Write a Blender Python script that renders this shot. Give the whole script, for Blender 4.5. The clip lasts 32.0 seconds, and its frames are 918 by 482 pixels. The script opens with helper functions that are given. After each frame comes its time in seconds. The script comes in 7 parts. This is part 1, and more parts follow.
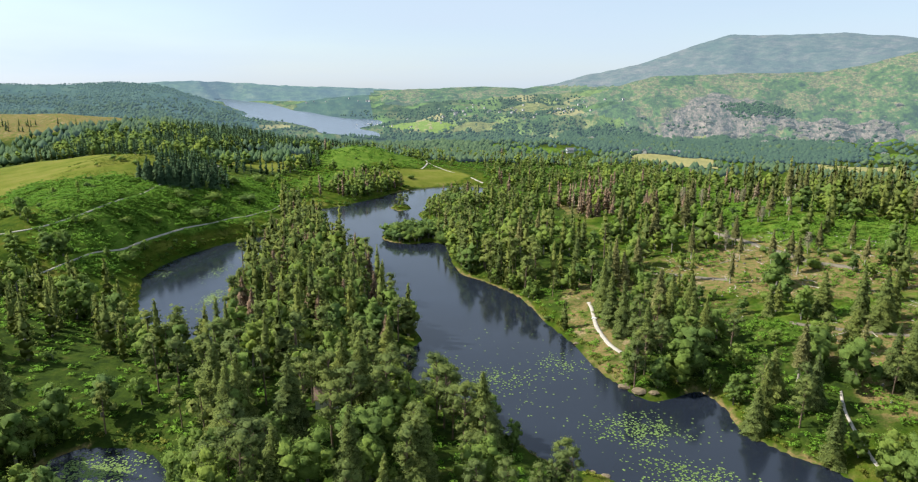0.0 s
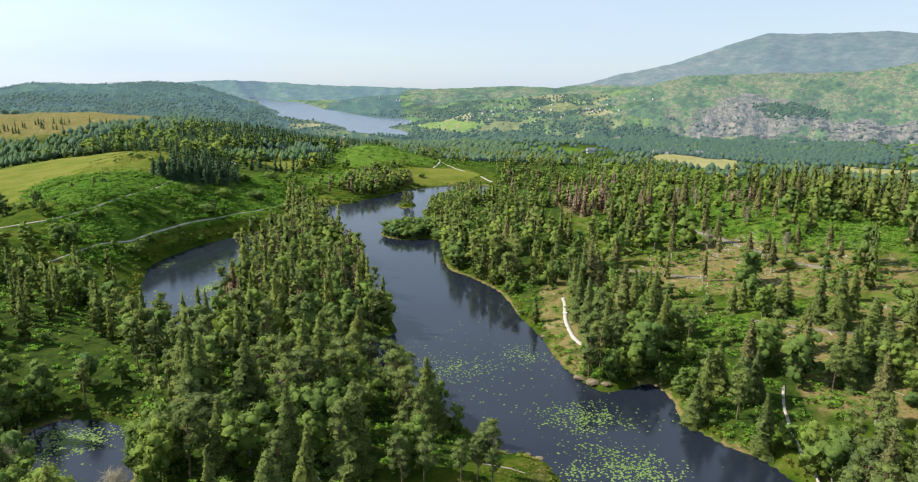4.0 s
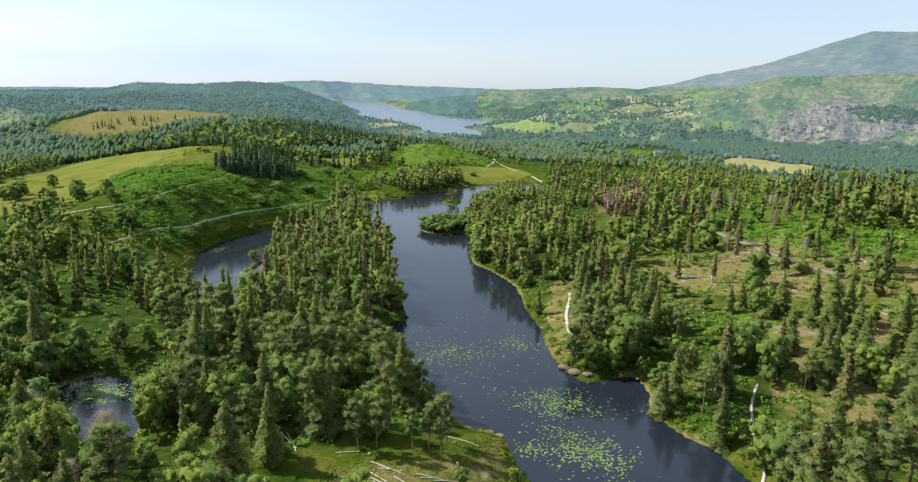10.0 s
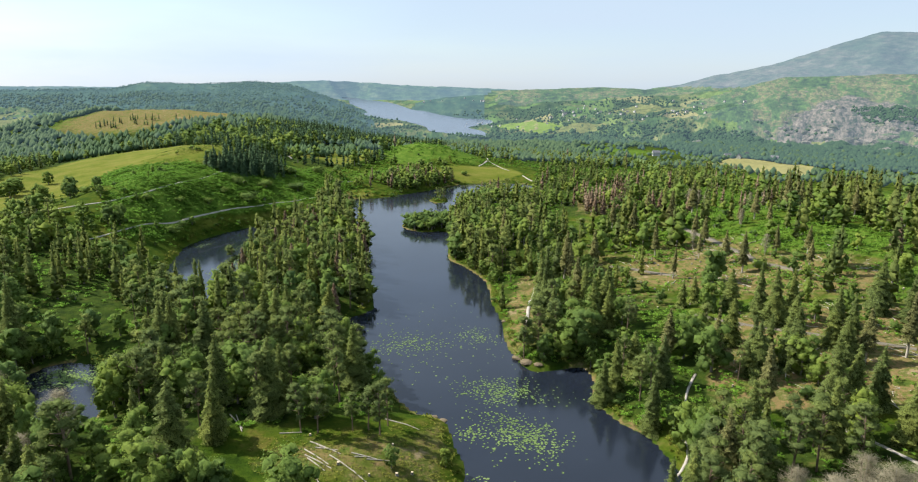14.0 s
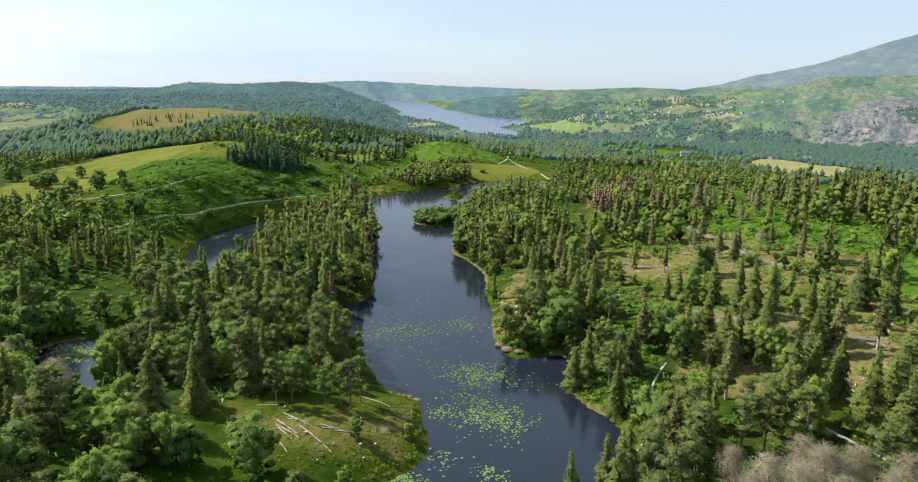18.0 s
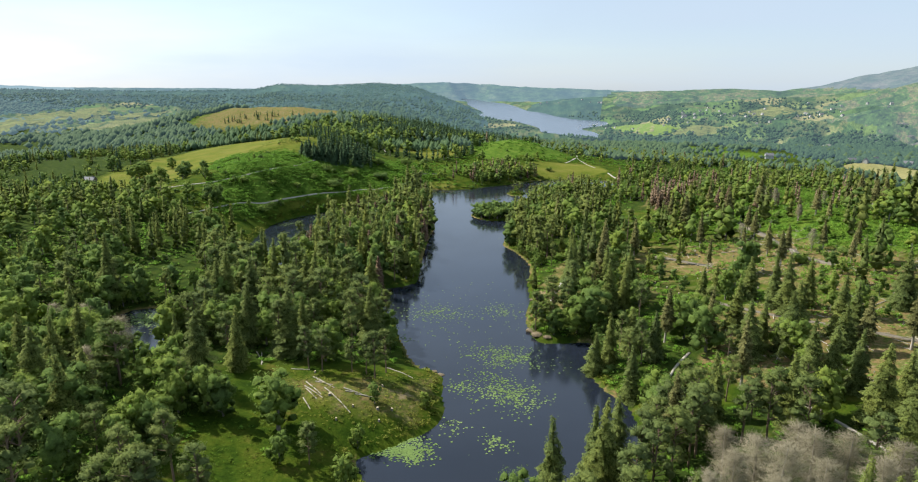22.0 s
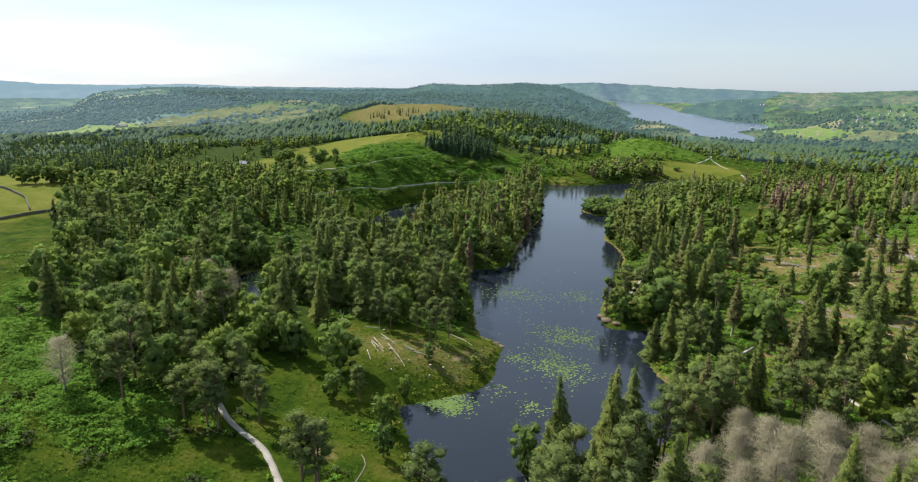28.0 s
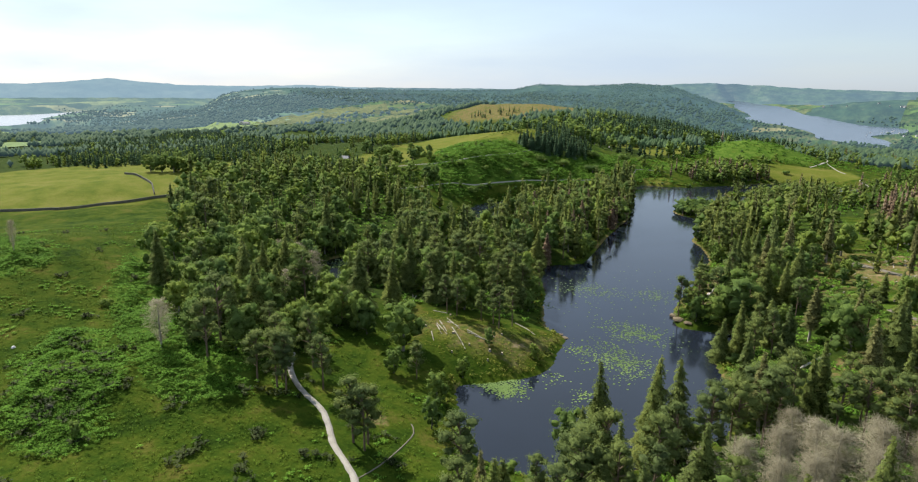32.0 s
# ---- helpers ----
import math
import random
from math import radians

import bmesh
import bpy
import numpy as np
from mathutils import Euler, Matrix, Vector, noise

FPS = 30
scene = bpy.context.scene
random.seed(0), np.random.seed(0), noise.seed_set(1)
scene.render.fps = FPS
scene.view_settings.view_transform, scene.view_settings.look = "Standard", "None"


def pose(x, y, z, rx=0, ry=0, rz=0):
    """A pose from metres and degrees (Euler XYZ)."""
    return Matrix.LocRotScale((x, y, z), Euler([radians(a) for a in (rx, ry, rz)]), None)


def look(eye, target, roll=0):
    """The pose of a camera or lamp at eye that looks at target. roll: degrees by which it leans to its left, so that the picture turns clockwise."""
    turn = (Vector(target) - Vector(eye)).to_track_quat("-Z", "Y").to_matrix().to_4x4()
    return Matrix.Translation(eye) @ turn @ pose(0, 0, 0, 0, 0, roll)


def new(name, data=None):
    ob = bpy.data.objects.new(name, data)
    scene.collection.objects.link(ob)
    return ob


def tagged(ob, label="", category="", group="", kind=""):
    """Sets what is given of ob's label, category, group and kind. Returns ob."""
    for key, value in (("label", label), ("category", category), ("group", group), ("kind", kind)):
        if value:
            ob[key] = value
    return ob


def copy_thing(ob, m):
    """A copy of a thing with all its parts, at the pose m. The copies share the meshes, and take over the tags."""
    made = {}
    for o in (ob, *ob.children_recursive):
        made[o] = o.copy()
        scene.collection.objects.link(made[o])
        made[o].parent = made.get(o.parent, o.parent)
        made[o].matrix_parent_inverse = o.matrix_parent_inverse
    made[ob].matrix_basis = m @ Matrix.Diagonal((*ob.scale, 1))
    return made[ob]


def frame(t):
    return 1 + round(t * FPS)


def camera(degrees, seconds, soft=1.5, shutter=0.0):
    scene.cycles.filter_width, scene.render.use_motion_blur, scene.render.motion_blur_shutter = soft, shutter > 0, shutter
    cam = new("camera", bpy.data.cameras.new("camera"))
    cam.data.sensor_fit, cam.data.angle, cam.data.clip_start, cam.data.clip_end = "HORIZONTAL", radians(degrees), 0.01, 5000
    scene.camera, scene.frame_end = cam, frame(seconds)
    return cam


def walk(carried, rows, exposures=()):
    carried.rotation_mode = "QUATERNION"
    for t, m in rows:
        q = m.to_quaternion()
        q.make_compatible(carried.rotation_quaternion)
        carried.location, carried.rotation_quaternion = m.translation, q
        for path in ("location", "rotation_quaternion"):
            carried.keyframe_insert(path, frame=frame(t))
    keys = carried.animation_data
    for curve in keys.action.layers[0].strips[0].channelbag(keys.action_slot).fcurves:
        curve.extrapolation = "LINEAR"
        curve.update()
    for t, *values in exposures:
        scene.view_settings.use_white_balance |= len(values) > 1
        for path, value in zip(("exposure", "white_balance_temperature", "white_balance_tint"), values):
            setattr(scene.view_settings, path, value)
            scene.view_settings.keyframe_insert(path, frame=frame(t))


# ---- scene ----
cam = camera(71.70, 32.0, 1.15)
# seconds, place, tilt, lean, heading
PATH = [
    (0.0, 0.09, 0.03, 79.99, -13.61, -0.25, -0.03),
    (0.5, 2.58, -1.05, 80.11, -13.62, -0.25, -0.03),
    (1.0, 5.06, -2.12, 80.23, -13.63, -0.26, -0.07),
    (1.5, 7.54, -3.18, 80.34, -13.64, -0.27, -0.01),
    (2.0, 10.00, -4.24, 80.45, -13.65, -0.28, 0.33),
    (2.5, 12.45, -5.27, 80.55, -13.66, -0.29, 0.89),
    (4.5, 21.96, -9.18, 80.86, -13.68, -0.32, 3.68),
    (5.0, 24.25, -10.07, 80.90, -13.68, -0.33, 4.43),
    (5.5, 26.49, -10.92, 80.92, -13.68, -0.35, 5.04),
    (6.0, 28.68, -11.73, 80.92, -13.68, -0.36, 5.55),
    (6.5, 30.82, -12.50, 80.91, -13.68, -0.37, 5.95),
    (7.0, 32.92, -13.22, 80.88, -13.68, -0.39, 6.34),
    (7.5, 34.99, -13.90, 80.85, -13.68, -0.40, 6.87),
    (8.0, 37.04, -14.55, 80.83, -13.67, -0.41, 7.59),
    (8.5, 39.08, -15.19, 80.82, -13.67, -0.43, 8.30),
    (9.0, 41.13, -15.81, 80.83, -13.67, -0.44, 8.93),
    (9.5, 43.19, -16.42, 80.87, -13.67, -0.46, 9.55),
    (10.0, 45.26, -17.02, 80.93, -13.67, -0.47, 10.15),
    (10.5, 47.35, -17.61, 81.00, -13.67, -0.48, 10.74),
    (11.0, 49.44, -18.19, 81.08, -13.67, -0.50, 11.27),
    (11.5, 51.54, -18.75, 81.16, -13.67, -0.51, 11.51),
    (12.0, 53.65, -19.31, 81.22, -13.67, -0.52, 11.42),
    (12.5, 55.75, -19.86, 81.27, -13.67, -0.53, 11.25),
    (13.0, 57.86, -20.39, 81.29, -13.67, -0.53, 11.15),
    (13.5, 59.96, -20.92, 81.27, -13.67, -0.54, 11.07),
    (14.0, 62.06, -21.43, 81.23, -13.67, -0.54, 10.98),
    (14.5, 64.16, -21.93, 81.14, -13.67, -0.54, 10.92),
    (15.0, 66.26, -22.44, 81.03, -13.67, -0.54, 10.88),
    (15.5, 68.35, -22.94, 80.89, -13.67, -0.54, 10.87),
    (17.5, 76.70, -24.98, 80.09, -13.66, -0.53, 12.84),
    (18.0, 78.79, -25.52, 79.84, -13.66, -0.53, 14.22),
    (18.5, 80.87, -26.07, 79.57, -13.65, -0.52, 15.40),
    (19.0, 82.95, -26.64, 79.28, -13.64, -0.52, 16.30),
    (19.5, 85.04, -27.23, 78.99, -13.63, -0.51, 17.05),
    (20.0, 87.12, -27.83, 78.68, -13.62, -0.50, 17.79),
    (20.5, 89.21, -28.42, 78.36, -13.61, -0.50, 18.58),
    (21.0, 91.31, -29.00, 78.04, -13.59, -0.50, 19.44),
    (21.5, 93.41, -29.55, 77.72, -13.58, -0.49, 20.48),
    (22.0, 95.53, -30.06, 77.40, -13.58, -0.50, 21.68),
    (22.5, 97.65, -30.51, 77.08, -13.57, -0.50, 22.80),
    (23.0, 99.79, -30.89, 76.77, -13.57, -0.51, 23.75),
    (23.5, 101.95, -31.20, 76.46, -13.57, -0.53, 24.60),
    (24.0, 104.11, -31.43, 76.17, -13.57, -0.54, 25.45),
    (24.5, 106.26, -31.60, 75.88, -13.58, -0.56, 26.40),
    (25.0, 108.40, -31.70, 75.60, -13.59, -0.59, 27.56),
    (25.5, 110.51, -31.75, 75.32, -13.60, -0.61, 28.89),
    (27.5, 118.43, -31.52, 74.31, -13.65, -0.69, 33.57),
    (28.0, 120.22, -31.38, 74.08, -13.66, -0.70, 34.89),
    (28.5, 121.92, -31.23, 73.85, -13.67, -0.71, 35.92),
    (29.0, 123.53, -31.06, 73.63, -13.67, -0.71, 36.74),
    (29.5, 125.07, -30.88, 73.41, -13.68, -0.71, 37.64),
    (30.0, 126.55, -30.69, 73.20, -13.68, -0.71, 38.78),
    (30.5, 127.98, -30.49, 73.00, -13.68, -0.70, 40.25),
    (31.0, 129.38, -30.28, 72.79, -13.68, -0.69, 41.92),
    (31.5, 130.75, -30.06, 72.59, -13.68, -0.68, 43.36),
    (32.0, 132.11, -29.85, 72.39, -13.68, -0.67, 44.41),
]
walk(cam, [(t, pose(x, y, z, 90 + tilt, lean, turn)) for t, x, y, z, tilt, lean, turn in PATH],
     exposures=[(0.0, 0.88), (18.0, 0.84), (32.0, 0.66)])

# ---- world, sun, exposure ----
SUN_HEIGHT, SUN_TURN = 42.0, -81.0      # degrees; the turn is clockwise from +y
world = bpy.data.worlds.new("sky")
scene.world = world
world.use_nodes = True
wn = world.node_tree.nodes
sky = wn.new("ShaderNodeTexSky")
sky.sky_type, sky.sun_disc = "NISHITA", False
sky.sun_elevation, sky.sun_rotation = radians(SUN_HEIGHT), radians(SUN_TURN)
sky.air_density, sky.dust_density, sky.ozone_density, sky.altitude = 1.0, 0.8, 2.0, 200
# thin high cloud veils the blue unevenly
veil_at = wn.new("ShaderNodeTexCoord")
veil_map = wn.new("ShaderNodeMapping")
veil_map.inputs["Scale"].default_value = (1.2, 2.0, 9.0)
veil_noise = wn.new("ShaderNodeTexNoise")
veil_noise.inputs["Scale"].default_value, veil_noise.inputs["Detail"].default_value = 1.6, 6.0
veil_amount = wn.new("ShaderNodeMapRange")
veil_amount.inputs["From Min"].default_value, veil_amount.inputs["From Max"].default_value = 0.3, 0.75
veil_amount.inputs["To Min"].default_value, veil_amount.inputs["To Max"].default_value = 0.55, 0.92
veil = wn.new("ShaderNodeMix")
veil.data_type = "RGBA"
veil.inputs[7].default_value = (3.85, 4.65, 5.65, 1)
# the haze is brightest round the sun
glow_way = wn.new("ShaderNodeVectorMath")
glow_way.operation = "DOT_PRODUCT"
glow_way.inputs[1].default_value = (math.sin(radians(SUN_TURN)) * math.cos(radians(SUN_HEIGHT)), math.cos(radians(SUN_TURN)) * math.cos(radians(SUN_HEIGHT)), math.sin(radians(SUN_HEIGHT)))
glow = wn.new("ShaderNodeMapRange")
glow.inputs["From Min"].default_value, glow.inputs["From Max"].default_value = 0.35, 1.0
glow.inputs["To Min"].default_value, glow.inputs["To Max"].default_value = 1.0, 1.28
glow_sky = wn.new("ShaderNodeVectorMath")
glow_sky.operation = "SCALE"
wl = world.node_tree.links
wl.new(veil_at.outputs["Generated"], glow_way.inputs[0])
wl.new(glow_way.outputs["Value"], glow.inputs["Value"])
wl.new(glow.outputs[0], glow_sky.inputs["Scale"])
wl.new(veil_at.outputs["Generated"], veil_map.inputs[0])
wl.new(veil_map.outputs[0], veil_noise.inputs["Vector"])
wl.new(veil_noise.outputs["Fac"], veil_amount.inputs["Value"])
wl.new(veil_amount.outputs[0], veil.inputs[0])
wl.new(sky.outputs[0], veil.inputs[6])
wn["Background"].inputs["Strength"].default_value = 0.094
wl.new(veil.outputs[2], glow_sky.inputs[0])
wl.new(glow_sky.outputs[0], wn["Background"].inputs["Color"])
sun_data = bpy.data.lights.new("sun", "SUN")
sun_data.energy, sun_data.angle, sun_data.color = 5.0, radians(0.6), (1.0, 0.955, 0.88)
sun = new("sun", sun_data)
sun_way = Vector((math.sin(radians(SUN_TURN)) * math.cos(radians(SUN_HEIGHT)),
                  math.cos(radians(SUN_TURN)) * math.cos(radians(SUN_HEIGHT)), math.sin(radians(SUN_HEIGHT))))
sun.matrix_world = look(sun_way * 500, (0, 0, 0))

# ---- materials ----
def material(name):
    m = bpy.data.materials.new(name)
    m.use_nodes = True
    return m, m.node_tree.nodes, m.node_tree.links, m.node_tree.nodes["Principled BSDF"]


def ramp(nodes, links, value, stops):
    r = nodes.new("ShaderNodeValToRGB")
    while len(r.color_ramp.elements) < len(stops):
        r.color_ramp.elements.new(0.5)
    for e, (at, col) in zip(r.color_ramp.elements, stops):
        e.position, e.color = at, (*col, 1)
    links.new(value, r.inputs[0])
    return r.outputs[0]


def grain(nodes, links, scale, detail=4.0, rough=0.6, stretch=None, lie=""):
    """Noise over the place itself or, on the far hills, over their own slope-wise measure."""
    if lie:
        at = nodes.new("ShaderNodeAttribute")
        at.attribute_name = lie
        n = nodes.new("ShaderNodeTexNoise")
        n.inputs["Scale"].default_value, n.inputs["Detail"].default_value, n.inputs["Roughness"].default_value = scale, detail, rough
        links.new(at.outputs["Vector"], n.inputs["Vector"])
        return n.outputs["Fac"]
    g = nodes.new("ShaderNodeNewGeometry")
    n = nodes.new("ShaderNodeTexNoise")
    n.inputs["Scale"].default_value, n.inputs["Detail"].default_value, n.inputs["Roughness"].default_value = scale, detail, rough
    if stretch:
        v = nodes.new("ShaderNodeVectorMath")
        v.operation = "MULTIPLY"
        v.inputs[1].default_value = stretch
        links.new(g.outputs["Position"], v.inputs[0])
        links.new(v.outputs[0], n.inputs["Vector"])
    else:
        links.new(g.outputs["Position"], n.inputs["Vector"])
    return n.outputs["Fac"]


def blend(nodes, links, fac, a, b, mode="MIX"):
    m = nodes.new("ShaderNodeMix")
    m.data_type, m.blend_type = "RGBA", mode
    for sock, v in ((m.inputs[0], fac), (m.inputs[6], a), (m.inputs[7], b)):
        if isinstance(v, (int, float)):
            sock.default_value = v
        elif isinstance(v, tuple):
            sock.default_value = (*v, 1)
        else:
            links.new(v, sock)
    return m.outputs[2]


def bump(nodes, links, bsdf, value, strength, dist):
    b = nodes.new("ShaderNodeBump")
    b.inputs["Strength"].default_value, b.inputs["Distance"].default_value = strength, dist
    links.new(value, b.inputs["Height"])
    links.new(b.outputs[0], bsdf.inputs["Normal"])


def two_tone(name, a, b, scale, rough=0.9, fine=None, relief=0.0, metal=0.0):
    """A surface of two colours in patches, with a finer grain on top."""
    m, n, l, p = material(name)
    col = ramp(n, l, grain(n, l, scale), [(0.35, a), (0.65, b)])
    if fine:
        col = blend(n, l, 0.5, col, ramp(n, l, grain(n, l, fine, 3), [(0.3, tuple(0.6 * v for v in a)), (0.7, tuple(min(1, 1.3 * v) for v in b))]))
        if relief:
            bump(n, l, p, grain(n, l, fine, 3), 0.6, relief)
    l.new(col, p.inputs["Base Color"])
    p.inputs["Roughness"].default_value, p.inputs["Metallic"].default_value = rough, metal
    p.inputs["Specular IOR Level"].default_value = 0.2
    return m


def leafy(name, dark, mid, light, clear=0.25, haze_glow=None, cluster=2.2):
    """Foliage: tone differs from tree to tree and from tuft to tuft; some light passes through; far woods also emit
    haze.
    """
    m, n, l, p = material(name)
    info = n.new("ShaderNodeObjectInfo")
    geo = n.new("ShaderNodeNewGeometry")
    stand = grain(n, l, 0.11, 2, 0.5)
    a = n.new("ShaderNodeMath")
    a.operation = "MULTIPLY_ADD"
    a.inputs[1].default_value, a.inputs[2].default_value = 0.35, 0.0
    l.new(info.outputs["Random"], a.inputs[0])
    b = n.new("ShaderNodeMath")
    b.operation = "MULTIPLY_ADD"
    b.inputs[1].default_value = 0.14
    l.new(geo.outputs["Random Per Island"], b.inputs[0])
    l.new(a.outputs[0], b.inputs[2])
    c = n.new("ShaderNodeMath")
    c.operation = "MULTIPLY_ADD"
    c.inputs[1].default_value = 0.7
    l.new(stand, c.inputs[0])
    l.new(b.outputs[0], c.inputs[2])
    each = n.new("ShaderNodeAttribute")
    each.attribute_name = "tone"
    e = n.new("ShaderNodeMath")
    e.operation = "MULTIPLY_ADD"
    e.inputs[1].default_value = 0.45
    l.new(each.outputs["Fac"], e.inputs[0])
    l.new(c.outputs[0], e.inputs[2])
    col = ramp(n, l, e.outputs[0], [(0.25, dark), (0.62, mid), (1.0, light)])
    sprays = grain(n, l, cluster, 3, 0.65)
    col = blend(n, l, 0.75, col, ramp(n, l, sprays, [(0.34, (0.78, 0.79, 0.8)), (0.62, (1.22, 1.2, 1.16))]), "MULTIPLY")
    l.new(col, p.inputs["Base Color"])
    bump(n, l, p, sprays, 0.4, 0.5 / cluster)
    p.inputs["Roughness"].default_value = 0.85
    p.inputs["Specular IOR Level"].default_value = 0.06
    # only far woods: blue emission in place of distance haze
    if haze_glow:
        p.inputs["Emission Color"].default_value, p.inputs["Emission Strength"].default_value = (*haze_glow, 1), 1.0
    t = n.new("ShaderNodeBsdfTranslucent")
    l.new(col, t.inputs[0])
    mix = n.new("ShaderNodeMixShader")
    mix.inputs[0].default_value = clear
    l.new(p.outputs[0], mix.inputs[1])
    l.new(t.outputs[0], mix.inputs[2])
    # sprays are open lacework, the inside of a crown is not
    open_at = n.new("ShaderNodeAttribute")
    open_at.attribute_name = "lace"
    hole = n.new("ShaderNodeMath")
    hole.operation = "MULTIPLY"
    l.new(open_at.outputs["Fac"], hole.inputs[0])
    l.new(ramp(n, l, grain(n, l, 3.6, 2, 0.6), [(0.47, (1, 1, 1)), (0.5, (0, 0, 0))]), hole.inputs[1])
    gap = n.new("ShaderNodeBsdfTransparent")
    cut = n.new("ShaderNodeMixShader")
    l.new(hole.outputs[0], cut.inputs[0])
    l.new(mix.outputs[0], cut.inputs[1])
    l.new(gap.outputs[0], cut.inputs[2])
    l.new(cut.outputs[0], n["Material Output"].inputs["Surface"])
    return m


# dark tones of these three are lifted and blued in place of haze
LEAF_PINE = leafy("pine_needles", (0.086, 0.120, 0.048), (0.138, 0.178, 0.053), (0.194, 0.228, 0.060), 0.44)
LEAF_SPRUCE = leafy("spruce_needles", (0.086, 0.120, 0.044), (0.144, 0.180, 0.049), (0.210, 0.236, 0.056), 0.44)
LEAF_BROAD = leafy("broad_leaves", (0.096, 0.156, 0.050), (0.160, 0.232, 0.052), (0.246, 0.300, 0.055), 0.5, None, 2.0)
LEAF_LARCH = leafy("thin_larch_needles", (0.095, 0.100, 0.038), (0.165, 0.165, 0.060), (0.245, 0.225, 0.095), 0.3)
LEAF_RUST = leafy("rusty_needles", (0.12, 0.082, 0.052), (0.195, 0.135, 0.088), (0.27, 0.205, 0.135), 0.2)
LEAF_GREY = leafy("bare_twigs", (0.185, 0.165, 0.110), (0.255, 0.232, 0.158), (0.33, 0.30, 0.21), 0.25)
LEAF_DARK = leafy("plantation_needles", (0.036, 0.07, 0.036), (0.058, 0.104, 0.048), (0.092, 0.14, 0.058), 0.2)
# four far leaves with haze painted in: bluer base, faint blue emission
LEAF_FAR = leafy("hazed_valley_leaves", (0.030, 0.058, 0.026), (0.054, 0.090, 0.036), (0.092, 0.126, 0.046), 0.15, (0.012, 0.021, 0.030))
LEAF_VALE = leafy("hazed_far_leaves", (0.024, 0.048, 0.02), (0.04, 0.07, 0.028), (0.068, 0.098, 0.038), 0.1, (0.030, 0.049, 0.066))
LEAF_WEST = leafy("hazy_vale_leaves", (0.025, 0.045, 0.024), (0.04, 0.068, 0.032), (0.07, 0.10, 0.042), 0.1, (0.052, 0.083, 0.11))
LEAF_RIDGE = leafy("hazed_ridge_needles", (0.022, 0.05, 0.026), (0.035, 0.07, 0.034), (0.055, 0.09, 0.04), 0.1, (0.036, 0.061, 0.086))
LEAF_FERN = leafy("bracken_fronds", (0.054, 0.122, 0.014), (0.102, 0.208, 0.023), (0.170, 0.280, 0.040), 0.35)
LEAF_GRASS = leafy("pasture_grass", (0.045, 0.085, 0.007), (0.080, 0.128, 0.011), (0.150, 0.165, 0.022), 0.25)
LEAF_SEDGE = leafy("sedge_blades", (0.085, 0.115, 0.018), (0.14, 0.158, 0.026), (0.215, 0.185, 0.042), 0.25)
LEAF_HEATH = leafy("heather_shoots", (0.028, 0.04, 0.014), (0.05, 0.062, 0.022), (0.08, 0.08, 0.035), 0.1)
LILY_LEAF = leafy("lily_leaves", (0.084, 0.1368, 0.036), (0.133, 0.1944, 0.06), (0.196, 0.252, 0.104), 0.05)
BARK_PINE = two_tone("pine_bark", (0.10, 0.072, 0.05), (0.19, 0.135, 0.092), 1.2, 0.9, 9.0, 0.03)
BARK_GREY = two_tone("grey_bark", (0.10, 0.09, 0.075), (0.23, 0.21, 0.18), 1.0, 0.9, 8.0, 0.03)
BLEACHED = two_tone("bleached_wood", (0.24, 0.21, 0.165), (0.40, 0.36, 0.30), 0.8, 0.85, 6.0, 0.02)
GRAVEL = two_tone("path_gravel", (0.24, 0.215, 0.175), (0.37, 0.34, 0.29), 0.5, 0.95, 7.0, 0.03)
EARTH = two_tone("trodden_earth", (0.10, 0.09, 0.065), (0.18, 0.155, 0.115), 0.4, 0.95, 5.0, 0.03)
EARTH_BANK = two_tone("eroded_bank", (0.10, 0.08, 0.048), (0.19, 0.148, 0.092), 0.8, 0.95, 6.0, 0.05)
CUT_WOOD = two_tone("sawn_wood", (0.42, 0.34, 0.22), (0.55, 0.46, 0.32), 3.0, 0.8, 20.0)
STONE = two_tone("grey_stone", (0.08, 0.075, 0.06), (0.165, 0.155, 0.125), 0.7, 0.9, 5.0, 0.08)
PALE_ROCK = two_tone("pale_rock", (0.45, 0.43, 0.39), (0.66, 0.63, 0.58), 0.9, 0.9, 6.0, 0.05)
LIMEWASH = two_tone("limewashed_wall", (0.36, 0.355, 0.34), (0.52, 0.51, 0.485), 0.6, 0.85, 4.0, 0.01)
SLATE = two_tone("roof_slate", (0.10, 0.105, 0.115), (0.19, 0.19, 0.20), 0.8, 0.7, 4.0, 0.02)
BROWN_ROOF = two_tone("brown_shingle", (0.13, 0.085, 0.06), (0.22, 0.15, 0.11), 1.5, 0.85, 8.0, 0.03)
DARK_GLASS = two_tone("window_glass", (0.02, 0.022, 0.025), (0.035, 0.038, 0.042), 1.0, 0.15)


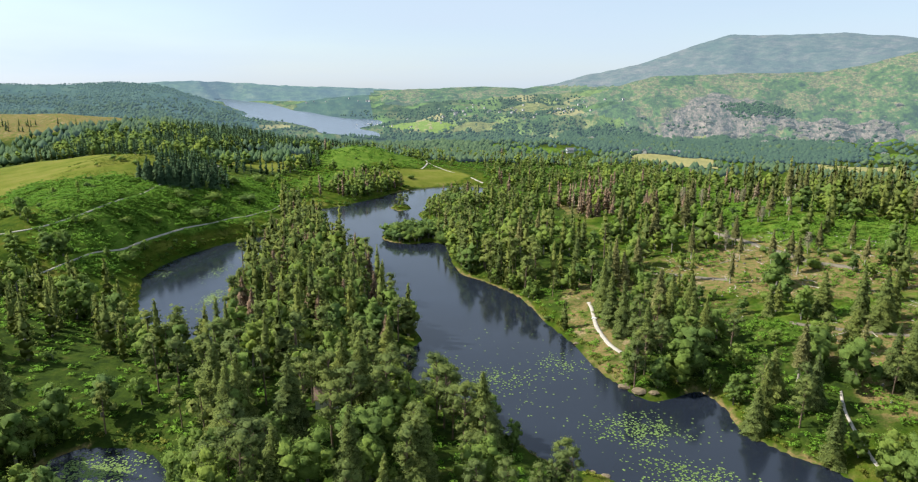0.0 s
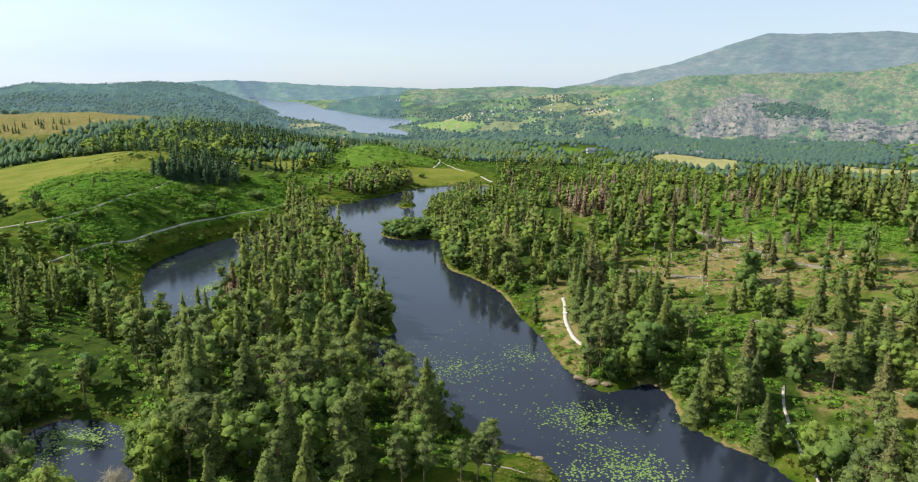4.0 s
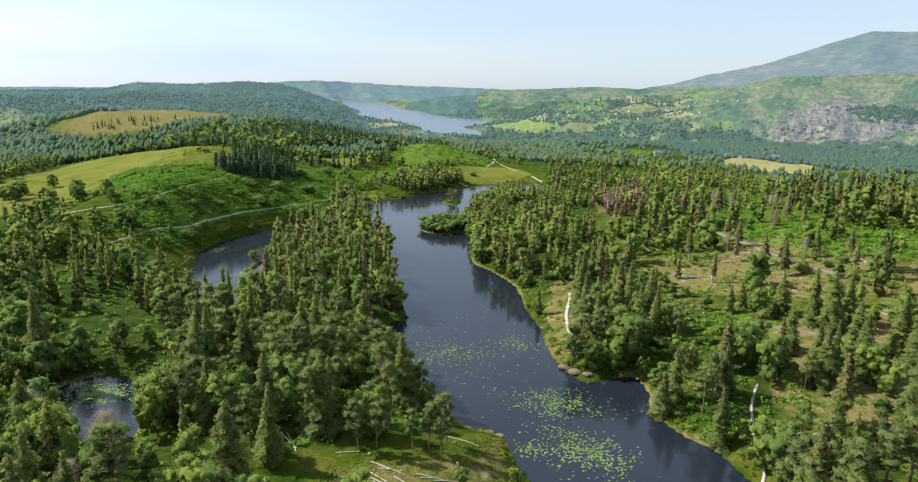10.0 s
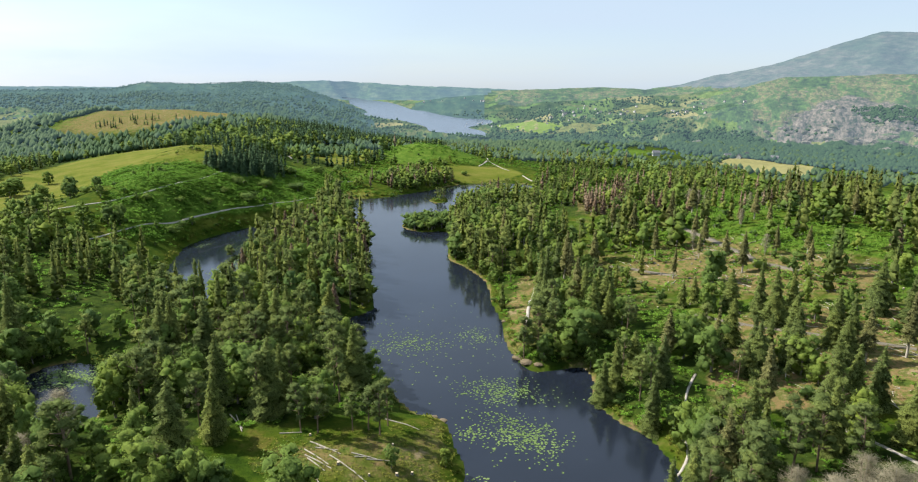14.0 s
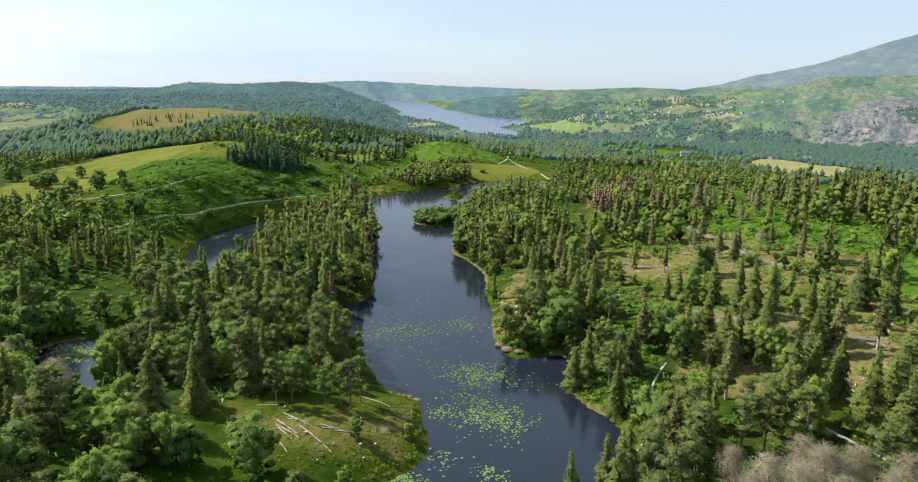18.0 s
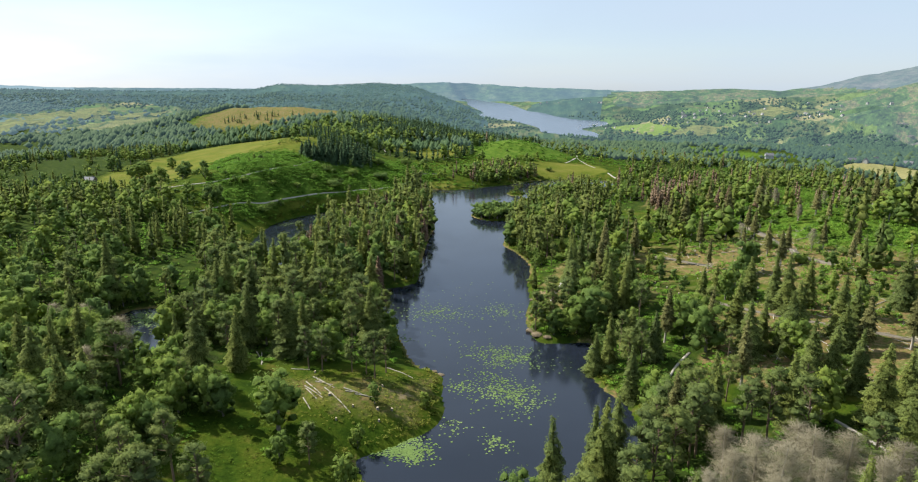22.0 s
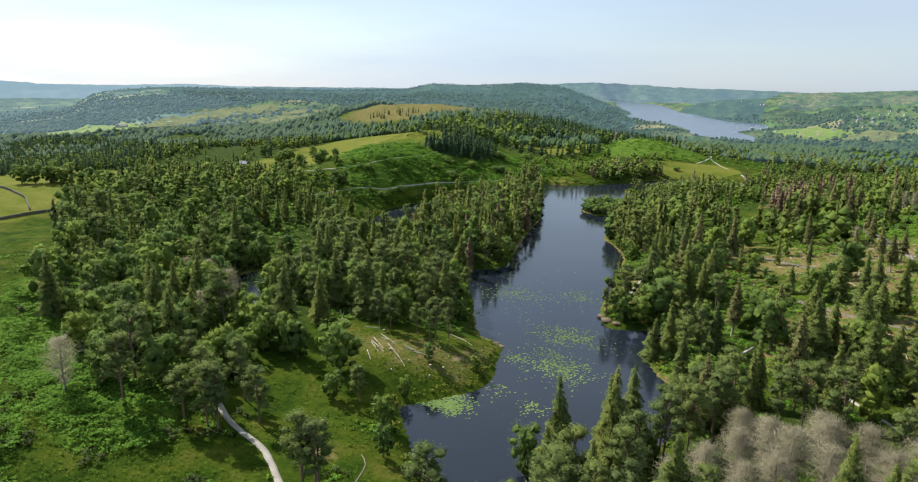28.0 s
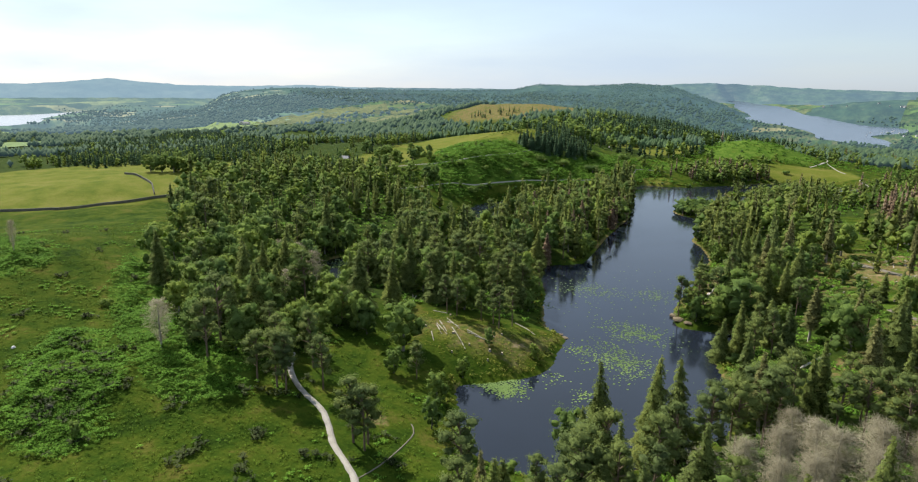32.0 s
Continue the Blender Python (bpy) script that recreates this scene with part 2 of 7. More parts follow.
def water_material(name, deep, ripple, size, rough, wind=True):
    m, n, l, p = material(name)
    l.new(ramp(n, l, grain(n, l, 0.02, 3), [(0.35, deep), (0.7, tuple(1.5 * v for v in deep))]), p.inputs["Base Color"])
    p.inputs["IOR"].default_value = 1.333
    p.inputs["Specular IOR Level"].default_value = 0.75
    if wind:
        l.new(ramp(n, l, grain(n, l, 0.03, 3, 0.6, (1, 0.5, 1)), [(0.4, (rough,) * 3), (0.62, (rough * 2.2,) * 3)]), p.inputs["Roughness"])
    else:
        p.inputs["Roughness"].default_value = rough
    bump(n, l, p, grain(n, l, size, 2, 0.5), ripple, 0.05)
    return m


WATER = water_material("tarn_water", (0.009, 0.012, 0.018), 0.13, 1.1, 0.075)
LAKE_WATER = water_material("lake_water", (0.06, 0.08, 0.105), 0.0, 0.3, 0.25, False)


def ground_material():
    """Grass, dry pasture, bracken slopes and bare felled ground, by the sheet's own masks."""
    m, n, l, p = material("moorland_ground")

    def mask(name, soft):
        a = n.new("ShaderNodeAttribute")
        a.attribute_name = name
        add = n.new("ShaderNodeMath")
        add.operation = "ADD"
        l.new(a.outputs["Fac"], add.inputs[0])
        sub = n.new("ShaderNodeMath")
        sub.operation = "MULTIPLY_ADD"
        sub.inputs[1].default_value, sub.inputs[2].default_value = 1.1, -0.55
        l.new(grain(n, l, soft, 5, 0.65), sub.inputs[0])
        l.new(sub.outputs[0], add.inputs[1])
        r = n.new("ShaderNodeMapRange")
        r.inputs["From Min"].default_value, r.inputs["From Max"].default_value = 0.35, 0.65
        l.new(add.outputs[0], r.inputs["Value"])
        return r.outputs[0]

    grass = ramp(n, l, grain(n, l, 0.11, 7, 0.72), [(0.32, (0.015, 0.033, 0.004)), (0.44, (0.034, 0.064, 0.006)), (0.56, (0.062, 0.088, 0.009)), (0.68, (0.112, 0.104, 0.022))])
    wood = ramp(n, l, grain(n, l, 0.3, 5, 0.65), [(0.35, (0.02, 0.036, 0.008)), (0.55, (0.04, 0.066, 0.010)), (0.75, (0.08, 0.08, 0.022))])
    dry = ramp(n, l, grain(n, l, 0.05, 6, 0.6, (1, 1.6, 1)), [(0.3, (0.085, 0.118, 0.014)), (0.5, (0.135, 0.15, 0.024)), (0.72, (0.19, 0.178, 0.045))])
    fern = ramp(n, l, grain(n, l, 0.22, 6, 0.7), [(0.3, (0.040, 0.088, 0.012)), (0.5, (0.084, 0.150, 0.018)), (0.7, (0.150, 0.205, 0.036))])
    bare = ramp(n, l, grain(n, l, 0.16, 6, 0.7), [(0.28, (0.05, 0.085, 0.016)), (0.42, (0.10, 0.125, 0.025)), (0.50, (0.22, 0.15, 0.07)), (0.56, (0.09, 0.115, 0.024)), (0.63, (0.25, 0.185, 0.095)), (0.75, (0.33, 0.27, 0.17))])
    col = blend(n, l, mask("wood", 0.12), grass, wood)
    col = blend(n, l, mask("dry", 0.05), col, dry)
    col = blend(n, l, mask("fern", 0.10), col, fern)
    col = blend(n, l, mask("bare", 0.14), col, bare)
    fine = grain(n, l, 1.3, 5, 0.75)
    col = blend(n, l, 0.55, col, ramp(n, l, fine, [(0.3, (0.35, 0.35, 0.35)), (0.7, (1, 1, 1))]), "MULTIPLY")
    l.new(col, p.inputs["Base Color"])
    p.inputs["Roughness"].default_value = 1.0
    p.inputs["Specular IOR Level"].default_value = 0.02
    bump(n, l, p, fine, 0.8, 0.35)
    return m


def far_haze_material(name, stops, scale, haze_glow, spots=None, fine=0.02, rock=None, fields=0.0, contrast=0.6, lie="downhill"):
    """The backdrop of hillsides kilometres off, summer haze put into emission; fields: the share of walled pasture."""
    m, n, l, p = material(name)
    both = n.new("ShaderNodeMath")
    both.operation = "MULTIPLY_ADD"
    both.inputs[1].default_value = 0.55
    half = n.new("ShaderNodeMath")
    half.operation = "MULTIPLY"
    half.inputs[1].default_value = 0.45
    l.new(grain(n, l, scale * 4.5, 6, 0.7, None, lie), half.inputs[0])
    l.new(grain(n, l, scale, 6, 0.66, None, lie), both.inputs[0])
    l.new(half.outputs[0], both.inputs[2])
    col = ramp(n, l, both.outputs[0], [(0.5 + (at - 0.5) * 0.72, tone) for at, tone in stops])
    if spots:
        col = blend(n, l, ramp(n, l, grain(n, l, scale * 3, 8, 0.7, None, lie), [(spots[0], (0, 0, 0)), (spots[0] + 0.07, (1, 1, 1))]), col, spots[1])
    w = n.new("ShaderNodeAttribute")
    w.attribute_name = "wooded"
    leaves = ramp(n, l, grain(n, l, 0.03, 5, 0.7, None, lie), [(0.35, (0.016, 0.034, 0.015)), (0.65, (0.045, 0.072, 0.028))])
    col = blend(n, l, w.outputs["Fac"], col, leaves)
    if fields:
        g = n.new("ShaderNodeNewGeometry")
        v = n.new("ShaderNodeVectorMath")
        v.operation = "MULTIPLY"
        v.inputs[1].default_value = (1, 0.4, 0)
        l.new(g.outputs["Position"], v.inputs[0])
        cells = n.new("ShaderNodeTexVoronoi")
        cells.inputs["Scale"].default_value = 0.0085
        l.new(v.outputs[0], cells.inputs["Vector"])
        part_of = n.new("ShaderNodeSeparateColor")
        l.new(cells.outputs["Color"], part_of.inputs[0])
        grass = ramp(n, l, part_of.outputs[1], [(0.2, (0.075, 0.125, 0.035)), (0.5, (0.115, 0.155, 0.045)), (0.8, (0.205, 0.19, 0.085))])
        pick = ramp(n, l, part_of.outputs[0], [(fields - 0.01, (1, 1, 1)), (fields + 0.01, (0, 0, 0))])
        edge = n.new("ShaderNodeTexVoronoi")
        edge.feature = "DISTANCE_TO_EDGE"
        edge.inputs["Scale"].default_value = 0.0085
        l.new(v.outputs[0], edge.inputs["Vector"])
        inner = ramp(n, l, edge.outputs["Distance"], [(0.05, (0, 0, 0)), (0.10, (1, 1, 1))])
        col = blend(n, l, blend(n, l, 1.0, pick, inner, "MULTIPLY"), col, grass)
    col = blend(n, l, contrast, col, ramp(n, l, grain(n, l, fine, 6, 0.75, None, lie), [(0.36, (0.3, 0.32, 0.33)), (0.62, (1.2, 1.17, 1.1))]), "MULTIPLY")
    if rock:
        a = n.new("ShaderNodeAttribute")
        a.attribute_name = "rock"
        add = n.new("ShaderNodeMath")
        add.operation = "ADD"
        l.new(a.outputs["Fac"], add.inputs[0])
        l.new(grain(n, l, 0.022, 8, 0.75, None, lie), add.inputs[1])
        stone = ramp(n, l, grain(n, l, 0.08, 6, 0.75, None, lie), [(0.40, rock[0]), (0.5, rock[1]), (0.66, rock[2])])
        col = blend(n, l, ramp(n, l, add.outputs[0], [(0.93, (0, 0, 0)), (1.0, (1, 1, 1))]), col, stone)
    l.new(col, p.inputs["Base Color"])
    p.inputs["Roughness"].default_value = 1.0
    p.inputs["Specular IOR Level"].default_value = 0.0
    # even blue emission stands in for the haze over the hillside
    p.inputs["Emission Color"].default_value = (*haze_glow, 1)
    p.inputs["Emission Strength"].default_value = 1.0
    bump(n, l, p, grain(n, l, scale * 3, 6, 0.65, None, lie), 0.8, 16.0)
    return m


GROUND = ground_material()
# each far surface emits its own haze tint, mostly stronger farther off
FAR_VALLEY = far_haze_material("far_valley_floor", [(0.36, (0.03, 0.055, 0.025)), (0.48, (0.05, 0.09, 0.03)), (0.58, (0.14, 0.145, 0.06)), (0.66, (0.06, 0.10, 0.03))], 0.012, (0.030, 0.047, 0.064), fields=0.42)
FAR_WOODED = far_haze_material("far_wooded_slope", [(0.38, (0.022, 0.045, 0.022)), (0.55, (0.036, 0.066, 0.03)), (0.68, (0.08, 0.10, 0.045))], 0.006, (0.050, 0.082, 0.116))
FAR_FELL = far_haze_material("far_craggy_fell", [(0.34, (0.014, 0.032, 0.010)), (0.42, (0.036, 0.070, 0.016)), (0.5, (0.055, 0.098, 0.024)), (0.56, (0.14, 0.12, 0.058)), (0.61, (0.042, 0.082, 0.018)), (0.7, (0.15, 0.13, 0.066))], 0.009, (0.056, 0.081, 0.103), (0.6, (0.14, 0.118, 0.082)), 0.085, ((0.022, 0.034, 0.016), (0.095, 0.078, 0.06), (0.20, 0.165, 0.13)), contrast=0.85)
FAR_PEAK = far_haze_material("far_mountain", [(0.36, (0.03, 0.046, 0.028)), (0.5, (0.05, 0.06, 0.04)), (0.64, (0.085, 0.08, 0.062))], 0.006, (0.092, 0.134, 0.182), (0.66, (0.09, 0.085, 0.08)), 0.04, contrast=0.6)
FAR_RIDGE = far_haze_material("far_blue_ridge", [(0.38, (0.02, 0.038, 0.028)), (0.52, (0.04, 0.062, 0.04)), (0.66, (0.09, 0.10, 0.06))], 0.005, (0.088, 0.136, 0.184), None, 0.03, contrast=0.6)
FAR_WEST = far_haze_material("far_western_vale", [(0.38, (0.03, 0.05, 0.025)), (0.52, (0.045, 0.07, 0.03)), (0.6, (0.10, 0.12, 0.045)), (0.7, (0.045, 0.07, 0.028))], 0.006, (0.085, 0.128, 0.168), fields=0.34)
FAR_BLUE = far_haze_material("far_hazy_hills", [(0.38, (0.03, 0.05, 0.04)), (0.62, (0.06, 0.08, 0.06))], 0.004, (0.150, 0.215, 0.285), None, 0.02, contrast=0.3)
CRAG = far_haze_material("far_crag_rock", [(0.38, (0.09, 0.075, 0.068)), (0.5, (0.16, 0.135, 0.12)), (0.62, (0.10, 0.11, 0.06))], 0.03, (0.058, 0.08, 0.092), None, 0.1, lie="")
PASTURE_HAZE = far_haze_material("hazy_dry_pasture", [(0.35, (0.10, 0.12, 0.035)), (0.5, (0.14, 0.14, 0.05)), (0.65, (0.11, 0.13, 0.04))], 0.01, (0.04, 0.06, 0.068), None, 0.02, lie="")
PASTURE_DRY = two_tone("dry_pasture", (0.17, 0.165, 0.055), (0.25, 0.225, 0.085), 0.02, 0.95, 0.2)
PASTURE_GREEN = two_tone("green_pasture", (0.085, 0.14, 0.035), (0.13, 0.19, 0.05), 0.02, 0.95, 0.2)

# ---- the lie of the land ----
# shore of the tarn (plan, metres), clockwise from the near end
TARN_EAST = [(62, 55), (74, 62), (83, 80), (88, 102), (82, 121), (75, 128), (69, 138), (69, 150), (65, 159),
        (56, 155), (50, 154), (45, 162), (41, 173), (37, 192), (30, 214), (25, 236), (13, 256), (2, 270),
        (-3, 294), (-5, 318), (-13, 328), (-25, 324), (-37, 330), (-41, 341), (-34, 351), (-22, 354), (-12, 362), (-15, 374), (-21, 388), (-25, 404), (-20, 420),
        (-16, 446), (-4, 462), (9, 466), (20, 484), (24, 512), (14, 524), (-8, 526)]
TARN_WEST = [(-26, 516), (-44, 500), (-60, 466), (-74, 443), (-88, 424), (-103, 416), (-104, 400), (-88, 372), (-62, 322), (-47, 290), (-30, 240),
        (-14, 200), (-13, 190), (-21, 178), (-12, 164), (2, 148), (9, 138), (22, 122), (31, 119), (36, 109), (41, 96),
        (36, 83), (31, 74), (41, 64), (52, 55)]
TARN = TARN_EAST + TARN_WEST
INLET = [(-104, 340), (-122, 322), (-134, 292), (-136, 265), (-129, 246), (-120, 226), (-108, 205), (-94, 194), (-80, 186), (-79, 200),
         (-86, 225), (-96, 262), (-94, 295), (-97, 322)]
POOL = [(-86, 129), (-90, 120), (-82, 109), (-73, 100), (-62, 96), (-53, 99), (-56, 110), (-62, 121), (-72, 129)]
ISLETS = [[(-46, 425), (-39, 415), (-32, 422), (-35, 434), (-43, 434)], [(-84, 436), (-78, 431), (-74, 434), (-79, 440)]]


def smooth_loop(points, n=6):
    """A closed curve through the points."""
    p = np.array(points, float)
    out = []
    for i in range(len(p)):
        a, b, c, d = p[i - 1], p[i], p[(i + 1) % len(p)], p[(i + 2) % len(p)]
        for k in range(n):
            u = k / n
            out.append(0.5 * (2 * b + (c - a) * u + (2 * a - 5 * b + 4 * c - d) * u * u + (3 * b - a - 3 * c + d) * u ** 3))
    return np.array(out)


def inside(loop, x, y):
    """Signed distance to a closed curve: positive inside."""
    x, y = np.atleast_1d(np.asarray(x, float)), np.atleast_1d(np.asarray(y, float))
    best = np.full(x.shape, 1e9)
    odd = np.zeros(x.shape, bool)
    for a, b in zip(loop, np.roll(loop, -1, 0)):
        dx, dy = b - a
        u = np.clip(((x - a[0]) * dx + (y - a[1]) * dy) / (dx * dx + dy * dy + 1e-9), 0, 1)
        best = np.minimum(best, np.hypot(x - a[0] - u * dx, y - a[1] - u * dy))
        if dy:
            odd ^= ((a[1] > y) != (b[1] > y)) & (x < a[0] + (y - a[1]) * dx / dy)
    return np.where(odd, best, -best)


SHORES = [smooth_loop(TARN), smooth_loop(INLET), smooth_loop(POOL, 4)]


def shore(x, y):
    """Distance inland from the nearest water; negative on the water."""
    x, y = np.atleast_1d(np.asarray(x, float)), np.atleast_1d(np.asarray(y, float))
    far = np.full(x.shape, 80.0)
    near = (x > -230) & (x < 180) & (y > -30) & (y < 620)
    if near.any():
        far[near] = np.minimum.reduce([-inside(s, x[near], y[near]) for s in SHORES] + [np.full(near.sum(), 80.0)])
        far[near] = np.maximum.reduce([far[near]] + [inside(np.array(i, float), x[near], y[near]) for i in ISLETS])
    return far


# hills and hollows: middle, half widths along x and y, height
SHORE_HILLS = [
    (150, 270, 70, 90, 9.4),
    (230, 220, 90, 110, 16.7),
    (90, 360, 50, 80, 4.8),
    (160, 420, 80, 70, 10.3),
    (110, 170, 40, 40, 3.0),
    (-190, 390, 60, 70, 19.9),
    (-170, 290, 40, 55, 15.5),
    (-210, 270, 70, 80, 6.1),
    (-110, 580, 60, 60, 9.4),
    (-350, 700, 150, 150, 30.0),
    (-30, 600, 60, 60, 3.0),
    (-90, 60, 60, 60, 5.3),
    (-15, 25, 30, 25, 4.7),
    (20, 85, 22, 20, 3.4),
]
ROUND_HILLS = [
    (-60, 240, 35, 60, 0.7),
    (120, 40, 70, 60, -0.6),
    (0, -60, 90, 60, 6.2),
    (-260, 450, 90, 110, 21.5),
    (-250, 120, 110, 110, 13.7),
    (300, 600, 130, 130, -8.4),
    (280, 60, 110, 100, 22.8),
    (60, 430, 50, 60, 1.4),
    (-400, 350, 120, 120, 7.9),
    (600, 2050, 400, 350, 48.3),
    (350, 1700, 450, 400, -27.4),
    (150, 900, 200, 160, -11.5),
    (270, 330, 70, 80, 13.6),
    (500, 900, 250, 250, -23.3),
]
FAR_HILLS = [
    (155, 300, 35, 40, 5.6),
    (-120, 0, 60, 60, 11.7),
    (150, -50, 70, 60, 7.1),
    (40, 290, 25, 50, 4.1),
    (-120, 140, 45, 50, -1.1),
    (-300, 1900, 420, 420, -46),
    (-150, 1300, 250, 300, -12),
    (-570, 770, 200, 130, 48.0),
    (-31, 8, 9, 6, 3.2),
    (-12, 1, 12, 7, 3.6),
    (-4, -8, 9, 6, 2.0),
    (-2100, 480, 500, 320, -20),
    (-92, 606, 40, 30, 11.5),
]
HILLS = SHORE_HILLS + ROUND_HILLS + FAR_HILLS


def step(a, b, v):
    u = np.clip((v - a) / (b - a), 0, 1)
    return u * u * (3 - 2 * u)


def waves(x, y):
    """Rolling unevenness of the ground, about one metre."""
    return (np.sin(x / 17 + 1.3 * np.sin(y / 29)) * np.sin(y / 21 + 0.7 * np.sin(x / 23) + 1.1)
            + 0.5 * np.sin(x / 7.3 + 2 + np.sin(y / 9)) * np.sin(y / 8.1 + np.sin(x / 11)))


def rumple(x, y, scale, seed):
    """Smooth uneven relief from -1 to 1 over knots this far apart, three layers."""
    total, gain = 0.0, 0.55
    for k in range(3):
        u, w = np.asarray(x, float) / scale + 17.3 * seed, np.asarray(y, float) / scale - 9.1 * seed
        i, j = np.floor(u), np.floor(w)
        fu, fw = u - i, w - j
        fu, fw = fu * fu * (3 - 2 * fu), fw * fw * (3 - 2 * fw)
        knot = lambda a, b: np.modf(np.abs(np.sin(a * 127.1 + b * 311.7 + seed * 74.7) * 43758.5453))[0] * 2 - 1
        total = total + gain * ((knot(i, j) * (1 - fu) + knot(i + 1, j) * fu) * (1 - fw) + (knot(i, j + 1) * (1 - fu) + knot(i + 1, j + 1) * fu) * fw)
        gain, scale = gain * 0.5, scale * 0.45
    return total


# patchiness from 0 to 1 over patches this wide
clump = lambda x, y, s, o: 0.5 + 0.5 * np.sin(x / s + o + 1.7 * np.sin(y / (s * 1.3) + o)) * np.sin(y / (s * 0.9) + 2 * o + 1.3 * np.sin(x / (s * 1.1)))


# far ridges round the basin: front foot, crest (metres away), steepness, then heading and height along the crest
MIDDLE = (70, -20)
RIDGES = []
RIDGES.append((1000, 3300, 1.25, [(-66, -50), (-64, 20), (-62, 44), (-59.4, 57), (-53.4, 52), (-46.2, 48), (-39, 58), (-36.8, 86), (-32.8, 82),
                        (-28.4, 95), (-25.6, 84), (-22.9, 35), (-20.5, -17), (-19.1, -50), (-18, -80)]))      # wooded ridge
RIDGES.append((4350, 4750, 1.0, [(-28, 92), (-23.6, 113), (-20.7, 115), (-17.7, 94), (-13.7, 81), (-8.6, 72), (-6, 62), (-3.5, 56)]))  # beyond the long lake
RIDGES.append((1150, 3000, 2.2, [(-6, -30), (-2.6, 10), (2.5, 38), (7.6, 53), (12.5, 92), (15.3, 130), (21.1, 142), (27.4, 145), (30.3, 172), (33.4, 220), (45, 280), (70, 240)]))  # fell with crags
RIDGES.append((2750, 3900, 1.0, [(-16.5, -60), (-14, 0), (-11, 26), (-7, 36), (-3, 30), (0, 16), (3, -6), (7, -45)]))      # low wooded hills past the lake
RIDGES.append((3100, 4650, 1.1, [(-6, 61), (-2, 74), (1, 88), (5, 77), (8, 118), (10, 166), (14.3, 237), (17, 312), (19.2, 377), (21.3, 424),
                       (23.5, 413), (29.4, 418), (33.7, 375), (45, 300), (70, 240)]))                        # mountain
RIDGES.append((3900, 4750, 1.0, [(-95, 40), (-84, 46), (-79.6, 49), (-76, 70), (-72.4, 99), (-70.8, 83), (-68.2, 71), (-66.1, 54), (-62.4, 57), (-57.6, 70), (-53.6, 61)]))  # blue hills
LONG_LAKE = [(-255, 1990), (-328, 2060), (-394, 2125), (-473, 2190), (-520, 2330), (-620, 2490), (-700, 2590), (-830, 2700), (-960, 2880), (-1010, 3080), (-1330, 3700), (-1500, 4120), (-1660, 4400),
             (-1560, 4420), (-1370, 4150), (-1180, 3960), (-1000, 3640), (-830, 3290), (-740, 3200), (-600, 2960), (-470, 2800), (-346, 2750), (-306, 2550), (-365, 2370), (-300, 2250), (-262, 2140)]
WEST_LAKE = [(-2227, 350), (-2268, 486), (-2504, 574), (-2593, 590), (-3000, 850), (-3300, 1012), (-2946, 660), (-2850, 480)]
LONG_LOOP, WEST_LOOP = smooth_loop(LONG_LAKE, 4), smooth_loop(WEST_LAKE, 4)


def long_level(x, y):
    return -74 + 0.0277 * np.clip(np.hypot(x, y) - 2150, 0, 3000)


def upland(x, y, tell=False):
    r = np.hypot(x, y - 250)
    z = 5.0 - 0.034 * np.clip(r - 420, 0, 1900) + 0.028 * np.clip(r - 2320, 0, 3000)
    for cx, cy, rx, ry, h in HILLS:
        z = z + h * np.exp(-((x - cx) / rx) ** 2 - ((y - cy) / ry) ** 2)
    dx, dy = x - MIDDLE[0], y - MIDDLE[1]
    d, a = np.hypot(dx, dy), np.degrees(np.arctan2(dx, dy))
    rough = 6 * np.sin(a * 2.1 + d / 310) + 4 * np.sin(a * 5.3 - d / 170) + 2 * np.sin(a * 11 + d / 90)
    crumple = rumple(x, y, 240, 1)
    gully = rumple(a * 100, d * 0.16, 170, 5)
    lead = np.zeros(np.shape(z), np.int32)
    for k, (foot, crest, steep, tops) in enumerate(RIDGES):
        heads, highs = zip(*tops)
        top = np.interp(a, heads, highs) + 5 * rumple(a * 100, 0 * a + 90 * k, 110, 2) * (k != 0)
        u = np.clip((d - foot) / (crest - foot), 0, 1)
        edge = step(heads[0] - 3, heads[0], a) * step(heads[-1] + 1.5, heads[-1], a)
        ridge = z + (top - z) * u ** steep * edge + (rough * 2 + (50 * crumple + 70 * gully if k in (2, 4) else 26 * crumple + 20 * gully)) * u * (1 - u) * edge
        ridge = np.where((d > foot) & (edge > 0), ridge - 0.05 * np.clip(d - crest, 0, 1e4), -1e3)
        lead = np.where(ridge > z + 2, k + 1, lead)
        z = np.maximum(z, ridge)
    rim = z + (58 - z) * np.clip((d - 4450) / 380, 0, 1)
    return (np.maximum(z, rim), lead) if tell else np.maximum(z, rim)


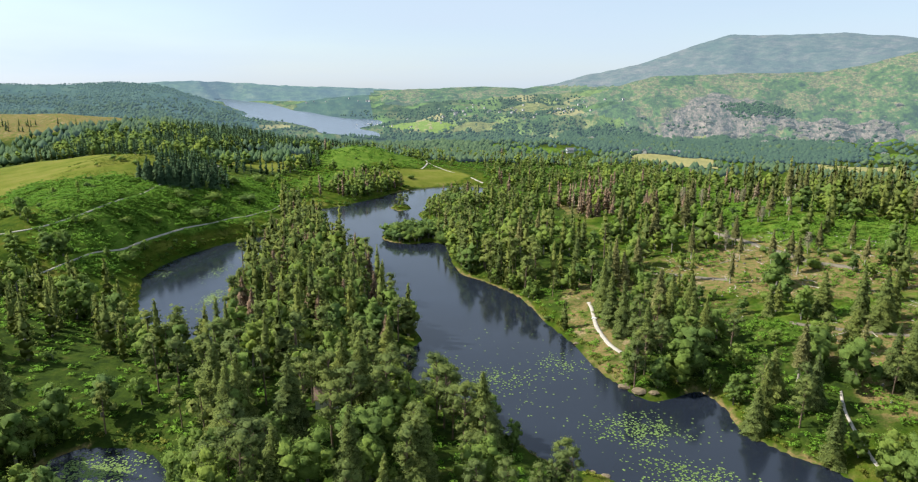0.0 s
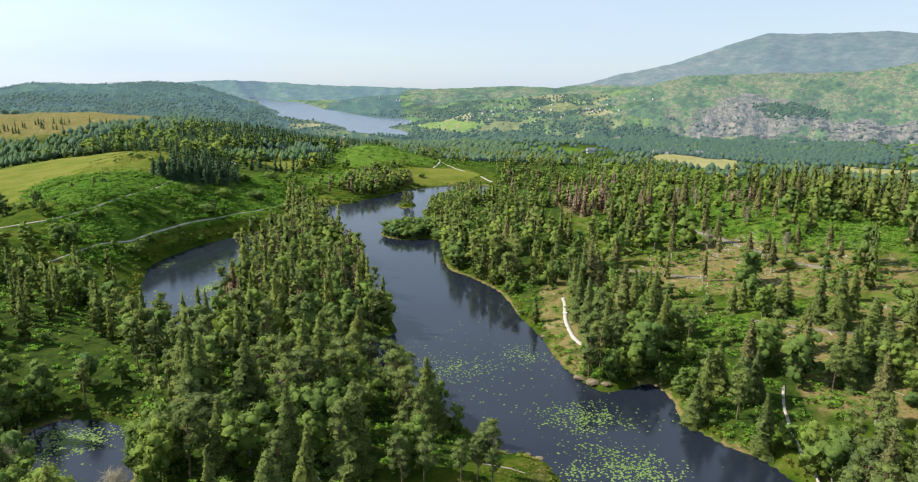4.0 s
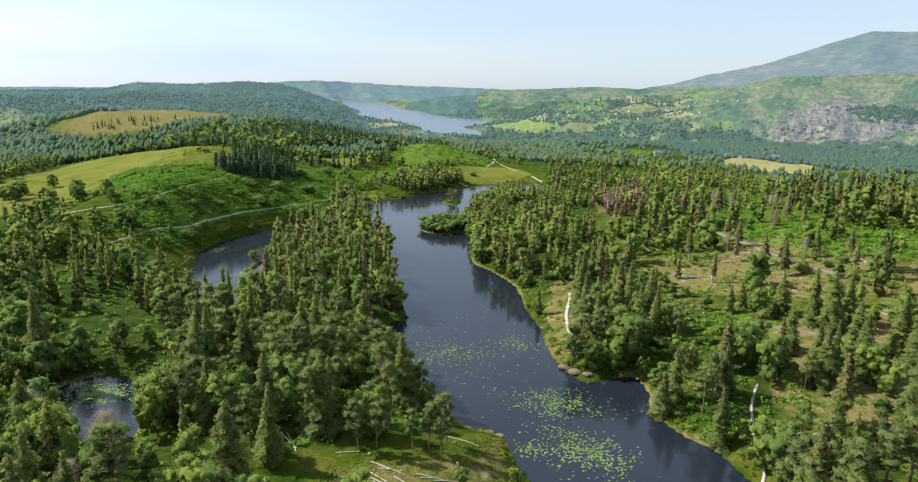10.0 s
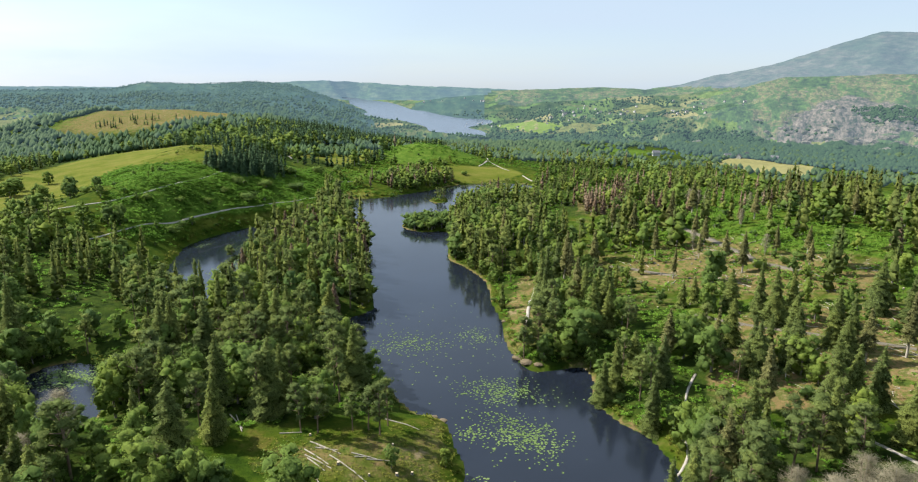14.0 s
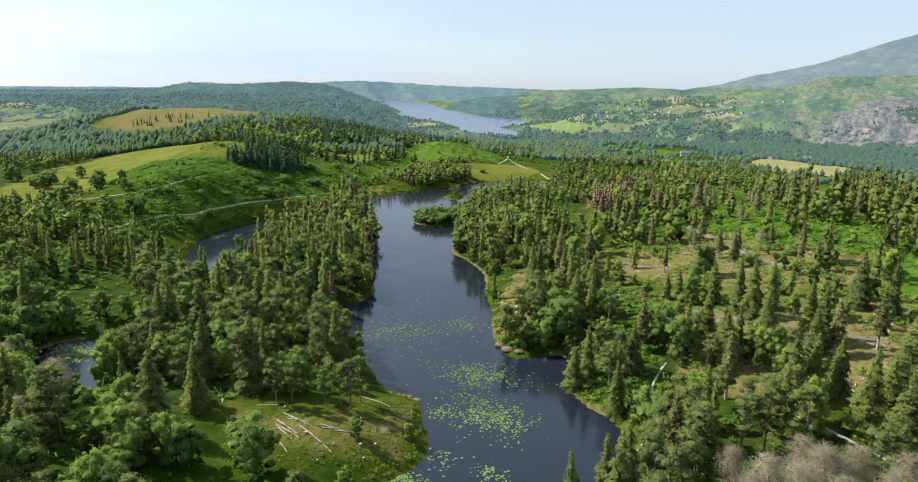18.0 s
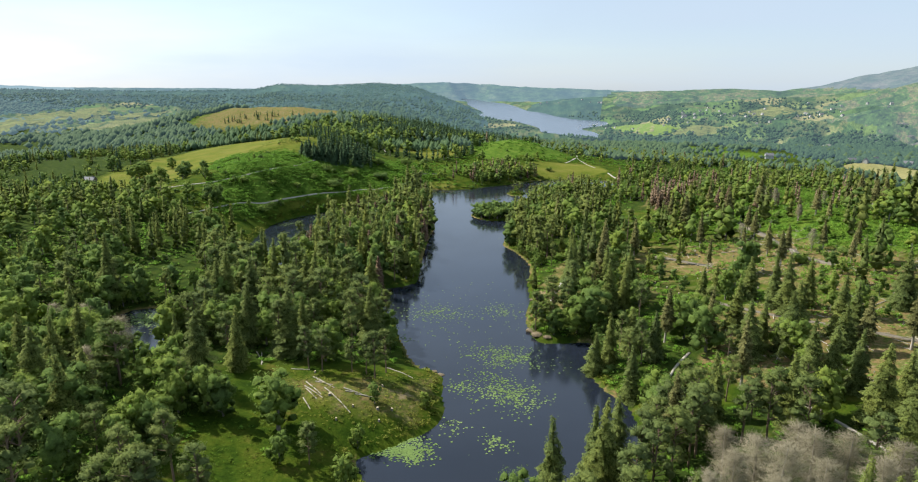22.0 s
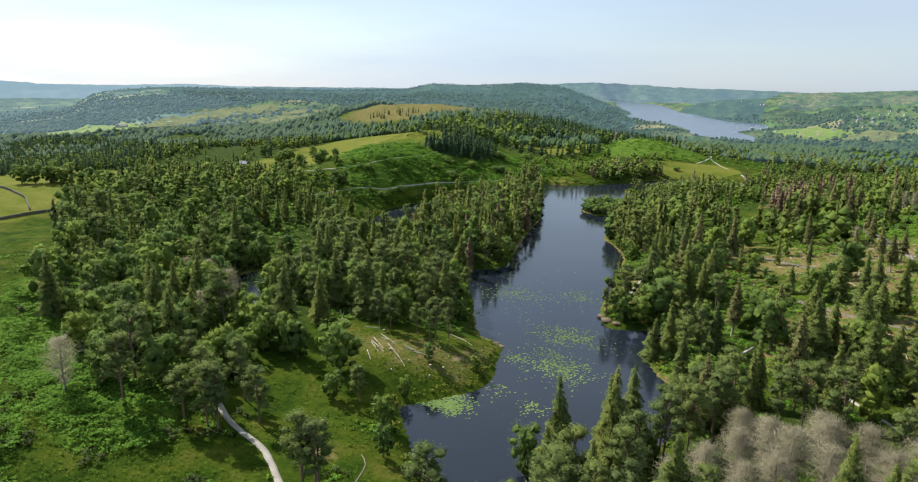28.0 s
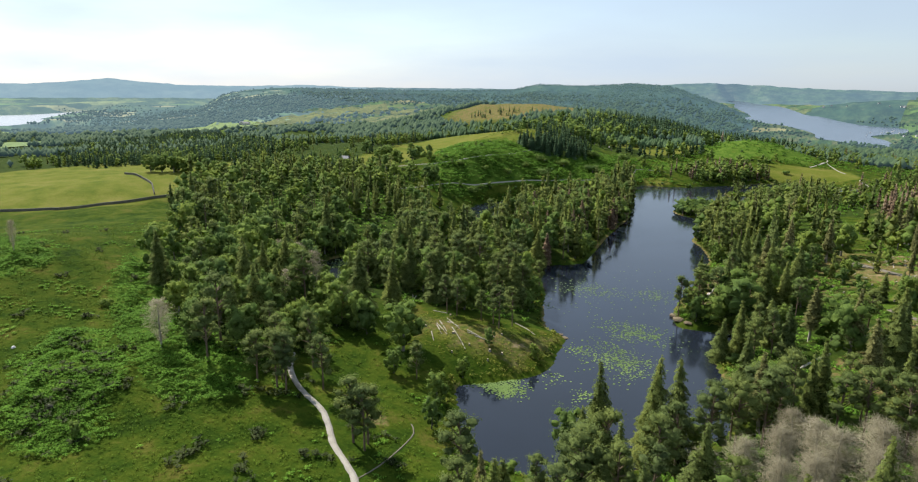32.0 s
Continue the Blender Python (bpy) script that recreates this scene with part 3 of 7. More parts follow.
def height(x, y):
    """Height of the ground over the tarn's water."""
    x, y = np.atleast_1d(np.asarray(x, float)), np.atleast_1d(np.asarray(y, float))
    s = shore(x, y)
    up = 1 - np.exp(-np.clip(s, 0, 80) / 14)
    amp = 0.7 + 1.2 * step(400, 1200, np.hypot(x, y))
    land = 0.25 + upland(x, y) * up + amp * waves(x, y) * up
    z = np.where(s > 0, np.where(s < 60, np.maximum(land, 0.2), land), np.clip(0.12 * s, -3, 0) - 0.05)
    far = np.hypot(x, y) > 1900
    if far.any():
        fx, fy = x[far], y[far]
        in_long, in_west = inside(LONG_LOOP, fx, fy), inside(WEST_LOOP, fx, fy)
        level = long_level(fx, fy)
        zf = z[far]
        zf = np.where(in_long > -60, np.minimum(np.maximum(zf, level + 1), level + 1 + np.clip(-in_long, 0, 60) * 0.2), zf)
        zf = np.where(in_long > 0, level - 4, zf)
        zf = np.where(in_west > -60, np.minimum(np.maximum(zf, -57), -57 + np.clip(-in_west, 0, 60) * 0.2), zf)
        z[far] = np.where(in_west > 0, -62, zf)
    return z

# ---- building helpers ----
def mesh_from(name, verts, faces, mat, smooth=False, normals=None):
    """A mesh from arrays; faces all have the same number of corners; foliage is shaded round its clumps by normals."""
    me = bpy.data.meshes.new(name)
    verts, faces = np.asarray(verts, np.float32), np.asarray(faces, np.int32)
    k = faces.shape[1]
    if normals is not None:
        # every face looks the way that it is shaded
        normals = np.asarray(normals, np.float32)
        lace, normals = (normals[:, 3], normals[:, :3]) if normals.shape[-1] == 4 else (None, normals.reshape(-1, 3))
        a, b, c = (verts[faces[:, i]] for i in range(3))
        back = (np.cross(b - a, c - a) * normals[faces[:, 0]]).sum(1) < 0
        faces = np.where(back[:, None], faces[:, ::-1], faces)
    me.vertices.add(len(verts))
    me.vertices.foreach_set("co", verts.ravel())
    me.loops.add(faces.size)
    me.loops.foreach_set("vertex_index", faces.ravel())
    me.polygons.add(len(faces))
    me.polygons.foreach_set("loop_start", np.arange(0, faces.size, k, dtype=np.int32))
    me.polygons.foreach_set("use_smooth", np.full(len(faces), smooth))
    if mat:
        me.materials.append(mat)
    me.update()
    me.validate()
    if normals is not None:
        me.polygons.foreach_set("use_smooth", np.full(len(me.polygons), True))
        me.attributes.new("custom_normal", "FLOAT_VECTOR", "POINT").data.foreach_set("vector", np.ascontiguousarray(normals).ravel())
        if lace is not None:
            me.attributes.new("lace", "FLOAT", "POINT").data.foreach_set("value", np.ascontiguousarray(lace))
    return me


def part(name, bm, mat, parent, label=""):
    """Links a bmesh (or a mesh) as one object under a thing or a part."""
    if isinstance(bm, bpy.types.Mesh):
        me = bm
    else:
        me = bpy.data.meshes.new(name)
        bm.to_mesh(me)
        bm.free()
        me.materials.append(mat)
    ob = new(name, me)
    if parent:
        ob.parent = parent
    return tagged(ob, label)


def zone(points, x, y):
    return inside(smooth_loop(points, 3), x, y)


# stretches of the plan, in metres
WEST_WOOD = [(-177, 95), (-93, 50), (-57, 36), (-17, 24), (-1, 26), (4, 46), (-4, 62), (-10, 80), (-16, 90), (4, 103),
             (20, 117), (2, 146), (-20, 178), (-50, 172), (-70, 174), (-90, 180), (-116, 198), (-132, 215), (-160, 226), (-215, 232), (-250, 190), (-225, 120)]
POINT_WOOD = [(22, 121), (2, 147), (-21, 177), (-12, 192), (-30, 240), (-47, 290), (-86, 372), (-98, 402), (-110, 398),
              (-100, 345), (-92, 300), (-92, 262), (-80, 222), (-72, 186), (-45, 168)]
EAST_NEAR_WOOD = [(66, 40), (80, 66), (89, 92), (93, 110), (118, 118), (150, 100), (170, 60), (150, 25), (110, 10), (80, 20)]
EAST_SHORE_WOOD = [(80, 126), (72, 140), (70, 158), (52, 155), (45, 164), (38, 190), (26, 236), (4, 268), (-4, 300), (-8, 322), (10, 345),
                   (45, 330), (62, 280), (72, 230), (92, 190), (112, 165), (120, 135)]
NORTH_WOOD = [(0, 345), (-8, 400), (22, 450), (24, 520), (25, 560), (0, 640), (60, 720), (160, 640), (190, 500), (170, 400), (110, 350), (50, 335)]
GROVE = [(-180, 356), (-166, 352), (-146, 372), (-142, 402), (-158, 416), (-178, 400)]
PLANTATION = [(-300, 470), (-190, 470), (-120, 540), (-130, 640), (-250, 680), (-360, 600)]
MEADOW = [(-58, 515), (-40, 508), (0, 536), (10, 548), (-10, 570), (-45, 562), (-62, 545)]
HILL_PASTURE = [(-215, 300), (-185, 320), (-176, 355), (-185, 420), (-215, 470), (-300, 460), (-330, 360), (-300, 280), (-240, 250)]
BRACKEN_SLOPE = [(-190, 300), (-172, 255), (-150, 235), (-138, 260), (-140, 290), (-118, 345), (-112, 400), (-118, 450), (-145, 455), (-150, 390), (-172, 350)]
WEST_PASTURE = [(-235, 20), (-200, 60), (-196, 106), (-222, 130), (-330, 210), (-460, 170), (-450, 40), (-330, -20)]
HEATH = [(-600, 700), (-545, 640), (-430, 630), (-350, 710), (-400, 830), (-550, 860)]
PASTURE_FERN = [(-230, 318), (-244, 352), (-215, 347), (-194, 356), (-172, 347), (-170, 289), (-179, 278)]
SHORE_GRASS = [(-138, 253), (-142, 276), (-139, 305), (-120, 341), (-107, 348), (-121, 327), (-138, 290)]
SHORE_BANK = [(40, 165), (52, 165), (60, 200), (55, 235), (40, 240), (36, 205)]
FELLED = [(75, 232), (95, 205), (125, 190), (160, 190), (165, 235), (130, 262), (95, 262)]
FELLED_LOW = [(98, 160), (118, 135), (160, 120), (190, 150), (160, 185), (118, 182)]
TAN_CUT = [(98, 136), (104, 158), (108, 174), (122, 162), (130, 146), (124, 126), (110, 128)]
CAPE = [(-2, 92), (12, 98), (24, 110), (32, 118), (38, 104), (40, 94), (34, 84), (18, 78), (2, 80)]
FERN_LEFT = [(-96, 46), (-80, 46), (-54, 38), (-22, 28), (-12, 30), (1, 34), (14, 26), (10, 19), (6, 14), (-2, 13), (-15, 16), (-33, 19), (-51, 23), (-62, 26), (-76, 33)]
FERN_KNOLL = [(-42, 6), (-35, 10), (-31, 13), (-26, 12), (-13, 12), (-6, 9), (-1, 5), (4, 2), (8, -1), (13, -3), (11, -10), (-4, -12), (-24, -4)]
CRAG_BANDS = [[(486, 1603), (615, 1838), (905, 2405), (1000, 2330), (956, 1925), (900, 1750), (720, 1600), (576, 1499)],
              [(900, 1750), (772, 1318), (880, 1290), (965, 1400), (1100, 1650), (1000, 1700)]]
FELL_FOOT = [(230, 1080), (420, 1000), (606, 1000), (700, 1150), (690, 1330), (560, 1420), (480, 1560), (430, 1720), (330, 1800), (240, 1500)]
FELL_SIDE = [(800, 1800), (930, 1830), (1010, 2020), (960, 2100), (850, 2050)]
BELT = [(-760, 200), (-480, 128), (-392, 176), (-365, 236), (-430, 300), (-560, 345), (-760, 390), (-820, 300)]
NORTH_MOUND = [(-114, 542), (-130, 600), (-100, 650), (-62, 640), (-31, 590), (-48, 566), (-70, 568), (-85, 535)]
TAN_HEATH = [(-225, 572), (-208, 640), (-150, 670), (-137, 570), (-150, 515), (-180, 530), (-199, 517)]
SHORE_CLUMP = [(-91, 459), (-89, 486), (-72, 512), (-49, 514), (-43, 508), (-60, 477), (-76, 449)]
GREEN_GAP = [(-128, 478), (-118, 517), (-92, 536), (-74, 522), (-97, 481), (-112, 449)]
NORTH_BELT = [(-313, 626), (-301, 684), (-240, 760), (-180, 790), (-110, 810), (-140, 735), (-205, 665), (-232, 602)]
FERN_HILLS = [[(83, 318), (108, 364), (156, 356), (134, 274), (121, 268), (101, 291)], [(126, 263), (153, 272), (190, 262), (172, 228), (138, 234)],
              [(176, 351), (211, 324), (260, 330), (360, 590), (254, 529)]]
VALE_FARM = [(-980, 480), (-1150, 440), (-1700, 1200), (-1950, 1720), (-1500, 1640), (-1250, 1300), (-950, 850)]
PATH_BANK = [(46, 163), (51, 177), (50, 219), (40, 228), (25, 224), (33, 196), (39, 172)]
SHORE_TAN = [(-110, 412), (-107, 428), (-95, 436), (-88, 427), (-96, 416)]
FERN_FAR = [(-140, 10), (-100, 20), (-85, 8), (-90, -20), (-130, -20)]


def build_ground():
    """One sheet of land from under the camera to the horizon; beyond a kilometre and a half it is backdrop."""
    heading = np.concatenate([np.linspace(-180, -92, 30, endpoint=False), np.linspace(-92, 42, 440, endpoint=False), np.linspace(42, 180, 46, endpoint=False)])
    away = np.concatenate([[0.5, 8, 16, 24, 32], np.arange(40, 520, 2.3), 520 * 1.0155 ** np.arange(0, 146)])
    away = away[away < 4860]
    a, d = np.meshgrid(np.radians(heading), away)
    x, y = MIDDLE[0] + d * np.sin(a), MIDDLE[1] + d * np.cos(a)
    x, y = x.ravel(), y.ravel()
    z = height(x, y)
    na, nd = len(heading), len(away)
    i = np.arange(nd - 1)[:, None] * na
    j = np.arange(na)[None, :]
    k = (np.arange(na) + 1)[None, :] % na
    faces = np.stack([i + j, i + na + j, i + na + k, i + k], -1).reshape(-1, 4)
    ring = np.repeat(np.arange(nd - 1), na)
    split = np.searchsorted(away, 1500)
    verts = np.stack([x, y, z], -1)
    near = faces[ring < split]
    me = mesh_from("ground", verts[:(split + 1) * na], near, GROUND, True)
    ground = tagged(new("ground", me), "rolling green moorland with dry pasture, bracken and felled clearings", "ground", kind="structure")
    xn, yn = x[:(split + 1) * na], y[:(split + 1) * na]
    soft = lambda pts, w: np.clip(0.5 + zone(pts, xn, yn) / w, 0, 1)
    far = np.hypot(xn, yn - 250)
    patch = 0.5 + 0.5 * np.sin(xn / 61 + 2 * np.sin(yn / 83)) * np.sin(yn / 57 + 1.5 * np.sin(xn / 71))
    wood = np.maximum.reduce([soft(p, 14) for p in (WEST_WOOD, POINT_WOOD, EAST_NEAR_WOOD, EAST_SHORE_WOOD, NORTH_WOOD, GROVE, PLANTATION)])
    wood = np.maximum(wood * 0.85, step(560, 760, far) * np.clip(clump(xn, yn, 60, 0.3) * 1.5 - 0.1, 0.2, 0.95))
    wood = np.maximum(wood, 0.8 * (xn < -228) * (yn > 60) * (1 - soft(HILL_PASTURE, 10)) * (1 - soft(WEST_PASTURE, 10)) * (1 - soft(HEATH, 30)))
    dry = np.maximum.reduce([soft(MEADOW, 10), 0.85 * soft(TAN_HEATH, 18), 0.5 * soft(NORTH_MOUND, 20), soft(HEATH, 60) * 0.55, soft(HILL_PASTURE, 20) * 0.95, soft(WEST_PASTURE, 16) * 0.95, 0.45 * soft(CAPE, 10), 0.6 * soft(SHORE_GRASS, 8), 0.85 * soft(SHORE_TAN, 6), 0.42 * patch * (yn > 420) * (xn < 100)])
    fern = np.maximum.reduce([soft(BRACKEN_SLOPE, 16) * (1 - soft(SHORE_GRASS, 6)), soft(PASTURE_FERN, 12), soft(FERN_LEFT, 8), soft(FERN_KNOLL, 8), soft(FERN_FAR, 12), 0.72 * soft(NORTH_MOUND, 16), 0.65 * soft(GREEN_GAP, 14), *[soft(p, 24) for p in FERN_HILLS],
                              0.85 * patch * (xn > 25) * (yn > 170) * (1 - 0.6 * soft(FELLED, 20)), 0.5 * patch * (xn < 0) * (yn > 440)])
    bare = np.maximum.reduce([0.72 * soft(HEATH, 60), 0.6 * soft(SHORE_BANK, 8), soft(FELLED, 24) * 0.85, soft(FELLED_LOW, 24) * 0.85, 1.15 * soft(TAN_CUT, 8), 0.62 * (1 - patch) * (xn > 60) * (yn > 95) * (yn < 420), 0.5 * soft(CAPE, 12)])
    mound = np.clip(1.2 - np.hypot((xn - 36) / 3.6, (yn - 45) / 2.2), 0, 1) * 1.2
    bare = np.maximum(bare, mound)
    beach = np.clip(1.0 - shore(xn, yn) / 1.8, 0, 1) * 0.7 * (0.4 + 0.6 * (np.sin(xn / 9 + np.sin(yn / 13)) > 0.2))
    fern, bare = fern * (1 - soft(TAN_HEATH, 12)) * (1 - soft(MEADOW, 6)), bare * (1 - 0.6 * np.maximum.reduce([soft(p, 20) for p in FERN_HILLS]))
    for name, v in (("wood", wood), ("dry", dry), ("fern", fern), ("bare", np.maximum(bare, beach))):
        me.attributes.new(name, "FLOAT", "POINT").data.foreach_set("value", v.astype(np.float32))
    # the far country, with haze painted into its materials
    fars = faces[ring >= split]
    base = split * na
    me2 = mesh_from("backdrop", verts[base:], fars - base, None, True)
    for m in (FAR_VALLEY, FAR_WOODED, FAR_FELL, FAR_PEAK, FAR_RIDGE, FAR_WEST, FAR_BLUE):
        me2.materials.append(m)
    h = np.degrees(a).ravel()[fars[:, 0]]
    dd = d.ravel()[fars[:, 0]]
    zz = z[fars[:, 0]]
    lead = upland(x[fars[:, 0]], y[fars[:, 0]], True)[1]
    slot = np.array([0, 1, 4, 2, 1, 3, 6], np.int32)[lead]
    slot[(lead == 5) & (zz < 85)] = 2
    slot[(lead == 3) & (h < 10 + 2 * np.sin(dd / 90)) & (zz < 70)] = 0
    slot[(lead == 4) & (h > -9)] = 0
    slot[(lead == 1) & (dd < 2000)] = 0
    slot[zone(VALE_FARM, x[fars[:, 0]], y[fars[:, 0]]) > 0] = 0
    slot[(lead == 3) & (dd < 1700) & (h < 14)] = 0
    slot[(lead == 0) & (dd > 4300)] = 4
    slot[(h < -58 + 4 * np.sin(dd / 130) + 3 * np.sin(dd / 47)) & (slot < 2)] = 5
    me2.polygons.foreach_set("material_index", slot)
    xf, yf = x[base:], y[base:]
    rock = np.maximum.reduce([np.clip(0.5 + zone(p, xf, yf) / 160, 0, 1) for p in CRAG_BANDS])
    me2.attributes.new("rock", "FLOAT", "POINT").data.foreach_set("value", rock.astype(np.float32))
    hf, df = np.degrees(a).ravel()[base:], d.ravel()[base:]
    # bracken, scree and woods run in streaks down the slopes
    fall = np.stack([np.radians(hf) * 2200, df * 0.14, verts[base:, 2] * 1.4], -1).astype(np.float32)
    me2.attributes.new("downhill", "FLOAT_VECTOR", "POINT").data.foreach_set("vector", fall.ravel())
    lead = upland(xf, yf, True)[1]
    dark = np.maximum.reduce([np.clip(0.5 + zone(p, xf, yf) / 60, 0, 1) for p in (FELL_FOOT, FELL_SIDE)])
    dark = np.maximum(dark, np.where(lead == 1, np.clip(clump(xf, yf, 210, 1.0) * 2.4 - 0.2, 0, 1), 0))
    dark = np.maximum(dark, np.where((df < 3300) & (upland(xf, yf) < 45) & ((lead != 3) | (hf < 9)), np.clip(clump(xf, yf, 120, 0.3) * 1.8 - 0.5, 0, 1), 0))
    dark = dark * (1 - 0.85 * np.clip(0.5 + zone(VALE_FARM, xf, yf) / 60, 0, 1))
    dark = np.maximum(dark, np.where((lead == 2) | (lead == 4), np.clip(clump(xf, yf, 130, 2.0) * 1.8 - 0.3, 0, 0.9), 0))
    me2.attributes.new("wooded", "FLOAT", "POINT").data.foreach_set("value", dark.astype(np.float32))
    tagged(new("backdrop", me2), "hazy wooded ridges, fell and mountain round the basin", "hills", kind="structure")


build_ground()


def water_sheet(name, loop, z, mat, label):
    """A flat water surface that reaches a little under its banks."""
    p = np.array(loop)
    mid = p.mean(0)
    out = p + (p - mid) / np.maximum(np.linalg.norm(p - mid, axis=1, keepdims=True), 1e-6) * 1.5
    bm = bmesh.new()
    ring = [bm.verts.new((q[0], q[1], z(q[0], q[1]))) for q in out]
    bmesh.ops.triangulate(bm, faces=[bm.faces.new(ring)])
    bmesh.ops.recalc_face_normals(bm, faces=bm.faces)
    if sum(f.normal.z for f in bm.faces) < 0:
        bmesh.ops.reverse_faces(bm, faces=bm.faces)
    return tagged(part(name, bm, mat, None), label, "water", kind="structure")


flat = lambda x, y: 0.0
water_sheet("water", SHORES[0], flat, WATER, "dark still tarn reflecting trees and sky")
water_sheet("water_inlet", SHORES[1], flat, WATER, "dark still inlet behind the wooded point")
water_sheet("water_pool", SHORES[2], flat, WATER, "small dark pool half covered in lily leaves")
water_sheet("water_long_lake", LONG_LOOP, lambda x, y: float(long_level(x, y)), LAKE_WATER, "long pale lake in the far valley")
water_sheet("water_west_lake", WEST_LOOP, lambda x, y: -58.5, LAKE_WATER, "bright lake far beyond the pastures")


# ---- footpaths ----
def footpath(points, width, label, surface):
    p = np.array(points, float)
    fine = []
    for i in range(len(p) - 1):
        a, b, c, d = p[max(i - 1, 0)], p[i], p[i + 1], p[min(i + 2, len(p) - 1)]
        n = max(2, int(np.linalg.norm(c - b) / 2.0))
        for u in np.arange(n) / n:
            fine.append(0.5 * (2 * b + (c - a) * u + (2 * a - 5 * b + 4 * c - d) * u * u + (3 * b - a - 3 * c + d) * u ** 3))
    fine = np.array(fine + [p[-1]])
    way = np.gradient(fine, axis=0)
    side = np.stack([way[:, 1], -way[:, 0]], -1) / np.linalg.norm(way, axis=1, keepdims=True)
    rnd = np.random.RandomState(len(points))
    cols = []
    for u in (-0.5, -0.44, 0, 0.44, 0.5):
        q = fine + side * width * 0.78 * (u * (1 + 0.12 * rnd.randn(len(fine), 1)))
        lift = (-0.5 if width > 0.6 else -0.1) if abs(u) == 0.5 else (0.2 if width > 0.6 else 0.06) + 0.04 * (u == 0)
        cols.append(np.column_stack([q, height(q[:, 0], q[:, 1]) + lift]))
    v = np.stack(cols, 1).reshape(-1, 3)
    i = np.arange(len(fine) - 1)[:, None] * 5 + np.arange(4)[None, :]
    f = np.stack([i, i + 1, i + 6, i + 5], -1).reshape(-1, 4)
    return tagged(new("footpath", mesh_from("footpath", v, f, surface, True)), label, "path", kind="structure")


PATHS = []
PATHS.append(([(78, 4), (68, 13), (58, 22), (51, 28), (39, 32), (28, 37), (15, 39), (6, 42.5), (0, 47)], 1.8, "pale gravel footpath winding through grass under pines"))
PATHS.append(([(51, 28), (50, 34), (47, 42), (44, 48), (41, 50)], 0.4, "thin trodden trail round a grassy mound"))
PATHS.append(([(-212, 243), (-198, 246), (-185, 251), (-175, 258), (-169, 270), (-165, 290), (-164, 315), (-166, 346), (-166, 358)], 1.0, "pale gravel path climbing the bracken slope"))
PATHS.append(([(-158, 212), (-153, 229), (-151, 254), (-147, 270), (-144, 292), (-137, 318), (-126, 342), (-117, 358), (-112, 378), (-115, 405), (-118, 424), (-121, 434), (-113, 446), (-106, 452)], 0.9, "pale gravel path along the foot of the bracken slope"))
PATHS.append(([(47, 216), (47, 210), (46, 197), (47, 184), (49, 177)], 1.7, "pale gravel path above the wooded shore"))
PATHS.append(([(116, 124), (121, 118), (127, 111), (132, 104), (137, 97), (146, 84)], 0.9, "gravel forest track among spruces"))
PATHS.append(([(84, 104), (88, 110), (89, 114), (89, 120), (90, 128), (92, 137), (95, 144)], 0.9, "gravel path close to the reedy shore"))
PATHS.append(([(21, 527), (16, 534), (11, 543)], 1.6, "pale gravel landing at the tarn's corner"))
PATHS.append(([(-3, 560), (-8, 564), (-14, 572), (-21, 584), (-29, 600)], 1.0, "pale gravel path beside the lakeside meadow"))
PATHS.append(([(-33, 568), (-30, 583), (-29, 600), (-33, 622), (-40, 640)], 1.9, "pale gravel track over the rise behind the meadow"))
PATHS.append(([(-188, 500), (-196, 512), (-206, 522), (-222, 540)], 2.4, "pale track over the dry heath"))
PATHS.append(([(100, 222), (91, 229), (84, 235), (76, 240)], 3.0, "grey gravel turning place on the felled hill"))
PATHS.append(([(110, 290), (112, 284), (120, 257), (127, 240), (130, 227), (140, 214)], 3.4, "grey gravel track over the felled hill"))
PATHS.append(([(100, 180), (105, 176), (117, 168), (124, 164), (133, 160), (150, 152)], 1.8, "worn timber track across the clearing"))
for points, width, label in PATHS:
    footpath(points, width, label, EARTH if label.startswith(("trodden", "worn", "thin", "grey")) else GRAVEL)

# ---- trees ----
def tube(points, radii, sides=5):
    """A tapered limb along the points."""
    p = np.asarray(points, float)
    v, f = [], []
    for i, (q, r) in enumerate(zip(p, radii)):
        way = p[min(i + 1, len(p) - 1)] - p[max(i - 1, 0)]
        way /= np.linalg.norm(way) + 1e-9
        u = np.cross(way, (0.3, 1, 0.2))
        u /= np.linalg.norm(u)
        w = np.cross(way, u)
        for k in range(sides):
            a = 2 * math.pi * k / sides
            v.append(q + r * (math.cos(a) * u + math.sin(a) * w))
    for i in range(len(p) - 1):
        for k in range(sides):
            m = (k + 1) % sides
            f.append((i * sides + k, i * sides + m, (i + 1) * sides + m, (i + 1) * sides + k))
    return np.array(v), np.array(f)


def join(pieces):
    """Puts meshes of arrays together: corners, faces and, where given, the way each corner is shaded."""
    v, f, out, n = [], [], [], 0
    for a, b, *way in pieces:
        v.append(a)
        f.append(b + n)
        out += way
        n += len(a)
    return (np.concatenate(v), np.concatenate(f)) + ((np.concatenate(out),) if out else ())


def laced(way, lace):
    return np.column_stack([way, np.full(len(way), float(lace))])


def unit(v):
    return v / (np.linalg.norm(v, axis=-1, keepdims=True) + 1e-9)


detail = 1.0     # lowered for woods that stay far from the path
open_work = 0.85     # how far sprays are cut into lace


HEART = np.array([0, 0, 0.42])      # the middle of a crown, from which it is rounded


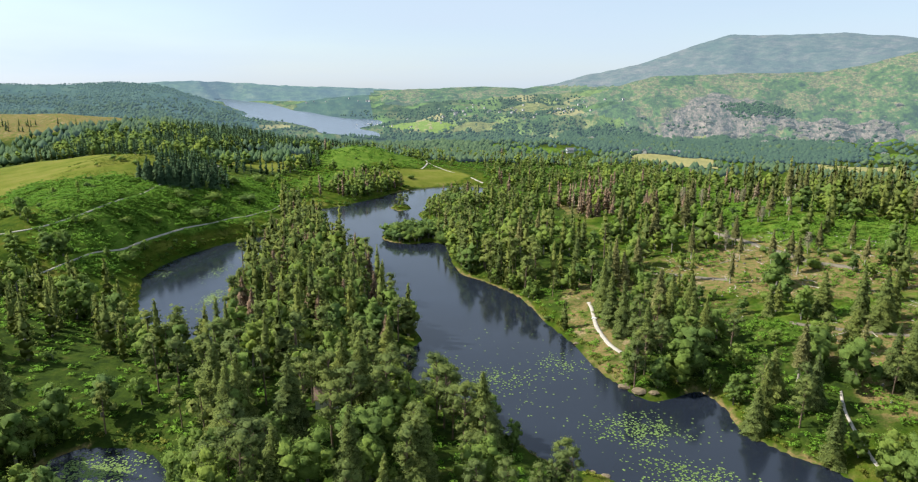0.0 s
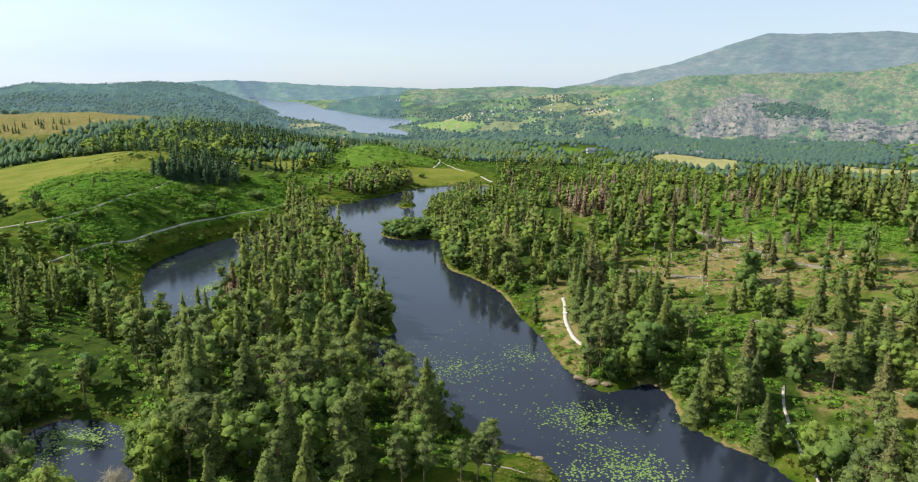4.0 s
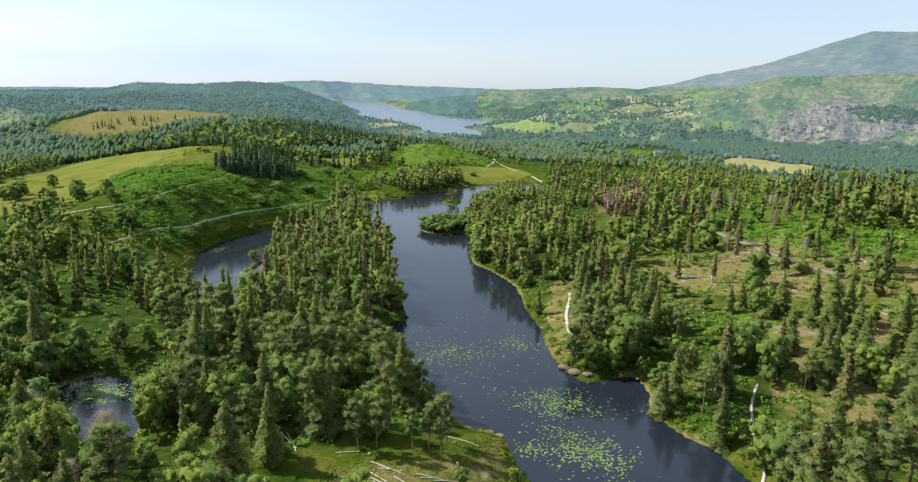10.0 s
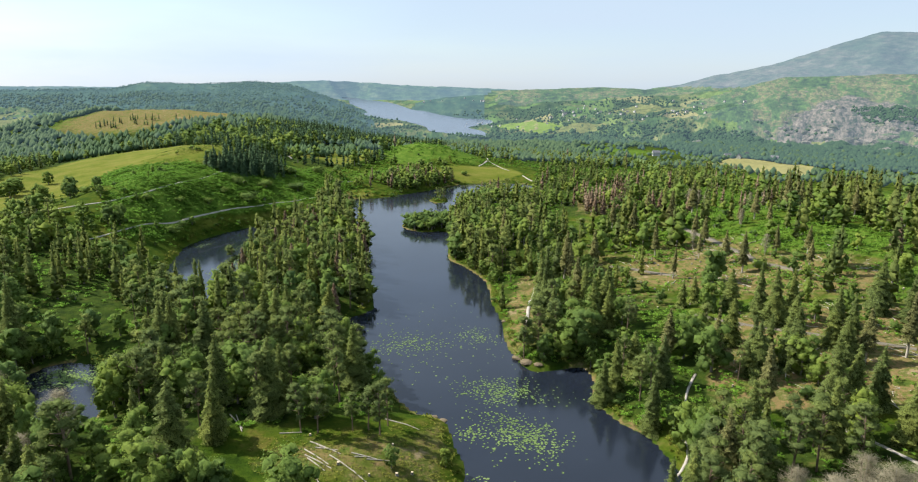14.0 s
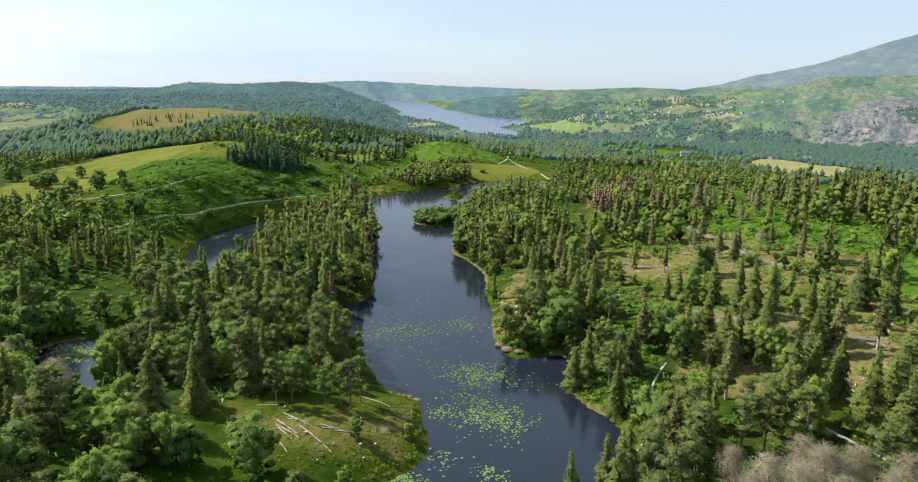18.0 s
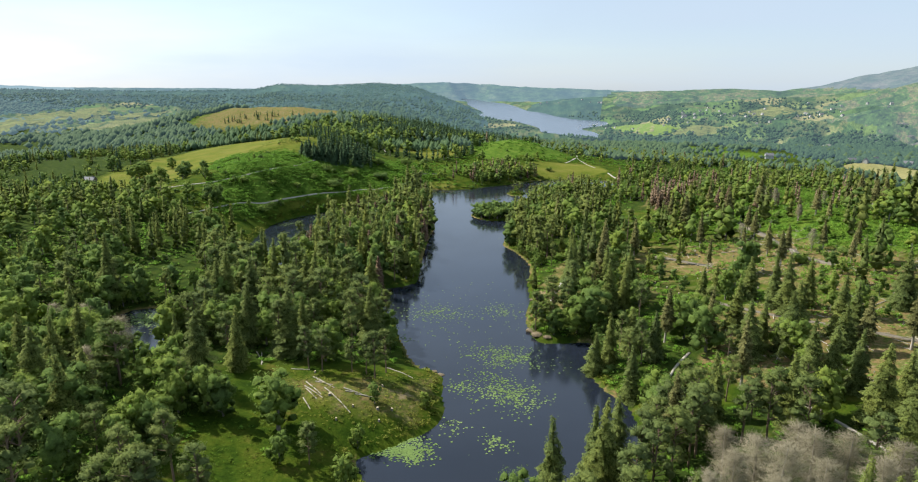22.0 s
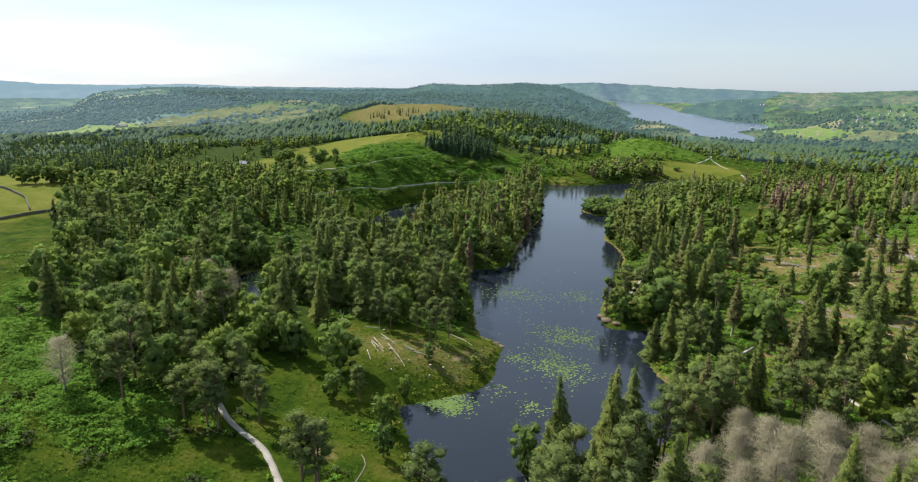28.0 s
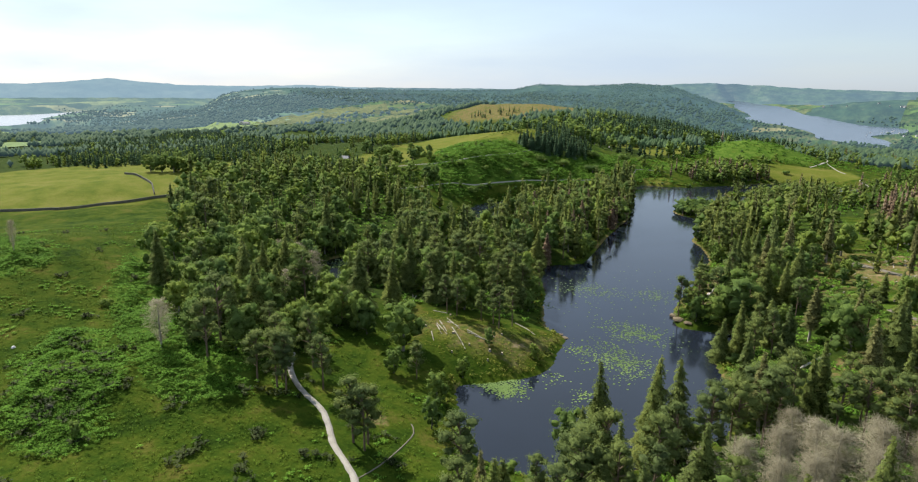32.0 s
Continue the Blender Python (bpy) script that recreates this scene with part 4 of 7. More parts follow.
def tufts(rnd, mids, sizes, count, leaf, lift=0.2):
    """Ragged leaf tufts over the skins of rounded clumps."""
    count, leaf = max(4, int(count * detail)), leaf * 1.25 / detail ** 0.42
    mids, sizes = np.asarray(mids, float), np.asarray(sizes, float)
    c, s = np.repeat(mids, count, 0), np.repeat(sizes, count, 0)
    d = rnd.randn(len(c), 3)
    d[:, 2] += lift
    d /= np.linalg.norm(d, axis=1, keepdims=True)
    p = c + d * s * rnd.uniform(0.58, 1.12, (len(c), 1))
    nrm = d + 0.55 * rnd.randn(len(c), 3)
    nrm /= np.linalg.norm(nrm, axis=1, keepdims=True)
    u = np.cross(nrm, rnd.randn(len(c), 3))
    u /= np.linalg.norm(u, axis=1, keepdims=True)
    w = np.cross(nrm, u)
    size = leaf * rnd.uniform(0.6, 1.4, (len(c), 1))
    k = lambda: rnd.uniform(0.5, 1.1, (len(c), 1))
    v = np.stack([p + u * size * k(), p + w * size * k() * 0.7, p - u * size * k(), p - w * size * k() * 0.7], 1).reshape(-1, 3)
    return v, np.arange(len(v)).reshape(-1, 4), laced(np.repeat(unit(d * 0.4 + unit(p - HEART) * 0.4 + nrm * 0.4 if detail > 0.6 else d * 0.2 + unit(p - HEART) * 0.7 + nrm * 0.12), 4, 0), open_work)


ICO_V = np.array([(0, 0, 1), (0.894, 0, 0.447), (0.276, 0.851, 0.447), (-0.724, 0.526, 0.447), (-0.724, -0.526, 0.447), (0.276, -0.851, 0.447),
                  (0.724, 0.526, -0.447), (-0.276, 0.851, -0.447), (-0.894, 0, -0.447), (-0.276, -0.851, -0.447), (0.724, -0.526, -0.447), (0, 0, -1)])
ICO_F = np.array([(0, 1, 2), (0, 2, 3), (0, 3, 4), (0, 4, 5), (0, 5, 1), (1, 6, 2), (2, 7, 3), (3, 8, 4), (4, 9, 5), (5, 10, 1),
                  (6, 7, 2), (7, 8, 3), (8, 9, 4), (9, 10, 5), (10, 6, 1), (11, 7, 6), (11, 8, 7), (11, 9, 8), (11, 10, 9), (11, 6, 10)])


OCTA_V = np.array([(0, 0, 1), (1, 0.2, 0), (-0.2, 1, 0.1), (-1, -0.2, 0), (0.2, -1, -0.1), (0, 0, -0.8)])
OCTA_F = np.array([(0, 1, 2), (0, 2, 3), (0, 3, 4), (0, 4, 1), (5, 2, 1), (5, 3, 2), (5, 4, 3), (5, 1, 4)])


def hearts(rnd, mids, sizes, k=0.8):
    """The dense inside of each clump, as uneven lumps (triangles written as quads with a doubled corner)."""
    out = []
    plain = detail < 0.6
    shape, sides = (OCTA_V, OCTA_F) if plain else (ICO_V, ICO_F)
    k = k * (1.25 if plain else 1.0)
    for m, s in zip(mids, sizes):
        v = shape * np.asarray(s) * k * rnd.uniform(0.6, 1.2, (len(shape), 1)) + m
        out.append((v, sides, laced(unit(0.6 * shape + unit(v - HEART) * 0.6 + 0.35 * rnd.randn(len(shape), 3)), 0)))
    return join(out)


def tree_mesh(tri, quad):
    """Joins triangles and quads into one mesh of triangles."""
    pieces = []
    if tri is not None:
        pieces.append(tri)
    if quad is not None:
        v, f, way = quad
        pieces.append((v, np.concatenate([f[:, [0, 1, 2]], f[:, [0, 2, 3]]]), way))
    return join(pieces)


def pine(rnd, fine):
    """Scots pine, 1 high: a bare lower trunk, crooked limbs and cushions of needles."""
    lean = rnd.uniform(-0.04, 0.04, 2)
    pts = [(lean[0] * h * h, lean[1] * h * h, h) for h in (0, 0.3, 0.6, 0.9)]
    wood = [tube(pts, (0.015, 0.013, 0.010, 0.004), 5)]
    mids, sizes = [], []
    n = 20 if fine else int(10 * detail ** 0.6)
    for i in range(n):
        h = 0.38 + 0.56 * (i + rnd.uniform(0, 1)) / n
        a = rnd.uniform(0, 6.28)
        r = rnd.uniform(0.05, 0.17) * min(1.0, 0.45 + 2.2 * (1 - h))
        m = np.array([lean[0] + r * math.cos(a), lean[1] + r * math.sin(a), h])
        mids.append(m)
        sizes.append(np.array([1, 1, 0.72]) * rnd.uniform(0.065, 0.11) * (1 if fine else 1.2 / detail ** 0.2))
        if fine:
            wood.append(tube([(lean[0] * h * h, lean[1] * h * h, h - 0.1), m], (0.008, 0.003), 3))
    mids.append(np.array([lean[0], lean[1], 0.93]))
    sizes.append(np.array([0.1, 0.1, 0.07]))
    return join(wood), (hearts(rnd, mids, sizes, 0.66), tufts(rnd, mids, sizes, 74 if fine else 20, 0.0125 if fine else 0.028, 0.5))


def spruce(rnd, fine, bare=0.05, width=0.2):
    """Spruce or larch, 1 high: whorls of drooping boughs that narrow to a spire."""
    wood = [tube([(0, 0, 0), (0, 0, 0.5), (0, 0, 0.97)], (0.019, 0.012, 0.003), 5)]
    v, f, ways = [], [], []
    levels = 30 if fine else 0
    up = np.array([0, 0, 1.0])
    for i in range(levels):
        h = bare + (0.99 - bare) * max(0.0, i + rnd.uniform(-0.5, 0.5)) / levels
        reach = width * (1 - ((h - bare) / (1.02 - bare)) ** 1.35) * rnd.uniform(0.72, 1.15) + 0.012
        n = 12 if i < levels * 0.75 else 5
        turn = rnd.uniform(0, 6.28)
        for k in range(n):
            if rnd.uniform(0, 1) < 0.1:
                continue
            a = turn + 6.283 * k / n + rnd.uniform(-0.4, 0.4)
            r = reach * rnd.uniform(0.5, 1.2)
            d, s = np.array([math.cos(a), math.sin(a), 0]), np.array([-math.sin(a), math.cos(a), 0])
            w = 0.27 * r + 0.008
            drop = r * rnd.uniform(0.15, 0.85)
            b = len(v)
            v += [d * 0.1 * r + up * (h + 0.025), d * r * rnd.uniform(0.45, 0.75) + s * w + up * (h - drop * rnd.uniform(0.6, 1.1)), d * r + up * (h - drop * 0.8),
                  d * r * rnd.uniform(0.45, 0.75) - s * w + up * (h - drop * rnd.uniform(0.6, 1.1)), d * r * 0.6 + up * (h + 0.015 - drop * 0.2)]
            ways += [unit(d * 0.7 + up * 0.55 + 0.3 * rnd.randn(3))] * 5
            f += [(b, b + 1, b + 4), (b + 4, b + 1, b + 2), (b + 4, b + 2, b + 3), (b, b + 4, b + 3)]
    qs = (0.08, 0.25, 0.42, 0.58, 0.73, 0.86)
    mids = [np.array([0, 0, bare + (1 - bare) * q]) for q in qs]
    sizes = [np.array([width * (1.03 - q ** 1.3) * 0.5, width * (1.03 - q ** 1.3) * 0.5, 0.12]) for q in qs]
    if not fine:
        # a stand seen from afar: ragged sprays over a tapered heart
        skin = [s * np.array([1.55, 1.55, 1.15]) for s in sizes]
        return join(wood), (hearts(rnd, mids, sizes, 0.95), tufts(rnd, mids, skin, 34, 0.021, -0.35))
    boughs = (np.array(v), np.array(f), laced(ways, open_work))
    extra = tufts(rnd, mids, [s * np.array([1.8, 1.8, 1.1]) for s in sizes], 60, 0.017, -0.3)
    return join(wood), (join([boughs, hearts(rnd, mids, sizes, 0.8)]), extra)


def broadleaf(rnd, fine, low=0.13, spread=0.36):
    """Birch, oak or alder, 1 high: forked limbs and a broken round crown of leaf clumps."""
    wood = [tube([(0, 0, 0), (0.01, 0, 0.25), (0.0, 0.02, 0.55)], (0.026, 0.02, 0.011), 5)]
    mids, sizes = [], []
    n = 36 if fine else int(15 * detail ** 0.6)
    for i in range(n):
        h = low + (0.90 - low) * (i + rnd.uniform(0, 1)) / n
        a = rnd.uniform(0, 6.28)
        r = spread * rnd.uniform(0.2, 0.8) * math.sqrt(max(0.1, 1 - ((h - 0.48) / 0.5) ** 2))
        m = np.array([r * math.cos(a), r * math.sin(a), h])
        mids.append(m)
        sizes.append(np.array([1, 1, 1.05]) * rnd.uniform(0.09, 0.145) * (1 if fine else 1.22 / detail ** 0.2))
        if fine and i < 6:
            wood.append(tube([(0, 0, max(0.12, h - 0.3)), m * 0.95], (0.011, 0.004), 3))
    mids += [np.array([0, 0, 0.45]), np.array([0.02, 0.02, 0.72])]
    sizes += [np.array([0.22, 0.22, 0.25]), np.array([0.19, 0.19, 0.2])]
    return join(wood), (hearts(rnd, mids, sizes, 0.66), tufts(rnd, mids, sizes, 52 if fine else 19, 0.0145 if fine else 0.029, 0.3))


def bush(rnd, fine):
    """A low round shrub, 1 high."""
    mids, sizes = [], []
    for i in range(7 if fine else int(4 * detail ** 0.4)):
        a, r = rnd.uniform(0, 6.28), rnd.uniform(0.05, 0.4)
        mids.append(np.array([r * math.cos(a), r * math.sin(a), rnd.uniform(0.25, 0.65)]))
        sizes.append(np.array([0.36, 0.36, 0.32]) * rnd.uniform(0.75, 1.2))
    wood = join([tube([(0, 0, -0.1), (0.02, 0, 0.3), (0.1, 0.06, 0.6)], (0.05, 0.04, 0.015), 4), tube([(0, 0, 0.1), (-0.15, 0.1, 0.55)], (0.03, 0.01), 3)])
    return wood, (hearts(rnd, mids, sizes, 0.68), tufts(rnd, mids, sizes, 70 if fine else 22, 0.052 if fine else 0.1, 0.3))


def bare_tree(rnd, fine):
    """A dead larch, 1 high: a grey pole with a haze of fine bare twigs."""
    wood = [tube([(0, 0, 0), (0.01, 0, 0.5), (0.0, 0.01, 0.98)], (0.016, 0.010, 0.002), 5)]
    v, f = [], []
    for i in range(800 if fine else int(50 * detail)):
        h = rnd.uniform(0.15, 0.98) if rnd.uniform(0, 1) < 0.6 else rnd.uniform(0.45, 0.95)
        r = 0.42 * (1.03 - h) ** 0.62 * min(1, max(0.2, h * 2.2 - 0.3)) * rnd.uniform(0.3, 1.1)
        a = rnd.uniform(0, 6.28)
        d = np.array([math.cos(a), math.sin(a), 0])
        root, tip = np.array([0, 0, h]), d * r + np.array([0, 0, h + r * rnd.uniform(0.1, 0.8)])
        for k in range(6 if fine else 3):
            u = rnd.uniform(0.2, 1) ** 0.6
            p = root + (tip - root) * u
            q = p + rnd.randn(3) * 0.034 + d * 0.02 + np.array([0, 0, 0.02])
            o = rnd.randn(3) * (0.001 if fine else 0.008)
            b = len(v)
            v += [p - o, q, p + o]
            f.append((b, b + 1, b + 2))
        o = np.array([-d[1], d[0], 0.5]) * (0.0007 if fine else 0.004)
        b = len(v)
        v += [root - o, tip, root + o]
        f.append((b, b + 1, b + 2))
    v = np.array(v)
    return join(wood), ((v, np.array(f), laced(unit(v * (1, 1, 0.1) * 6 + (0, 0, 0.5)), 0)), None)


# kind: maker, needle or leaf material, bark, label, category, crown part
KINDS = {
    "scots_pine": (pine, LEAF_PINE, BARK_PINE, "tall scots pine with orange-brown trunk and grey-green needle cushions", "pine"),
    "spruce_tree": (spruce, LEAF_SPRUCE, BARK_GREY, "pointed green spruce with drooping boughs", "spruce"),
    "birch_tree": (broadleaf, LEAF_BROAD, BARK_GREY, "leafy green broadleaf tree with a broken rounded crown", "tree"),
    "rusty_larch": (lambda r, fine: spruce(r, fine, 0.12, 0.2), LEAF_RUST, BARK_GREY, "dying larch with rust-brown needles", "larch"),
    "dead_larch": (bare_tree, LEAF_GREY, BLEACHED, "dead grey larch with a haze of bare twigs", "dead tree"),
    "tall_larch": (lambda r, fine: spruce(r, fine, 0.28, 0.12), LEAF_LARCH, BLEACHED, "thin standing spruce with a bare pale lower trunk", "spruce"),
    "plantation_spruce": (lambda r, fine: spruce(r, fine, 0.03, 0.23), LEAF_DARK, BARK_GREY, "dark plantation spruce in a dense grove", "spruce"),
    "hawthorn_bush": (bush, LEAF_BROAD, BARK_GREY, "low rounded green bush on the slope", "bush"),
    "willow_bush": (bush, LEAF_BROAD, BARK_GREY, "spreading green willow scrub at the water's edge", "bush"),
}
rnd = np.random.RandomState(7)
FINE, ROUGH, PLAIN = {}, {}, {}
for kind, (maker, leaf, bark, label, category) in KINDS.items():
    FINE[kind], ROUGH[kind], PLAIN[kind] = [], [], []
    for i in range(4):
        wood, (tri, quad) = maker(rnd, True)
        v, f, way = tree_mesh(tri, quad)
        FINE[kind].append((mesh_from(kind + "_trunk", *wood, bark, True), mesh_from(kind + "_crown", v, f, leaf, normals=way)))
    for store, detail, open_work in ((ROUGH, 1.0, 0.6), (PLAIN, 0.36, 0.5)):
        for i in range(3):
            wood, (tri, quad) = maker(rnd, False)
            store[kind].append((wood, tree_mesh(tri, quad)))
    detail, open_work = 1.0, 0.85

WIDE = {"spruce_tree": (1.0, 1.4), "plantation_spruce": (1.0, 1.35), "tall_larch": (1.0, 1.4), "birch_tree": (0.85, 1.25), "scots_pine": (0.9, 1.25), "hawthorn_bush": (1.0, 1.5), "willow_bush": (1.0, 1.5)}
WOODS = {}      # kind -> rows of x, y, height, width factor
rnd = np.random.RandomState(11)


def scatter(x0, x1, y0, y1, gap, chance, kinds, tall, edge=1.2):
    """Trees on a jittered grid: chance(x, y) is the share that stands; kinds are (name, weight)."""
    gx, gy = np.meshgrid(np.arange(x0, x1, gap), np.arange(y0, y1, gap))
    x = gx.ravel() + rnd.uniform(-0.5, 0.5, gx.size) * gap
    y = gy.ravel() + rnd.uniform(-0.5, 0.5, gx.size) * gap
    keep = (rnd.uniform(0, 1, len(x)) < chance(x, y)) & (shore(x, y) > edge)
    x, y = x[keep], y[keep]
    names = [k for k, w in kinds]
    wts = np.array([w for k, w in kinds], float)
    pick = rnd.choice(len(names), len(x), p=wts / wts.sum())
    for k, name in enumerate(names):
        s = pick == k
        h = tall.get(name, (9, 14))
        wide = WIDE.get(name, (0.85, 1.2))
        WOODS.setdefault(name, []).extend(np.column_stack([x[s], y[s], rnd.uniform(*h, s.sum()), rnd.uniform(*wide, s.sum()), np.ones(s.sum())]).tolist())


def off_paths(x, y, room=1.3):
    free = np.ones(len(x))
    for points, width, _ in PATHS:
        p = np.array(points, float)
        for a, b in zip(p[:-1], p[1:]):
            d = b - a
            u = np.clip(((x - a[0]) * d[0] + (y - a[1]) * d[1]) / (d @ d), 0, 1)
            free = np.where(np.hypot(x - a[0] - u * d[0], y - a[1] - u * d[1]) < room + width / 2, 0, free)
    return free


def in_zone(points, soft=1e-3):
    return lambda x, y: np.clip(0.5 + zone(points, x, y) / soft, 0, 1)


TALL = {"scots_pine": (10.5, 18), "spruce_tree": (12, 22), "birch_tree": (7.5, 15.5), "rusty_larch": (10, 16), "dead_larch": (10, 14),
        "tall_larch": (13, 20), "plantation_spruce": (9, 14), "hawthorn_bush": (2.2, 4.6), "willow_bush": (2.0, 4.5)}
CLEARINGS = [(-52, 92, 9), (-60, 96, 8), (-44, 85, 6), (-112, 166, 20), (-96, 148, 14), (-140, 185, 15), (-165, 150, 13), (-12, 88, 10), (-72, 84, 6), (-30, 112, 7), (-75, 138, 8), (-125, 120, 9), (-45, 80, 6)]


def clear(x, y):
    free = off_paths(x, y)
    for cx, cy, r in CLEARINGS:
        free = np.where(np.hypot(x - cx, y - cy) < r, 0.12, free)
    return free


wz = in_zone(WEST_WOOD)
open_north = lambda x, y: np.prod([1 - k * in_zone(p, 8)(x, y) for p, k in ((MEADOW, 1.0), (NORTH_MOUND, 0.97), (TAN_HEATH, 0.93), (GREEN_GAP, 0.8), (SHORE_CLUMP, 1.0))], axis=0)
pine_area = in_zone([(-75, 130), (-60, 190), (-20, 178), (20, 118), (2, 104), (-20, 96), (-45, 105)], 25)
scatter(-260, 30, 15, 240, 6.3, lambda x, y: wz(x, y) * clear(x, y) * pine_area(x, y) * 0.85, [("scots_pine", 6.5), ("birch_tree", 3), ("spruce_tree", 1.8), ("hawthorn_bush", 0.5)], {**TALL, "spruce_tree": (14, 21)})
scatter(-260, 30, 15, 240, 6.4, lambda x, y: wz(x, y) * clear(x, y) * (1 - pine_area(x, y)) * 0.85, [("birch_tree", 9.2), ("scots_pine", 2), ("spruce_tree", 1.0), ("hawthorn_bush", 1)], {**TALL, "spruce_tree": (13, 21)})
pz = in_zone(POINT_WOOD)
scatter(-120, 30, 115, 415, 5.8, lambda x, y: pz(x, y) * (1 - wz(x, y)) * 0.95, [("spruce_tree", 3.8), ("birch_tree", 3.4), ("rusty_larch", 1.1), ("scots_pine", 2)], TALL, 0.5)
ez = in_zone(EAST_NEAR_WOOD)
scatter(60, 175, 5, 125, 5.6, lambda x, y: ez(x, y) * off_paths(x, y) * np.where(y > 75, 0.5, 0.8) * (np.hypot(x - 112, y - 84) > 16), [("scots_pine", 6), ("spruce_tree", 3), ("birch_tree", 1.8), ("tall_larch", 0.6)], {**TALL, "scots_pine": (11, 18), "spruce_tree": (12, 20)})
sz = in_zone(EAST_SHORE_WOOD)
bank_free = lambda x, y: 1 - 0.97 * in_zone(PATH_BANK)(x, y)
scatter(-10, 125, 120, 350, 6.0, lambda x, y: sz(x, y) * bank_free(x, y) * off_paths(x, y, 3.0) * np.where((x > 70) & (y < 200), 0.6, 1.0) * np.clip(1.5 * clump(x, y, 12, 1.7) - 0.05, 0.2, 0.85) * (np.hypot(x - 84, y - 133) > 9), [("birch_tree", 6.5), ("spruce_tree", 2.6), ("scots_pine", 2.6), ("tall_larch", 0.8), ("hawthorn_bush", 1)], {**TALL, "spruce_tree": (13, 22), "birch_tree": (6, 14)})
nz = in_zone(NORTH_WOOD)
scatter(-15, 195, 330, 725, 6.6, lambda x, y: nz(x, y) * (shore(x, y) > 1) * np.where(y > 520, 0.7, 1.0) * np.clip(1.7 * clump(x, y, 24, 0.4) - 0.45, 0.05, 0.85), [("birch_tree", 5), ("scots_pine", 2), ("spruce_tree", 1.3), ("rusty_larch", 0.3)], {**TALL, "birch_tree": (5.5, 11), "scots_pine": (8, 12), "spruce_tree": (9, 15)})
scatter(-185, -138, 350, 420, 4.4, lambda x, y: in_zone(GROVE)(x, y) * 0.97, [("plantation_spruce", 1)], {"plantation_spruce": (9.5, 13.5)})
scatter(-370, -110, 465, 690, 5.5, lambda x, y: in_zone(PLANTATION)(x, y) * open_north(x, y) * (0.25 + 0.7 * clump(x, y, 40, 1.1)), [("plantation_spruce", 3), ("birch_tree", 1.5)], TALL)
# open eastern hill: standing spruces in loose clumps, scrub between
east = lambda x, y: (1 - sz(x, y)) * (1 - nz(x, y)) * (1 - ez(x, y)) * off_paths(x, y)
scatter(70, 330, 115, 440, 5.2, lambda x, y: east(x, y) * np.clip(clump(x, y, 13, 2.0) * 1.5 - 0.72, 0.03, 0.7) * (1 - 0.7 * in_zone(FELLED)(x, y)),
        [("spruce_tree", 4.6), ("tall_larch", 2.4), ("birch_tree", 3.4), ("rusty_larch", 0.15)], {**TALL, "spruce_tree": (13, 23)})
scatter(70, 330, 115, 440, 5.5, lambda x, y: east(x, y) * np.clip(clump(x, y, 19, 0.5) * 1.2 - 0.45, 0.04, 0.5) * (1 - 0.5 * in_zone(FELLED)(x, y)), [("birch_tree", 2), ("hawthorn_bush", 3)], {**TALL, "birch_tree": (3.5, 7)})
scatter(160, 320, 20, 130, 5.5, lambda x, y: off_paths(x, y) * (1 - ez(x, y)) * 0.5, [("spruce_tree", 3), ("scots_pine", 3), ("birch_tree", 1)], TALL)
# west slope: bushes, hedgerow oaks
scatter(-212, -105, 230, 470, 8, lambda x, y: off_paths(x, y, 1.5) * np.clip(clump(x, y, 9, 1.2) * 1.2 - 0.3, 0.04, 0.7) * 0.7, [("hawthorn_bush", 4), ("birch_tree", 1)], {**TALL, "birch_tree": (4, 7)})
scatter(-135, 0, 440, 640, 6.5, lambda x, y: off_paths(x, y) * open_north(x, y) * np.clip(clump(x, y, 22, 0.9) * 1.3 - 0.35, 0, 1) * 0.95, [("birch_tree", 3), ("hawthorn_bush", 1.5), ("rusty_larch", 0.7)], {**TALL, "birch_tree": (5, 9)})
scatter(-105, -40, 445, 520, 4.4, lambda x, y: in_zone(SHORE_CLUMP, 5)(x, y) * 0.9, [("birch_tree", 4), ("rusty_larch", 1.6), ("scots_pine", 2)], {**TALL, "birch_tree": (8, 12), "rusty_larch": (9, 13), "scots_pine": (9, 13)})
scatter(-320, -100, 595, 815, 5.0, lambda x, y: in_zone(NORTH_BELT, 10)(x, y) * 0.9, [("plantation_spruce", 4), ("birch_tree", 0.8)], {"plantation_spruce": (11, 16), "birch_tree": (8, 12)})
scatter(-47, -31, 414, 436, 3.2, lambda x, y: (shore(x, y) > 1.6) * 0.7 + 0 * x, [("scots_pine", 2), ("birch_tree", 1)], {"scots_pine": (6, 9.5), "birch_tree": (3, 5)})
scatter(-290, -150, 205, 300, 7, lambda x, y: (1 - wz(x, y)) * off_paths(x, y) * np.clip(clump(x, y, 17, 3.1) - 0.35, 0, 1) * 0.6 * (y < 262), [("birch_tree", 1)], {"birch_tree": (7, 11)})
